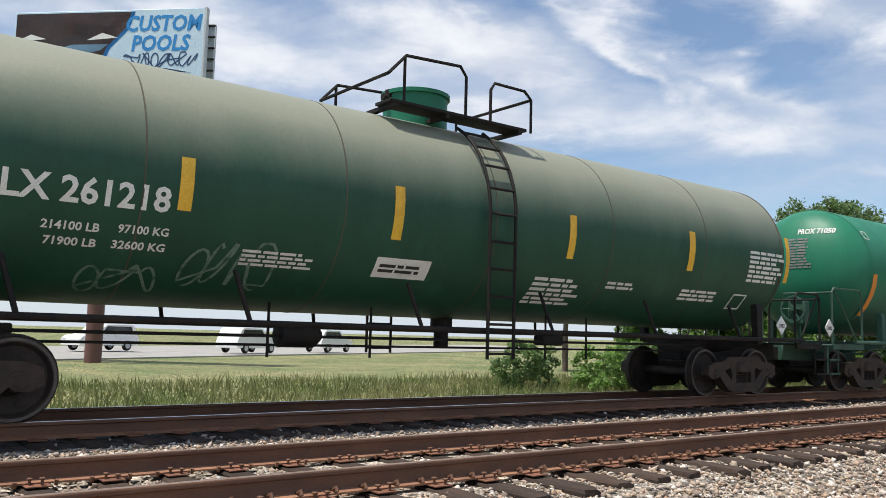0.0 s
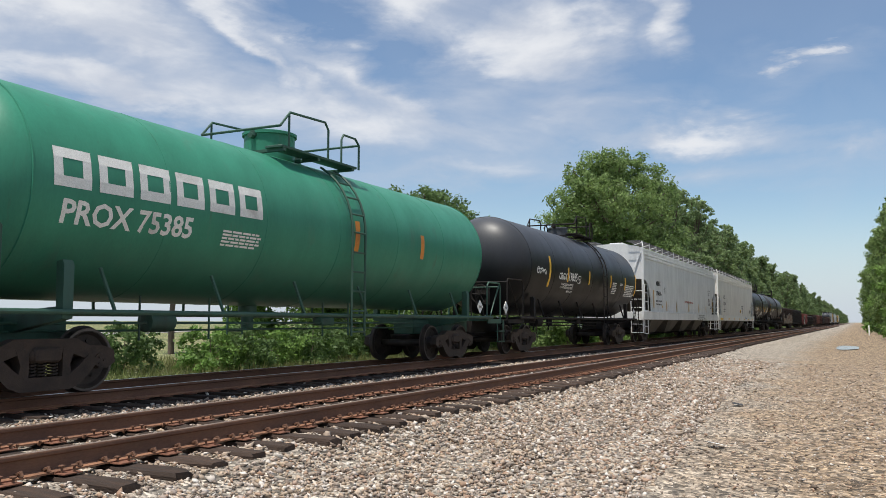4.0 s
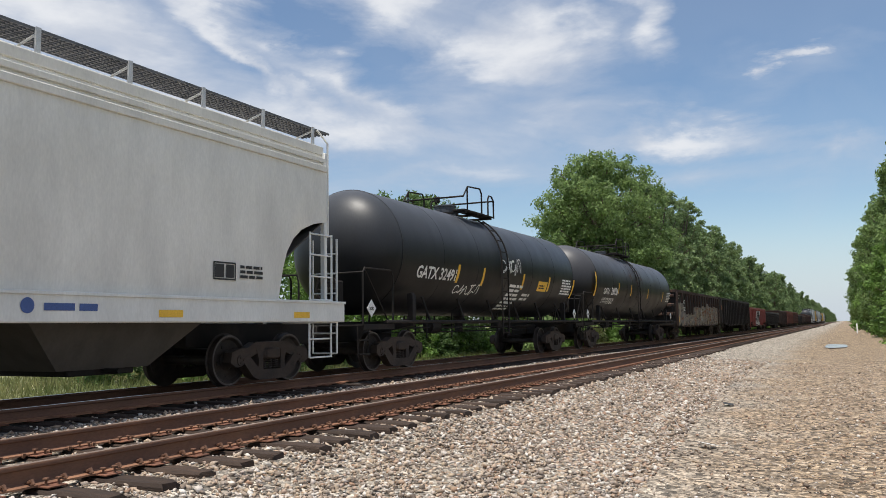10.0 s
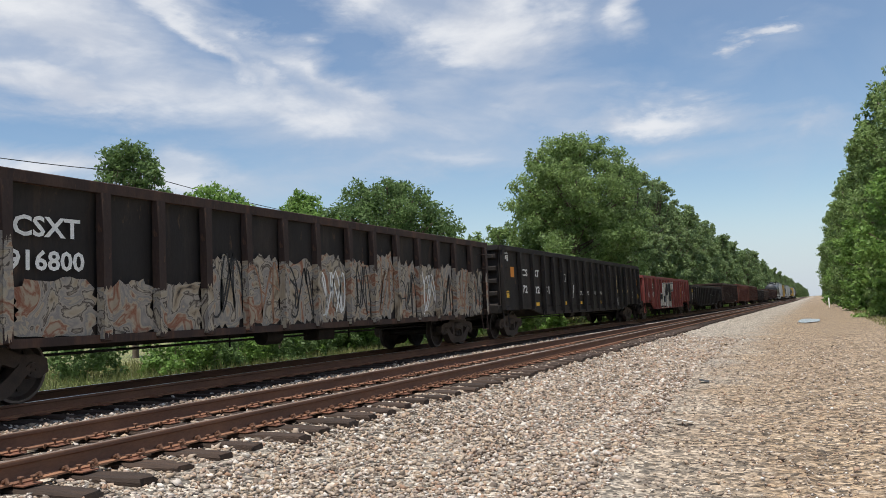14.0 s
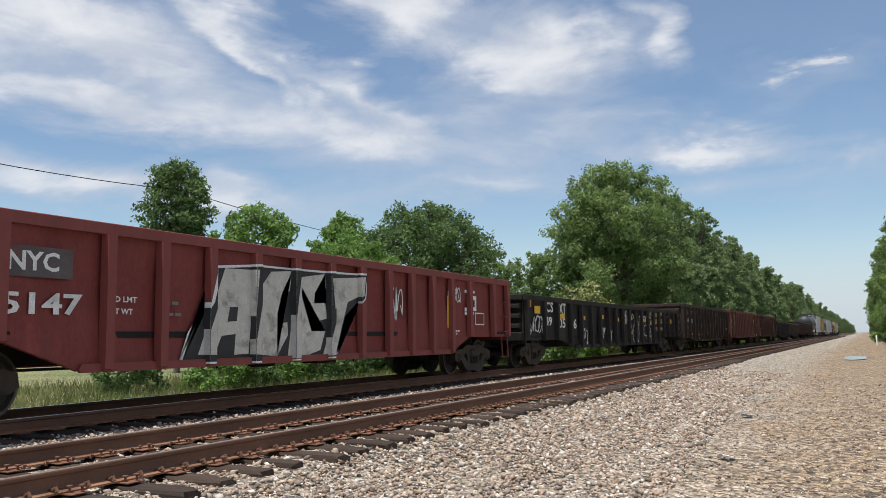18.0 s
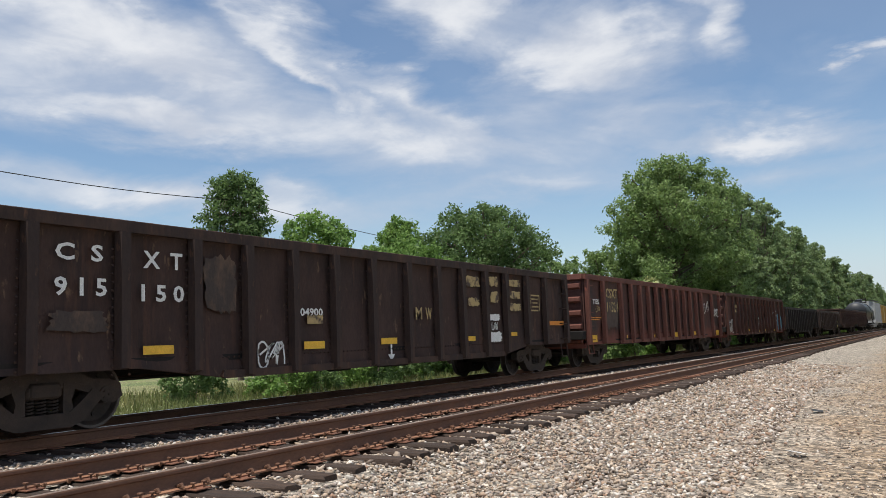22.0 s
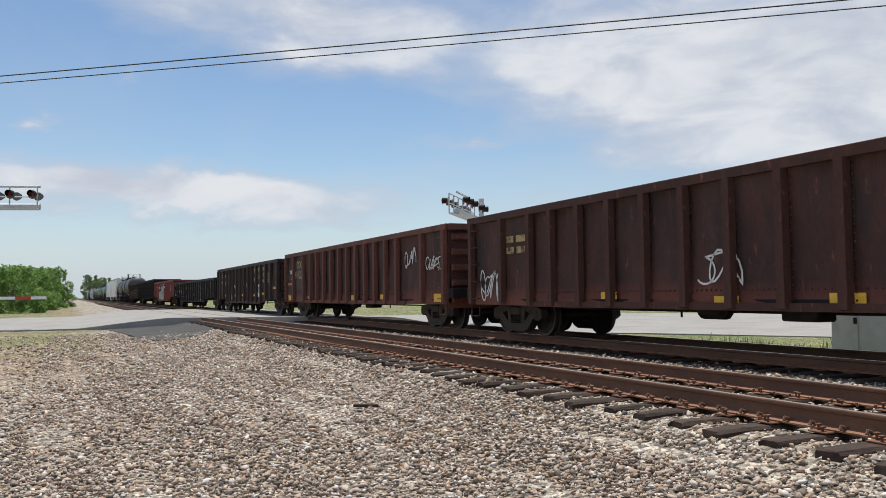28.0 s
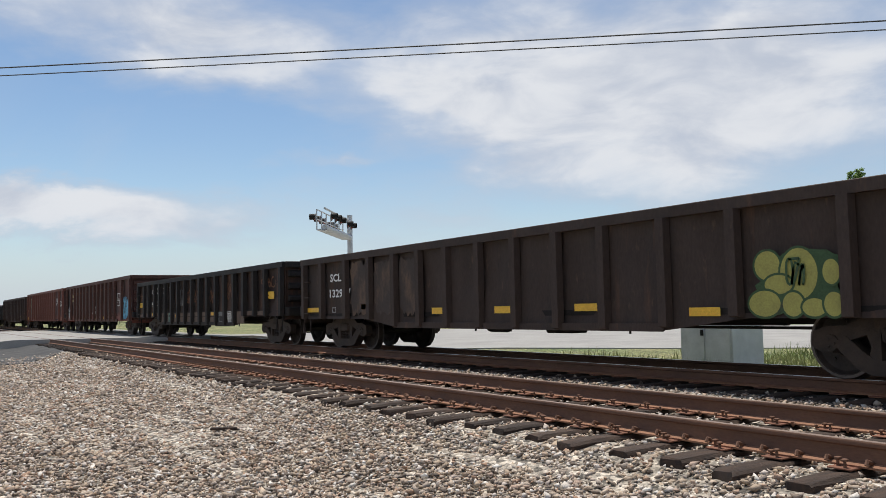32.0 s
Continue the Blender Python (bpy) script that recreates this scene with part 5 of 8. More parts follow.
TAN2 = surface("worn_brown_patch", (0.15, 0.09, 0.055), (0.09, 0.06, 0.045), 0.8, 0, 4, 40, 0.1, dirt=(0.055, 0.04, 0.034), dirt_scale=2.6, dirt_from=0.42, dirt_to=0.55, stretch=(1, 1, 0.5))
GB = surface("grey_brown_panel", (0.085, 0.06, 0.048), (0.065, 0.045, 0.038), 0.8, 0, 4, 40, 0.1, dirt=(0.15, 0.06, 0.035), dirt_scale=3)
GREY_FILM = surface("dark_grey_patch_paint", (0.085, 0.07, 0.07), (0.12, 0.10, 0.10), 0.8, 0, 4, 40, 0.1, dirt=(0.16, 0.05, 0.045), dirt_scale=3)
GR = surface("grey_patch_paint", (0.16, 0.16, 0.16), (0.22, 0.22, 0.21), 0.8, 0, 4, 40, 0.1)
BL = surface("blue_spray", (0.06, 0.22, 0.36), (0.10, 0.30, 0.45), 0.7, 0, 4, 40, 0.1, dirt=(0.05, 0.06, 0.08), dirt_scale=4)
BL2 = surface("light_blue_spray", (0.16, 0.45, 0.62), (0.10, 0.34, 0.52), 0.7, 0, 4, 40, 0.1)
GY = surface("dark_green_spray", (0.04, 0.085, 0.035), (0.06, 0.11, 0.05), 0.8, 0, 4, 40, 0.1, dirt=(0.05, 0.04, 0.035), dirt_scale=4)
GY2 = surface("yellow_green_spray", (0.40, 0.38, 0.10), (0.32, 0.30, 0.09), 0.8, 0, 4, 40, 0.1)
GY3 = surface("green_line_spray", (0.07, 0.16, 0.05), (0.09, 0.20, 0.06), 0.8, 0, 4, 40, 0.1)
RB = surface("rust_brown_scrawl", (0.24, 0.10, 0.05), (0.18, 0.08, 0.045), 0.8, 0, 4, 40, 0.1)
TEAL = surface("teal_patch", (0.16, 0.27, 0.22), (0.12, 0.22, 0.18), 0.8, 0, 4, 40, 0.1, dirt=(0.30, 0.30, 0.27), dirt_scale=6)
RD = surface("red_lettering", (0.50, 0.07, 0.05), (0.45, 0.06, 0.05), 0.7)
PALE_A = surface("pale_scrawl_paint", (0.42, 0.40, 0.36), (0.30, 0.28, 0.26), 0.8, 0, 5, 40, 0.1, dirt=(0.12, 0.10, 0.09), dirt_scale=4, dirt_from=0.5, dirt_to=0.62)
PALE_B = surface("tan_scrawl_paint", (0.42, 0.34, 0.22), (0.34, 0.30, 0.24), 0.8, 0, 5, 40, 0.1, dirt=(0.14, 0.11, 0.09), dirt_scale=4, dirt_from=0.5, dirt_to=0.62)
PALE_C = surface("brown_scrawl_paint", (0.25, 0.13, 0.08), (0.34, 0.20, 0.12), 0.8, 0, 5, 40, 0.1, dirt=(0.10, 0.07, 0.06), dirt_scale=4)
PALE_D = surface("blue_grey_scrawl_paint", (0.22, 0.27, 0.32), (0.30, 0.33, 0.36), 0.8, 0, 5, 40, 0.1, dirt=(0.10, 0.09, 0.09), dirt_scale=4)
SPRAY_WHITE = surface("sprayed_white", (0.62, 0.60, 0.54), (0.50, 0.48, 0.43), 0.8, 0, 5, 40, 0.1, dirt=(0.26, 0.24, 0.21), dirt_scale=3, dirt_from=0.55, dirt_to=0.7)
GON_DARK_PATCH = surface("dark_repaint_patch", (0.035, 0.03, 0.028), (0.05, 0.043, 0.04), 0.75)
TRIM_GREEN = paint("dark_green_trim_paint", (0.035, 0.10, 0.07), 0.6, (0.03, 0.035, 0.03), 0.52)
BLUE_MARK = surface("blue_lettering", (0.05, 0.09, 0.26), (0.06, 0.11, 0.30), 0.6)
SEAM_GREY = surface("sooty_seam", (0.50, 0.50, 0.49), (0.60, 0.61, 0.61), 0.7, 0, 5, 40, 0.05, dirt=(0.34, 0.33, 0.31), dirt_scale=2, dirt_from=0.45, dirt_to=0.65)
RUST_STAIN = surface("rust_film", (0.085, 0.045, 0.032), (0.03, 0.024, 0.022), 0.6, 0, 3, 40, 0.1, dirt=(0.018, 0.018, 0.019), dirt_scale=2.5, dirt_from=0.42, dirt_to=0.58)


def faded_piece():
    """Old sprayed lettering worn to pale, tan, rusty and dark islands."""
    m = surface("faded_spray_piece", (0.5, 0.5, 0.5), (0.6, 0.6, 0.6), 0.8, 0, 3, 40, 0.1)
    n, l = m.node_tree.nodes, m.node_tree.links
    tc, t, r = n.new("ShaderNodeTexCoord"), n.new("ShaderNodeTexNoise"), n.new("ShaderNodeValToRGB")
    l.new(tc.outputs["Object"], t.inputs["Vector"])
    t.inputs["Scale"].default_value, t.inputs["Detail"].default_value, t.inputs["Distortion"].default_value = 1.7, 5, 1.3
    l.new(t.outputs["Fac"], r.inputs[0])
    tones = ((0.30, (0.043, 0.032, 0.026)), (0.36, (0.374, 0.296, 0.200)), (0.43, (0.468, 0.408, 0.318)), (0.465, (0.060, 0.044, 0.037)), (0.48, (0.425, 0.376, 0.311)), (0.53, (0.255, 0.240, 0.229)), (0.56, (0.468, 0.400, 0.296)), (0.61, (0.281, 0.104, 0.056)), (0.66, (0.408, 0.336, 0.244)))
    for at, c in tones[1:-1]:
        r.color_ramp.elements.new(at)
    for e, (at, c) in zip(r.color_ramp.elements, tones):
        e.position, e.color = at, (*c, 1)
    x = n.new("ShaderNodeMix")
    x.data_type, x.blend_type = "RGBA", "MULTIPLY"
    x.inputs[0].default_value = 0.4
    b = n["Principled BSDF"]
    l.new(r.outputs[0], x.inputs[6])
    l.new(b.inputs["Base Color"].links[0].from_socket, x.inputs[7])
    l.new(x.outputs[2], b.inputs["Base Color"])
    return m


FADED_PIECE = faded_piece()


def sprayed_loops(car, rows, mat, pen=0.045, lift=0.003):
    """Round strokes of one spray can: each an arc of an ellipse (middle x and z, radii, first and last angle)."""
    for cx, cz, rx, rz, a0, a1 in rows:
        n = 18
        pts = [(cx + rx * math.cos(radians(a0 + (a1 - a0) * k / n)), cz + rz * math.sin(radians(a0 + (a1 - a0) * k / n))) for k in range(n + 1)]
        v = []
        for i, (x, z) in enumerate(pts):
            (xa, za), (xb, zb) = pts[max(i - 1, 0)], pts[min(i + 1, n)]
            d = math.hypot(xb - xa, zb - za) + 1e-6
            w = pen * (0.4 + 0.6 * math.sin(3.14159 * (i + 1.5) / (n + 3))) / 2
            v += [(x + (zb - za) / d * w, 0, z - (xb - xa) / d * w), (x - (zb - za) / d * w, 0, z + (xb - xa) / d * w)]
        g = Geo().add(v, [(2 * i, 2 * i + 2, 2 * i + 3, 2 * i + 1) for i in range(n)])
        part("scrawl", on_plane(g, 0, -SIDES[car.name][0] - 0.002 - lift, 0), mat, car, "round white sprayed line")


def placard(car, length):
    """A white diamond placard in its frame at both ends of a tank car's near side."""
    for s in (-1, 1):
        x = s * (length / 2 - 0.95)
        g = Geo().prism([(x - 0.19, 1.42), (x, 1.23), (x + 0.19, 1.42), (x, 1.61)], "y", -1.475, -1.46)
        p = part("placard", g, W, car, "white diamond hazard placard")
        t = text_geo("3082", 0.07, 0.03)
        part("placard_number", on_plane(t, x - 0.10, -1.477, 1.38), K, p)


c = couple(tank_car("tank_car", 17.4, GREEN_DULL, "dull green tank car with a pale dusty upper half", ladder_x=0.06, plat=(-1.08, 1.72, 0.1), seam_mat=SEAM_RUST, dome_mat=GREEN, reach=(-9.5, 9.45)), -0.8, 16.6)
mark(c, "TLX 261218", -6.53, -0.51, 1.72, 0, W)
mark(c, "T214100 LB", -6.11, -0.81, 0.59, 0, W)
mark(c, "T97100 KG", -5.33, -0.79, 0.56, 0, W)
mark(c, "T71900 LB", -6.06, -1, 0.54, 0, W)
mark(c, "T32600 KG", -5.36, -0.99, 0.59, 0, W)
mark(c, "S", -4.73, -0.46, 0.16, 0.61, Y)
mark(c, "S", -1.8, -0.53, 0.16, 0.73, Y)
mark(c, "S", 1.56, -0.53, 0.15, 0.7, Y)
mark(c, "S", 4.66, -0.51, 0.17, 0.72, Y)
mark(c, "S", 7.88, -0.55, 0.13, 0.94, Y)
mark(c, "P", -1.92, -1.11, 0.91, 0.32, W)
mark(c, "B2", -1.85, -1.02, 0.76, 0.16, K, 0.004)
mark(c, "B4", -3.84, -1.08, 1.13, 0.25, W)
mark(c, "B6", 1.05, -1.43, 1.16, 0.59, W)
mark(c, "B2", 2.72, -0.99, 0.84, 0.17, W)
mark(c, "B3", 4.76, -1.11, 1.18, 0.27, W)
mark(c, "B7", 6.59, -0.6, 1.29, 0.65, W)
mark(c, "O", 6.39, -1.25, 0.45, 0.37, W)
mark(c, "Q", -4.51, -1.54, 1.14, 0.79, FAINT)
mark(c, "Q", -5.65, -1.73, 0.91, 0.54, FAINT)
placard(c, 17.4)
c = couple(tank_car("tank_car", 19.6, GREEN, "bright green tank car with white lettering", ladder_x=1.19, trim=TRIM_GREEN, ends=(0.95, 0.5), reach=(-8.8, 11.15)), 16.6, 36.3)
mark(c, "L6", -5.76, -0.12, 4.33, 0.53, W)
mark(c, "TPROX 71050", -5.7, -0.41, 1.81, 0, W)
mark(c, "TLD LMT 213000 LB 96 600 KG", -5.65, -0.69, 2.05, 0, W)
mark(c, "TLT WT 73000 LB 33 100 KG", -5.63, -0.9, 2.05, 0, W)
mark(c, "S", -6.93, -1.18, 0.2, 1.06, OR)
mark(c, "S", -2.8, -0.64, 0.15, 0.5, OR)
mark(c, "S", -0.19, -0.66, 0.15, 0.5, OR)
mark(c, "S", 2.31, -0.64, 0.17, 0.48, OR)
mark(c, "S", 5.85, -0.63, 0.17, 0.55, OR)
mark(c, "S", 9.57, -0.85, 0.15, 0.95, OR)
mark(c, "P", -2.09, -0.65, 0.89, 0.34, Y)
mark(c, "B2", -1.96, -0.56, 0.65, 0.17, K, 0.004)
mark(c, "P", 3.12, -0.15, 1.24, 0.22, Y)
mark(c, "TAAR 211A100W1", 8.42, 0.12, 1.1, 0.14, W)
mark(c, "B7", 8.37, -0.5, 1.15, 0.58, W)
mark(c, "B3", 8.6, -0.86, 0.9, 0.22, W)
mark(c, "O", 7.42, -0.95, 0.5, 0.33, Y)
mark(c, "B3", -1.34, -1.01, 0.53, 0.23, W)
mark(c, "O", -6.94, 0.74, 0.22, 0.23, W)
placard(c, 19.7)
on_head(c, text_geo("PROX 71050", 0.12, 0.02, 0.85), -0.1, 3.68, W, "lettering", -8.8 + 0.95)
on_head(c, bars_geo(0.6, 0.75, 11, 3), 0.1, 2.85, GR, "small_print", -8.8 + 0.95)
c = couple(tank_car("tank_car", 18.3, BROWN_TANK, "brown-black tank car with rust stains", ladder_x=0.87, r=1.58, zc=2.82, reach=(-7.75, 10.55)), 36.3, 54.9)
mark(c, "TFPAX 972024", -5.13, -0.45, 2.4, 0, W)
mark(c, "TLD LMT 224500 LB", -5.09, -0.88, 1.11, 0, W)
mark(c, "T101 800 KG", -3.67, -0.93, 0.65, 0, W)
mark(c, "TWT 61500 LB", -4.87, -1.08, 0.9, 0, W)
mark(c, "T27 900 KG", -3.54, -1.13, 0.57, 0, W)
mark(c, "TNEW 10-87", -2.72, -1.11, 0.67, 0, W)
mark(c, "O", -2.28, -0.59, 0.35, 0.28, W)
mark(c, "TC", -2.15, -0.55, 0.16, 0, W)
mark(c, "S", -5.95, -0.82, 0.17, 1.01, Y)
mark(c, "S", -2.6, -0.83, 0.17, 0.52, Y)
mark(c, "S", -0.64, -0.83, 0.17, 0.53, Y)
mark(c, "S", 2, -0.82, 0.17, 0.53, Y)
mark(c, "S", 4.55, -0.81, 0.17, 0.56, Y)
mark(c, "S", 6.33, -0.79, 0.17, 0.49, Y)
mark(c, "P", 3.81, -0.6, 0.84, 0.44, Y)
mark(c, "B2", 3.92, -0.49, 0.62, 0.21, K, 0.004)
mark(c, "B6", 6.87, -0.45, 1.31, 0.62, W)
mark(c, "O", 7.1, -1.19, 0.45, 0.34, W)
placard(c, 18.6)
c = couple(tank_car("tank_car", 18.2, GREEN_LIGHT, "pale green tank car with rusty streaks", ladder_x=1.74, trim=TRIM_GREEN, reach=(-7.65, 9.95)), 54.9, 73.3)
mark(c, "L6", -5.55, -0.06, 4.39, 0.53, W)
mark(c, "TPROX 75385", -5.38, -0.55, 2.42, 0, W)
mark(c, "B5", -2.26, -0.59, 1.07, 0.29, W)
mark(c, "S", -8.05, -1.01, 0.17, 1.9, OR)
mark(c, "S", 1.74, -0.39, 0.17, 0.65, OR)
mark(c, "S", 4.65, -0.34, 0.17, 0.57, OR)
placard(c, 18.4)
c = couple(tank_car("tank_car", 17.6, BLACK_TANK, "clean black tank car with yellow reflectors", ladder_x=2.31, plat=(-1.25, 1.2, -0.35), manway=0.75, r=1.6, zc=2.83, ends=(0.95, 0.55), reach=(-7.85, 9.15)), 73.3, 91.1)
mark(c, "TCRGX", -3.28, -0.35, 0.89, 0, W)
mark(c, "T19695", -2.15, -0.37, 0.96, 0, W)
mark(c, "TLD LMT 220500 LB 100000 KG", -2.92, -0.55, 1.41, 0, W)
mark(c, "TLT WT 65500 LB 29700 KG", -2.89, -0.67, 1.4, 0, W)
mark(c, "TNEW 03-1998", -2.1, -0.81, 0.68, 0, W)
mark(c, "O", -1.08, -0.42, 0.34, 0.28, W)
mark(c, "TC", -0.96, -0.38, 0.15, 0, W)
mark(c, "S", -4.34, -0.66, 0.17, 1.05, Y)
mark(c, "S", -2.35, -0.41, 0.14, 0.51, Y)
mark(c, "S", 0.29, -0.41, 0.14, 0.52, Y)
mark(c, "S", 3.42, -0.41, 0.17, 0.52, Y)
mark(c, "S", 5.8, -0.43, 0.17, 0.54, Y)
mark(c, "S", 7.75, -0.66, 0.17, 1.01, Y)
mark(c, "B7", 3.81, -0.64, 0.75, 0.5, W)
mark(c, "B2", 4.98, -0.25, 0.48, 0.11, W)
mark(c, "B7", 5.98, -0.71, 1.77, 0.55, W)
mark(c, "Q", -5.59, -0.26, 0.93, 0.21, W)
placard(c, 17.8)
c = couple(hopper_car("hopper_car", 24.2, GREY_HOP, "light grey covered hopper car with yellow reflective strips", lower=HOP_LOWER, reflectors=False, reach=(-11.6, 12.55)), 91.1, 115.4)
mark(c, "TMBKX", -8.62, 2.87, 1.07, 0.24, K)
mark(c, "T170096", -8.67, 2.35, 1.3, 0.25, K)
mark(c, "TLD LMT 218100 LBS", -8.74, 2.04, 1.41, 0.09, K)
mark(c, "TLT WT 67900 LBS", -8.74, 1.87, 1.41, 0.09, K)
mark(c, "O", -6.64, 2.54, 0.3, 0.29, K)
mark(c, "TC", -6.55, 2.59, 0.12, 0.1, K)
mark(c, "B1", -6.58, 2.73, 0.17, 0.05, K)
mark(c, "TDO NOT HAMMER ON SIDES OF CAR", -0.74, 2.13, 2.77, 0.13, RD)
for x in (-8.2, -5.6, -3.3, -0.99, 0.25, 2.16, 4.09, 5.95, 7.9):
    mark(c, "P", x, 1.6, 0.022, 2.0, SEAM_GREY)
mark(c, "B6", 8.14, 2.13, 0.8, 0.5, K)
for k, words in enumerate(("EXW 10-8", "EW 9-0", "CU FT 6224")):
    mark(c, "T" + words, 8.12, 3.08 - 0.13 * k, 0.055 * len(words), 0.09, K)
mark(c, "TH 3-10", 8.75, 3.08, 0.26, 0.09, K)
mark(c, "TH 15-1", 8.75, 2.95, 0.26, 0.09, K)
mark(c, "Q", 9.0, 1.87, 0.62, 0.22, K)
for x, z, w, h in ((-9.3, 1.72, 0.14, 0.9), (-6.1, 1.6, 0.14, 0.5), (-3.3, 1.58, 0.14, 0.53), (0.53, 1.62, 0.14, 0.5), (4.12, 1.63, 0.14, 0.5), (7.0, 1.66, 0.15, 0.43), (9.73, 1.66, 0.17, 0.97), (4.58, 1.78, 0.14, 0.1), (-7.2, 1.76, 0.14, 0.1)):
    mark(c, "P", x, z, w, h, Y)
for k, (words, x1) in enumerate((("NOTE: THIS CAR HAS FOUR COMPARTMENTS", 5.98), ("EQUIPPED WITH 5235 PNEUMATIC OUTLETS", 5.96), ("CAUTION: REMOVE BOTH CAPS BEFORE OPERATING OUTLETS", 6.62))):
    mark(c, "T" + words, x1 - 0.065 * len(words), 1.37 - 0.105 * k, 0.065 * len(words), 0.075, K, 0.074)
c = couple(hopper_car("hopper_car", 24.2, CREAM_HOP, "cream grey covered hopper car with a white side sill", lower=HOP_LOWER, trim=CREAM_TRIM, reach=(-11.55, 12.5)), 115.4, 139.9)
mark(c, "TCPCX", -8.79, 2.79, 0.98, 0.28, K)
mark(c, "T816136", -8.79, 2.29, 1.2, 0.28, K)
mark(c, "TLD LMT 220400", -8.86, 1.93, 1.04, 0.09, K)
mark(c, "TLT WT 65600", -8.89, 1.77, 1, 0.09, K)
mark(c, "O", -6.97, 2.55, 0.3, 0.29, K)
mark(c, "TC", -6.87, 2.59, 0.14, 0.13, K)
mark(c, "P", 1.1, 1.78, 0.88, 0.29, Y)
mark(c, "B2", 1.18, 1.84, 0.7, 0.16, K, 0.003)
for k, words in enumerate(("", "APPLIED ARI-PARAGOULD 10-2016", "", "APPLIED ARI-PARAGOULD 10-2016", "CAUTION: DO NOT USE STEAM,", "BOILING WATER OR SHARP OBJECTS", "TO CLEAN. ENTER CAR WITH", "CLEAN SOFT SOLED SHOES.")):
    if words:
        mark(c, "T" + words, 2.26, 2.36 - 0.083 * k, 0.047 * len(words), 0.058, K)
    else:
        mark(c, "B1", 2.26, 2.36 - 0.083 * k, 1.6 if k == 0 else 1.0, 0.09, K)
mark(c, "O", 7.99, 1.82, 0.56, 0.3, K)
mark(c, "P", 8.03, 1.86, 0.22, 0.22, K)
mark(c, "P", 8.3, 1.86, 0.2, 0.22, K)
mark(c, "B3", 8.66, 1.87, 0.84, 0.25, K)
mark(c, "P", -11.1, 1.16, 1.2, 0.16, Y, 0.08)
mark(c, "B1", 4.76, 1.28, 0.96, 0.16, BLUE_MARK, 0.074)
mark(c, "E", 4.42, 1.24, 0.2, 0.2, BLUE_MARK, 0.074)
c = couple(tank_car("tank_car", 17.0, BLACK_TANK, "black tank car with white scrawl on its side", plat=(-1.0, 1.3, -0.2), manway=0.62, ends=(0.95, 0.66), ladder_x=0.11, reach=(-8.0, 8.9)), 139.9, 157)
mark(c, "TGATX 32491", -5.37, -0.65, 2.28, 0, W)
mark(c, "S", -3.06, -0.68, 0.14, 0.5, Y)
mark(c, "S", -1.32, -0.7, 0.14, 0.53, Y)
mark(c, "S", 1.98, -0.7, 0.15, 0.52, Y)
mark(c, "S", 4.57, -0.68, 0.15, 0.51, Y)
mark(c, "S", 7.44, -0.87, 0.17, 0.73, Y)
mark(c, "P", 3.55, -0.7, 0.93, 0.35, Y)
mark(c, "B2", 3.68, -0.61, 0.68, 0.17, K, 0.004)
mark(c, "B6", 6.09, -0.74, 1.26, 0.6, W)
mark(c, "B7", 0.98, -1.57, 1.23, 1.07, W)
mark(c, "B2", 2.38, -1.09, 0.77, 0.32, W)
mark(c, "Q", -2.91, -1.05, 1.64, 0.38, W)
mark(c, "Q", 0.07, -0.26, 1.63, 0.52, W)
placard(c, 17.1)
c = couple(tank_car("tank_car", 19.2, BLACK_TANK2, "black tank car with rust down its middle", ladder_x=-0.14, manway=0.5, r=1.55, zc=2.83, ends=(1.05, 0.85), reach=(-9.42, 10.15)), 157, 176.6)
mark(c, "TGATX", -6.38, -0.54, 1, 0, W)
mark(c, "T28036", -5.09, -0.55, 1.15, 0, W)
mark(c, "TLD LMT 191900 LB 87050 KG", -6.26, -0.82, 1.97, 0, W)
mark(c, "TLT WT 71100 LB 32250 KG", -6.21, -0.98, 1.93, 0, W)
mark(c, "S", -7.82, -0.67, 0.17, 1.02, Y)
mark(c, "S", -3.9, -0.47, 0.14, 0.5, Y)
mark(c, "S", -1.44, -0.49, 0.15, 0.51, Y)
mark(c, "S", 2.38, -0.57, 0.17, 0.53, Y)
mark(c, "S", 6.31, -0.61, 0.17, 0.54, Y)
mark(c, "B6", 7.47, -0.6, 1.23, 0.56, W)
for x in (-1.5, -0.2, 0.75):
    mark(c, "R", x, -0.7, 0.5, 2.3, RUST_STAIN)
placard(c, 19.6)
on_head(c, text_geo("GATX 28036", 0.13, 0.02, 0.95), 0.6, 3.1, W, "lettering", -9.42 + 1.05, 1.55, 2.83)
on_head(c, bars_geo(0.8, 0.22, 2, 4), 0.55, 2.86, W, "small_print", -9.42 + 1.05, 1.55, 2.83)
c = couple(gondola("gondola_car", 20.4, 3.06, 0.78, 0.85, 18, GON_BLACK, GON_BLACK2, "black gondola with pale scrawl over its lower side", belly=(7.4, 8.2), inset=0.85, end_ribs=4, rib_xs=[-9.3, -7.51, -5.89, -4.79, -3.69, -2.59, -1.46, -0.31, 0.99, 2.08, 3.26, 4.46, 5.64, 6.81, 8.0, 9.2], reach=(-9.85, 10.05)), 176.9, 197.3)
mark(c, "TCSXT", -7.36, 2.21, 1.08, 0.28, W)
mark(c, "T916800", -7.44, 1.76, 1.23, 0.28, W)
mark(c, "P", -8.88, 1.15, 0.69, 0.25, Y)
mark(c, "P", -4.74, 1.11, 0.6, 0.16, Y)
mark(c, "P", -2.6, 1.06, 0.61, 0.21, Y)
mark(c, "P", -0.3, 1.02, 0.75, 0.23, Y)
mark(c, "P", 1.99, 1.01, 0.8, 0.2, Y)
rng = random.Random(9)
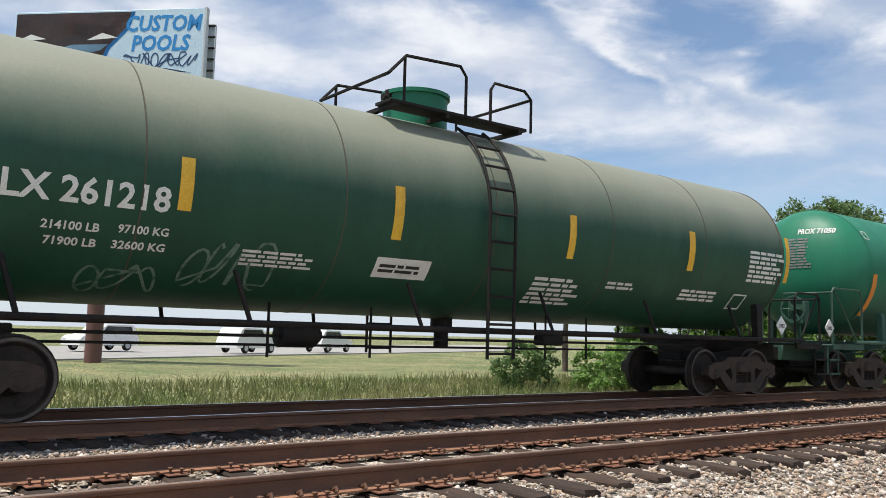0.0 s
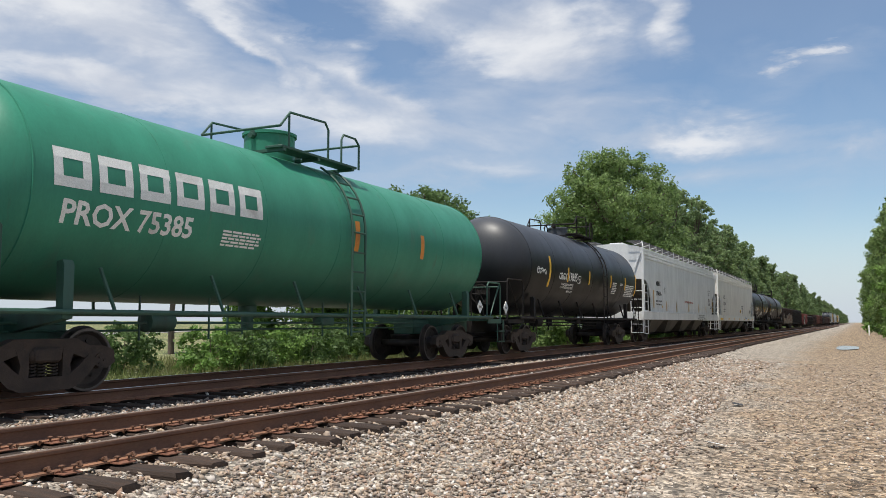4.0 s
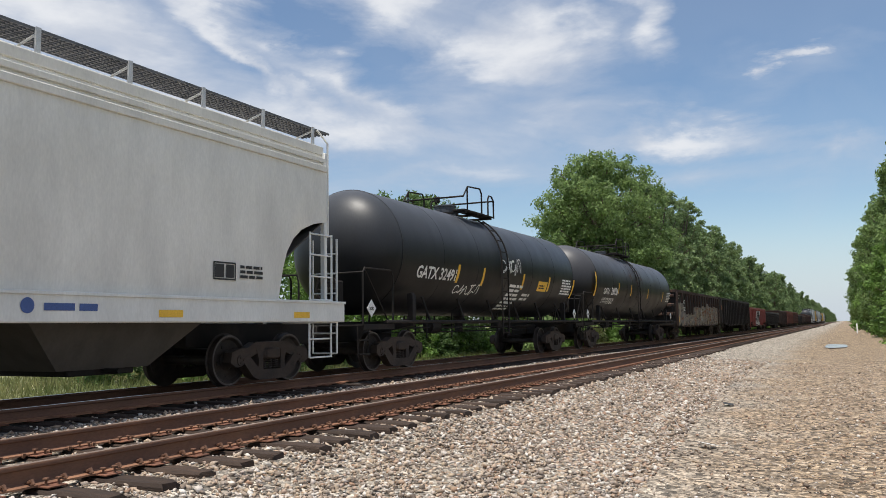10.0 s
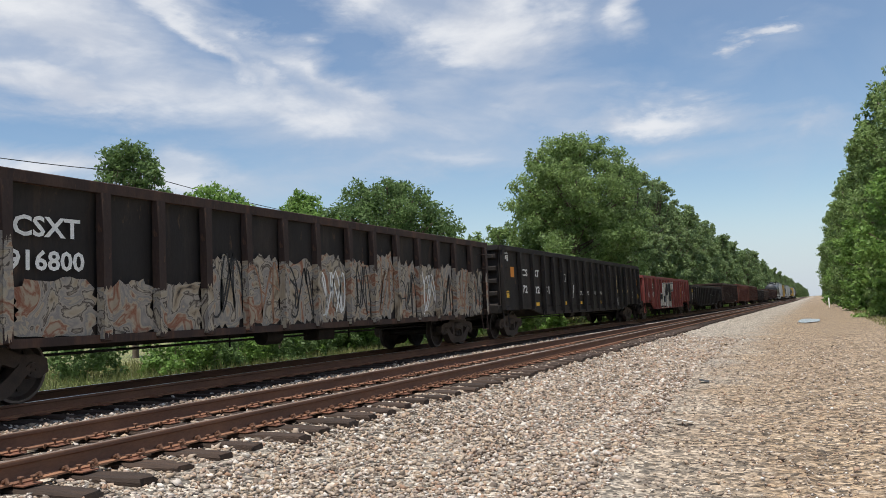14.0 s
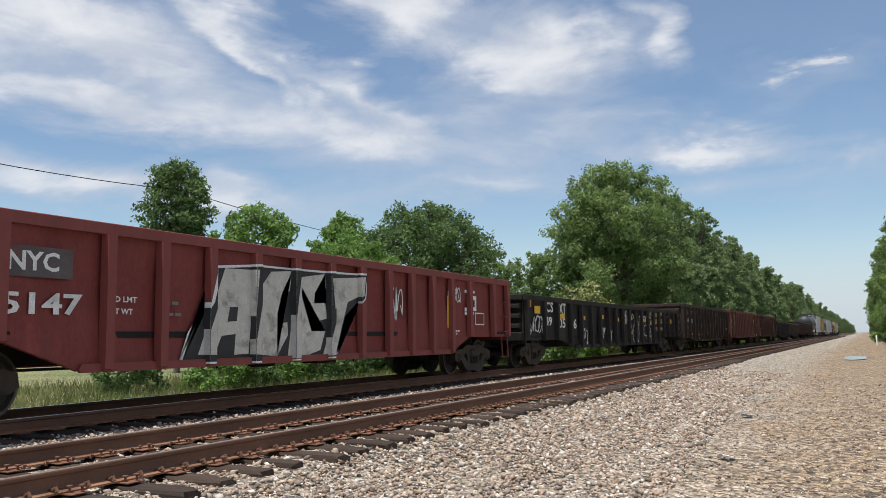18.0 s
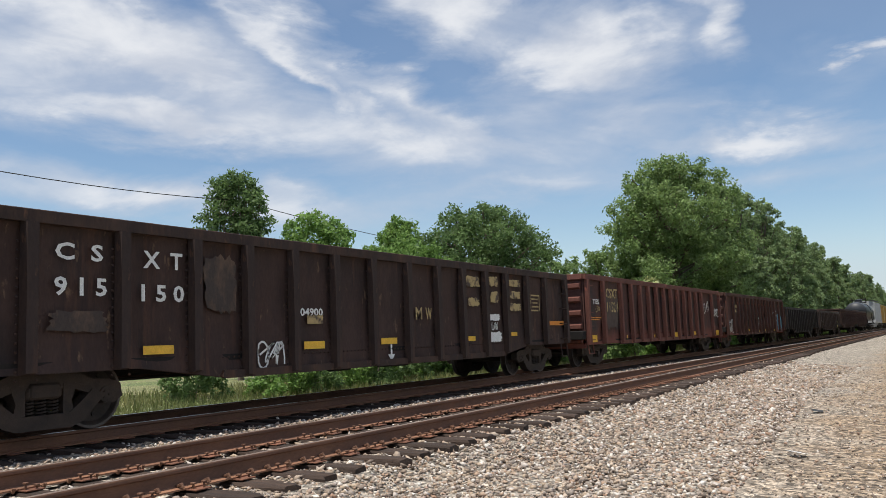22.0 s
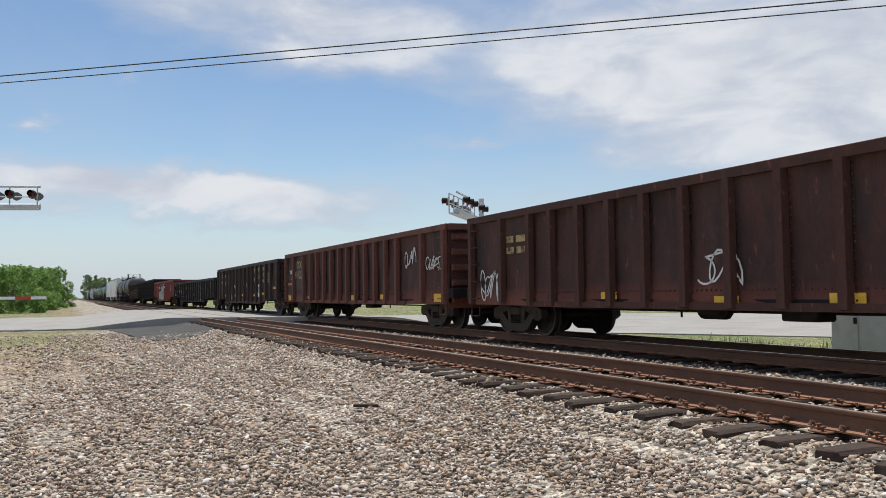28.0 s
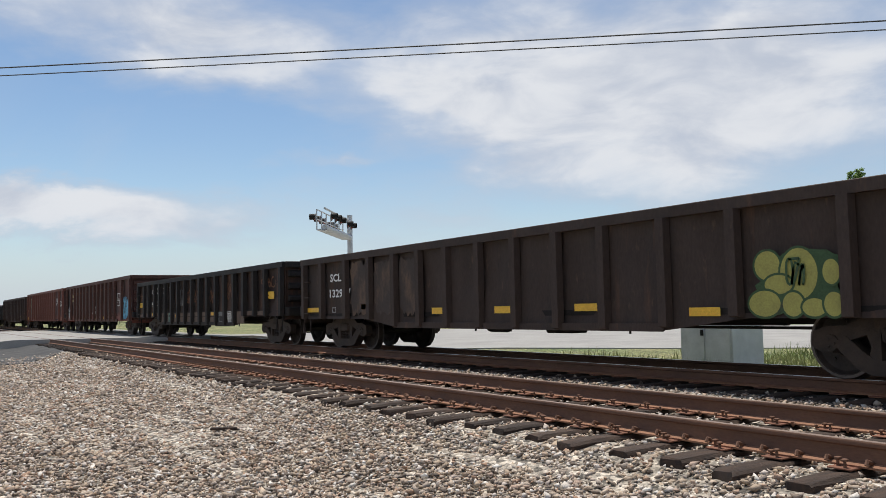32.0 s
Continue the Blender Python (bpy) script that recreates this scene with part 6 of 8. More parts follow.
bays = [-9.3, -7.51, -5.89, -4.79, -3.69, -2.59, -1.46, -0.31, 0.99, 2.08, 3.26, 4.46, 5.64, 6.81, 8.0, 9.1]
for k, (x0, x1) in enumerate(zip(bays, bays[1:])):
    high = 2.4 if k == 0 else 1.7 if x0 < -4.0 else rng.uniform(2.2, 2.55)
    mark(c, "R", x0 + 0.06, 0.8, x1 - x0 - 0.12, high - 0.8, FADED_PIECE, 0.001)
    if k == 0:
        mark(c, "R", x0 + 0.5, 0.9, 1.0, 1.4, PALE_B, 0.003)
    mark(c, "R", x1 - 0.085, 0.82, 0.17, (high - 0.85) * rng.uniform(0.85, 1), FADED_PIECE, 0.113)
    if k < 14:
        rib_flank(c, x1, -1, 0.82, high - 0.15, FADED_PIECE)
    if x0 > -4.0:
        mark(c, "Q", x0 + 0.12, 0.95, x1 - x0 - 0.24, (high - 0.95) * rng.uniform(0.75, 1), (BLACK_MARK, PALE_C, BLACK_MARK, W)[k % 4], 0.006)
mark(c, "R", -9.1, 1.0, 0.7, 0.5, Y, 0.005)
mark(c, "TINSIDE HEIGHT", -9.05, 2.68, 0.9, 0.08, W)
mark(c, "T5-6", -8.7, 2.52, 0.25, 0.08, W)
c = couple(gondola("gondola_car", 23.6, 3.08, 0.74, 0.95, 20, GON_BLACK, GON_BLACK, "tall black gondola with yellow reflectors", belly=(7.0, 8.4), inset=0.4, rib_xs=[-11.3, -9.57, -8.19, -6.82, -5.6, -4.4, -3.21, -2.04, -0.82, 0.39, 1.58, 2.76, 3.97, 5.19, 6.46, 7.67, 8.98, 10.2, 11.3], rivets=True, reach=(-11.75, 12.15)), 197.3, 221.1)
mark(c, "TCS", -9.29, 2.11, 0.64, 0.25, W)
mark(c, "TXT", -7.99, 2.11, 0.67, 0.25, W)
mark(c, "T72", -9.26, 1.51, 0.56, 0.28, W)
mark(c, "T02", -7.93, 1.5, 0.64, 0.27, W)
mark(c, "T51", -6.66, 1.5, 0.59, 0.28, W)
mark(c, "P", -11.21, 1.36, 0.55, 0.23, Y)
mark(c, "P", -10.44, 2.05, 0.36, 0.34, OR)
mark(c, "P", -7.97, 1.05, 0.57, 0.13, Y)
mark(c, "P", -4.4, 1.06, 0.68, 0.13, Y)
mark(c, "P", -1.97, 1.06, 0.71, 0.12, Y)
mark(c, "P", 1.53, 1.04, 0.68, 0.14, Y)
for words, x, w in (("FOR", -1.8, 0.62), ("PIPE", -0.7, 0.66), ("LOAD", 0.5, 0.76), ("ING", 1.78, 0.57)):
    mark(c, "T" + words, x, 1.46, w, 0.16, WORN_WHITE)
mark(c, "O", -4.1, 2, 0.36, 0.3, W)
mark(c, "Q", -11.01, 2.59, 0.35, 0.33, W)
mark(c, "Q", -3.19, 1.26, 0.69, 0.72, W)
mark(c, "L1", 5.29, 1.83, 0.71, 0.65, TAN)
mark(c, "P", 5.27, 1.57, 0.74, 0.16, TAN)
mark(c, "L1", 6.56, 1.81, 0.48, 0.65, TAN)
mark(c, "P", 6.41, 1.59, 0.74, 0.14, TAN)
mark(c, "L1", 7.63, 1.85, 0.8, 0.61, TAN)
mark(c, "P", 7.62, 1.59, 0.83, 0.14, TAN)
mark(c, "O", 9.18, 1.3, 0.55, 0.33, W)
mark(c, "P", 11.06, 1.27, 0.5, 0.23, Y)
mark(c, "P", 10.5, 2.01, 0.41, 0.33, OR)
mark(c, "P", 6.47, 1.05, 0.57, 0.13, Y)
mark(c, "Q", 5.22, 0.81, 0.76, 0.58, W)
c = couple(gondola("gondola_car", 20.0, 2.62, 0.60, 0.99, 19, GON_RED, RIB_RED, "red oxide gondola with white scrawl", belly=(5.6, 6.7), inset=0.65, end_ribs=4, rib_xs=[-9.25, -8.2, -6.83, -5.2, -4.2, -3.17, -2.05, -0.93, 0.2, 1.32, 2.44, 3.46, 4.51, 5.56, 6.64, 8.2, 9.25], reach=(-9.55, 9.95)), 221.1, 241.3)
mark(c, "T58", -7.98, 1.33, 0.66, 0.28, W)
mark(c, "T5147", -6.78, 1.34, 1.19, 0.28, W)
mark(c, "P", -6.76, 1.81, 1.0, 0.39, GREY_FILM)
mark(c, "TNYC", -6.71, 1.89, 0.74, 0.25, W, 0.003)
mark(c, "P", -8.25, 1.12, 0.31, 1.07, Y)
mark(c, "TLD LMT", -5.11, 1.54, 0.46, 0.08, W)
mark(c, "TLT WT", -5.1, 1.37, 0.38, 0.08, W)
mark(c, "B1", -4.14, 1.53, 0.4, 0.08, GR)
mark(c, "B1", -4.1, 1.36, 0.4, 0.08, GR)
RIBS_RED = (-4.2, -3.17, -2.05, -0.93, 0.2, 1.32)
sprayed(c, [(-3.82, 0.64), (-3.63, 1.11), (-3.23, 1.59), (-3.06, 2.19), (-2.0, 2.28), (-1.04, 2.28), (0.12, 2.3), (1.45, 2.33), (1.37, 1.79), (0.79, 1.44), (0.45, 0.62), (-2.28, 0.6)], W, 0.0, RIBS_RED)
sprayed(c, [(-3.74, 0.67), (-3.56, 1.1), (-3.16, 1.59), (-2.99, 2.15), (-2.0, 2.24), (-1.04, 2.24), (0.12, 2.26), (1.41, 2.29), (1.33, 1.81), (0.75, 1.44), (0.41, 0.65), (-2.28, 0.63)], K, 0.003, RIBS_RED)
for letter in ([(-3.4, 0.77), (-2.81, 2.16), (-2.06, 2.18), (-2.2, 0.76), (-2.56, 0.75), (-2.53, 1.09), (-2.87, 1.06), (-3.03, 0.76)],
               [(-2.17, 0.75), (-1.91, 1.88), (-1.62, 2.18), (-1.01, 2.23), (-1.08, 1.86), (-1.3, 1.82), (-1.43, 1.45), (-1.36, 1.27), (-1.14, 1.3), (-1.12, 1.07), (-1.43, 0.7)],
               [(-1.13, 0.65), (-0.87, 2.12), (0.04, 2.24), (0.08, 1.97), (-0.3, 1.86), (-0.32, 1.66), (0.05, 1.68), (0.11, 1.38), (-0.38, 1.3), (-0.4, 1.14), (0.05, 1.14), (-0.11, 0.78), (-0.7, 0.66)],
               [(0.15, 2.16), (1.36, 2.25), (1.3, 1.86), (0.84, 1.72), (0.4, 0.68), (-0.03, 0.67), (0.45, 1.66), (0.24, 1.57)]):
    sprayed(c, letter, SPRAY_WHITE, 0.006, RIBS_RED)
sprayed(c, [(-2.68, 1.53), (-2.48, 1.54), (-2.51, 1.3), (-2.74, 1.29)], K, 0.009, RIBS_RED)
mark(c, "Q", 2.49, 1.35, 0.61, 0.78, W)
mark(c, "L1", 6.71, 1.68, 0.54, 0.4, W)
mark(c, "P", 6.41, 1.66, 0.29, 0.1, W)
mark(c, "P", 6.41, 1.57, 0.57, 0.08, W)
mark(c, "B1", 6.42, 2.15, 0.76, 0.12, W)
mark(c, "O", 7.07, 1.31, 0.59, 0.33, W)
mark(c, "P", 5.38, 1.22, 0.14, 0.81, Y)
mark(c, "P", 8.11, 1.21, 0.19, 0.77, Y)
mark(c, "T647", 8.17, 1.17, 0.37, 0.13, W)
mark(c, "Q", 5.44, 1.82, 0.71, 0.45, W)
mark(c, "B2", 5.46, 1.06, 0.67, 0.14, W, 0.004)
c = couple(gondola("gondola_car", 24.6, 2.28, 0.57, 0.86, 21, GON_BLACK, GON_BLACK, "low black gondola with white lettering and scrawl", belly=(6.7, 8.2), inset=0.55, end_ribs=4, rib_xs=[-11.6, -10.03, -8.73, -7.33, -6.05, -4.8, -3.6, -2.4, -1.25, -0.1, 1.0, 2.15, 3.28, 4.5, 5.67, 6.89, 8.07, 9.3, 10.5, 11.6], rivets=True, reach=(-12.2, 12.2)), 241.3, 266)
mark(c, "TCS", -9.76, 1.77, 0.72, 0.35, W)
mark(c, "TXT", -8.45, 1.74, 0.74, 0.37, W)
mark(c, "T49", -9.84, 1.33, 0.66, 0.3, W)
mark(c, "T05", -8.49, 1.26, 0.71, 0.34, W)
mark(c, "T56", -7.24, 1.24, 0.73, 0.35, W)
mark(c, "P", -10.84, 1.71, 0.54, 0.24, Y)
mark(c, "P", -11.53, 1.9, 0.42, 0.33, OR)
mark(c, "P", -8.33, 1.58, 0.5, 0.17, Y)
mark(c, "P", -6.03, 1.58, 0.61, 0.14, Y)
mark(c, "P", -3.55, 1.64, 0.63, 0.16, Y)
mark(c, "P", -1.21, 1.57, 0.61, 0.15, Y)
mark(c, "Q", -11.6, 0.99, 1.45, 0.7, W)
mark(c, "A", -5.35, 0.63, 0.24, 0.3, W)
mark(c, "A", -4.88, 0.63, 0.18, 0.26, W)
mark(c, "Q", -5.97, 0.88, 0.78, 0.43, W)
mark(c, "Q", -3.66, 0.79, 0.95, 0.53, W)
mark(c, "Q", -2.45, 0.78, 0.81, 0.46, W)
mark(c, "Q", -0.07, 1.43, 0.86, 0.63, W)
sprayed_loops(c, [(1.75, 1.55, 0.28, 0.36, -30, 300), (2.05, 1.05, 0.3, 0.4, 60, 330), (2.35, 1.7, 0.25, 0.3, -20, 200), (2.6, 1.15, 0.28, 0.5, -120, 120), (3.1, 1.5, 0.16, 0.36, 20, 200)], W)
sprayed_loops(c, [(3.5, 1.56, 0.3, 0.3, -60, 250), (3.35, 1.05, 0.42, 0.42, -60, 70), (3.1, 0.95, 0.22, 0.36, -80, 60), (4.0, 1.6, 0.26, 0.26, -20, 140), (4.42, 1.5, 0.26, 0.36, -10, 150), (4.2, 1.2, 0.36, 0.26, 60, 300), (4.3, 1.05, 0.34, 0.5, -70, 60), (4.5, 0.85, 0.14, 0.22, 150, 330)], W)
sprayed_loops(c, [(5.15, 1.65, 0.24, 0.2, -60, 260), (5.0, 0.95, 0.32, 0.42, -60, 80), (4.75, 0.95, 0.1, 0.32, -60, 70)], W)
for x in (4.95, 5.05, 5.15):
    mark(c, "P", x, 0.93, 0.03, 0.18, W)
mark(c, "P", 4.9, 1.12, 0.34, 0.03, W)
mark(c, "P", 4.9, 0.89, 0.34, 0.03, W)
for x, z, w, h in ((5.12, 1.9, 0.62, 0.25), (5.2, 1.45, 0.45, 0.25), (6.32, 1.85, 0.44, 0.24), (6.3, 1.5, 0.42, 0.28), (6.35, 1.18, 0.4, 0.22), (7.5, 1.95, 0.52, 0.2), (7.55, 1.55, 0.5, 0.25), (7.48, 1.2, 0.62, 0.18)):
    mark(c, "R", x, z, w, h, TAN)
mark(c, "O", 9.1, 1.55, 0.5, 0.42, W)
mark(c, "P", 1.12, 1.02, 0.54, 0.13, Y)
mark(c, "P", 1.16, 1.67, 0.57, 0.13, Y)
mark(c, "P", 3.72, 1.6, 0.52, 0.15, Y)
mark(c, "P", 9.71, 1.58, 0.59, 0.22, Y)
c = couple(gondola("gondola_car", 19.2, 2.76, 0.58, 0.78, 17, GON_BROWN, GON_BLACK2, "dark brown gondola with worn yellow lettering", belly=(4.7, 6.2), inset=0.75, rib_xs=[-8.75, -7.85, -6.52, -5.26, -4.18, -3.1, -1.98, -0.83, 0.41, 1.59, 2.68, 3.8, 4.9, 6.12, 7.3, 8.75], rivets=True, reach=(-9.55, 9.6)), 266, 285.4)
mark(c, "TC  S", -7.49, 2.18, 0.69, 0.22, W)
mark(c, "TX  T", -6.16, 2.14, 0.69, 0.24, W)
mark(c, "T9 1 5", -7.5, 1.73, 0.76, 0.24, W)
mark(c, "T1 5 0", -6.19, 1.68, 0.75, 0.24, W)
mark(c, "P", -6.16, 0.96, 0.53, 0.12, Y)
mark(c, "P", -2.82, 0.94, 0.56, 0.13, Y)
mark(c, "P", -0.53, 0.97, 0.55, 0.12, Y)
mark(c, "R", -7.6, 1.26, 0.9, 0.3, TAN2)
mark(c, "R", -5.1, 1.49, 0.75, 0.95, TAN2)
mark(c, "Q", -3.93, 0.65, 0.61, 0.46, W)
mark(c, "A", -0.31, 0.63, 0.24, 0.33, W)
mark(c, "TM", 0.74, 1.45, 0.25, 0.25, TAN)
mark(c, "TW", 1.13, 1.45, 0.25, 0.25, TAN)
mark(c, "T04900", -2.9, 1.5, 0.6, 0.14, W)
mark(c, "B1", -2.72, 1.37, 0.51, 0.26, TAN)
for x, z, w, h in ((2.9, 2.2, 0.72, 0.28), (2.95, 1.75, 0.62, 0.22), (4.08, 2.25, 0.52, 0.26), (4.12, 1.85, 0.46, 0.3), (5.14, 2.28, 0.72, 0.2), (5.18, 1.98, 0.66, 0.2), (5.14, 1.66, 0.72, 0.22)):
    mark(c, "R", x, z, w, h, TAN)
mark(c, "R", 3.95, 1.42, 0.68, 0.17, W)
mark(c, "R", 3.93, 0.9, 0.74, 0.27, W)
mark(c, "Q", 4.15, 1.2, 0.28, 0.2, W)
mark(c, "O", 6.42, 1.68, 0.6, 0.44, TAN)
for k in range(3):
    mark(c, "P", 6.5, 1.78 + 0.1 * k, 0.44, 0.04, TAN)
mark(c, "P", 7.64, 1.3, 1.02, 0.12, OR)
mark(c, "P", 5.02, 1.04, 0.52, 0.1, Y)
mark(c, "P", 2.77, 0.96, 0.52, 0.11, Y)
c = couple(gondola("gondola_car", 19.4, 2.87, 0.68, 0.69, 17, GON_MAROON, RIB_MAROON, "maroon rusty gondola with riveted ribs", inset=0.62, rib_xs=[-8.95, -7.55, -5.82, *np.linspace(-4.67, 5.4, 11), 7.4, 8.95], rivets=True, reach=(-9.6, 9.65)), 285.4, 305)
mark(c, "R", -7.3, 1.09, 1.32, 1.38, GB)
mark(c, "TCSXT", -7.17, 2.17, 1.12, 0.32, TAN, 0.006)
mark(c, "T911524", -7.43, 1.7, 1.42, 0.35, TAN, 0.006)
mark(c, "TTIES", -8.43, 1.95, 0.56, 0.16, W, 0.006)
mark(c, "Q", -8.18, 1.71, 0.35, 0.22, TAN, 0.006)
mark(c, "P", -8.7, 0.76, 0.53, 0.22, Y)
mark(c, "P", -5.28, 0.83, 0.12, 0.11, Y)
mark(c, "P", -2.07, 0.81, 0.13, 0.1, Y)
mark(c, "P", 0.69, 0.77, 0.62, 0.19, Y)
mark(c, "P", 3.76, 0.82, 0.58, 0.16, Y)
mark(c, "P", 8.14, 0.75, 0.59, 0.23, Y)
mark(c, "Q", 5.94, 1.72, 0.93, 0.68, W, 0.006)
mark(c, "Q", 7.59, 1.62, 1.19, 0.41, W, 0.006)
mark(c, "B2", -8.71, 1.45, 1.11, 0.12, OR, 0.006)
c = couple(gondola("gondola_car", 19.1, 2.87, 0.69, 0.70, 17, GON_MAROON, RIB_BROWN, "maroon gondola with blue scrawl at one end", inset=0.62, rib_xs=[-8.8, -7.2, -5.9, *np.linspace(-5.0, 5.42, 11), 7.12, 8.8], rivets=True, reach=(-9.5, 9.3)), 305, 324.3)
mark(c, "R", 6.56, 0.72, 1.49, 1.19, BL)
mark(c, "O", 5.92, 1.78, 0.51, 0.31, W)
mark(c, "O", 5.88, 1.45, 0.5, 0.29, W)
mark(c, "TLOG", 4.96, 1.89, 0.36, 0.14, W)
mark(c, "P", 4.92, 0.78, 0.5, 0.12, Y)
mark(c, "P", 2, 0.79, 0.57, 0.14, Y)
mark(c, "P", -0.2, 0.75, 0.54, 0.14, Y)
mark(c, "P", -3.28, 0.84, 0.51, 0.14, Y)
mark(c, "Q", -0.56, 1.02, 0.98, 0.63, W)
mark(c, "Q", -8.39, 0.76, 1.12, 0.8, W)
mark(c, "B2", -7.03, 1.88, 1.28, 0.51, TAN)
for k, (x, z, w, h) in enumerate([(6.62, 0.8, 0.5, 1.05), (7.0, 0.85, 0.5, 1.0), (7.45, 0.8, 0.55, 1.1), (7.75, 0.9, 0.5, 0.9)]):
    mark(c, "R", x, z, w, h, BL2, 0.004 + 0.001 * k)
mark(c, "Q", 6.7, 0.85, 1.25, 1.0, BLACK_MARK, 0.01)
c = couple(gondola("gondola_car", 18.4, 2.42, 0.58, 0.86, 20, GON_BLACK2, GON_BLACK, "low black gondola with brown rust marks", belly=(4.4, 5.4), inset=0.6, end_ribs=4, rib_xs=[-8.5, -7.37, -6.53, -5.57, -4.78, -3.88, -2.93, -2.05, -1.09, -0.16, 0.77, 1.7, 2.63, 3.56, 4.49, 5.42, 6.35, 7.28, 8.5], rivets=True, reach=(-9.4, 9.2)), 324.3, 343)
mark(c, "TCS", -6.2, 1.84, 0.41, 0.23, W)
mark(c, "TXT", -5.35, 1.86, 0.39, 0.23, W)
mark(c, "T48", -6.22, 1.32, 0.37, 0.25, W)
mark(c, "T26", -5.32, 1.34, 0.4, 0.21, W)
mark(c, "T79", -4.35, 1.35, 0.35, 0.21, W)
mark(c, "P", -8.46, 1.3, 0.53, 0.21, Y)
mark(c, "P", -6.18, 0.93, 0.51, 0.12, Y)
mark(c, "P", -2.59, 0.85, 0.51, 0.11, Y)
bays = [-8.5, -7.37, -6.53, -5.57, -4.78, -3.88, -2.93, -2.05, -1.09, -0.16, 0.77, 1.7, 2.63, 3.56, 4.49, 5.42, 6.35, 7.28]
LOWER = surface("worn_lower_panel", (0.16, 0.11, 0.08), (0.10, 0.072, 0.058), 0.8, 0, 4, 40, 0.1, dirt=(0.17, 0.085, 0.05), dirt_scale=3)
for k, (x0, x1) in enumerate(zip(bays, bays[1:])):
    low = 0.9 if abs(x0) > 5.2 else 0.64
    mark(c, "P", x0 + 0.11, low, x1 - x0 - 0.22, 1.03 - low, LOWER if k != 12 else GR, -0.0015)
    part("panel_joint", Geo().box(x0 + 0.1, x1 - 0.1, -1.472, -1.452, 1.035, 1.055), GON_BLACK, c)
mark(c, "P", -3.6, 0.66, 0.55, 0.39, TEAL)
mark(c, "Q", -3.55, 0.72, 0.45, 0.27, BLACK_MARK, 0.004)
mark(c, "TX", -4.41, 1.84, 0.22, 0.23, WORN_WHITE)
mark(c, "TT", -3.51, 1.88, 0.2, 0.2, GR)
for x, z, w, h, m in ((-1.91, 1.15, 0.7, 0.85, GR), (-0.95, 1.32, 0.62, 0.56, RB), (-0.05, 1.37, 0.56, 0.54, RB), (1.82, 1.34, 0.62, 0.56, RB), (3.69, 1.42, 0.54, 0.57, RB), (-8.3, 1.52, 0.7, 0.4, RB)):
    mark(c, "Q", x, z, w, h, m, 0.002)
mark(c, "P", 2.86, 0.71, 0.47, 0.15, GON_DARK_PATCH, 0.003)
mark(c, "P", 1.95, 0.91, 0.52, 0.11, Y, 0.003)
mark(c, "O", 3.75, 0.68, 0.26, 0.31, W, 0.003)
mark(c, "O", 4.0, 0.68, 0.26, 0.31, W, 0.003)
mark(c, "B3", 3.8, 0.73, 0.4, 0.2, W, 0.003)
mark(c, "P", 7.28, 1.37, 0.57, 0.22, Y)
mark(c, "B4", 3.64, 0.78, 0.56, 0.3, W)
mark(c, "Q", 6.85, 1.68, 1.1, 0.34, RB)
c = couple(gondola("gondola_car", 18.95, 2.37, 0.60, 0.77, 19, GON_DARKBROWN, GON_DARKBROWN, "dark brown low gondola with yellow scrawl", belly=(3.9, 5.3), inset=0.6, end_ribs=4, rib_xs=[-8.70, -7.59, -6.21, -4.98, -3.81, -2.76, -1.70, -0.59, 0.52, 1.65, 2.75, 3.98, 5.19, 6.77, 7.70, 8.70], reach=(-9.33, 9.33)), 343, 362)
mark(c, "TSCL", -7.18, 1.71, 0.64, 0.2, W)
mark(c, "T132957", -7.21, 1.31, 1.18, 0.21, W)
mark(c, "P", -8.63, 0.95, 1.02, 0.12, Y)
mark(c, "P", -5.48, 1, 0.51, 0.12, Y)
mark(c, "O", -7.07, 0.94, 0.2, 0.12, W)
mark(c, "P", -2.34, 0.87, 0.53, 0.13, Y)
mark(c, "P", -0.17, 0.87, 0.54, 0.13, Y)
mark(c, "P", 2.02, 0.89, 0.53, 0.12, Y)
mark(c, "P", 4.38, 0.8, 0.53, 0.12, Y)
mark(c, "R", 5.46, 0.76, 1.23, 0.86, GY)
mark(c, "A", 0.30, 0.62, 0.25, 0.21, W)
for x, w in ((-6.1, 1.05), (-4.88, 1.0), (-3.7, 0.85)):
    mark(c, "R", x, 0.82, w, 1.35, TAN2)
for k, (x, z, w, h) in enumerate(((5.48, 1.25, 0.37, 0.37), (5.85, 1.0, 0.51, 0.63), (5.62, 1.07, 0.40, 0.24), (5.38, 0.79, 0.46, 0.33), (5.87, 0.79, 0.29, 0.30), (6.14, 0.79, 0.32, 0.22), (6.43, 0.79, 0.25, 0.29), (6.43, 1.17, 0.22, 0.30))):
    mark(c, "E", x - 0.03, z - 0.03, w + 0.06, h + 0.06, GY, 0.003 + 0.002 * k)
    mark(c, "E", x, z, w, h, GY2, 0.004 + 0.002 * k)
mark(c, "Q", 5.95, 1.15, 0.25, 0.35, GY, 0.025)
u = 362.0
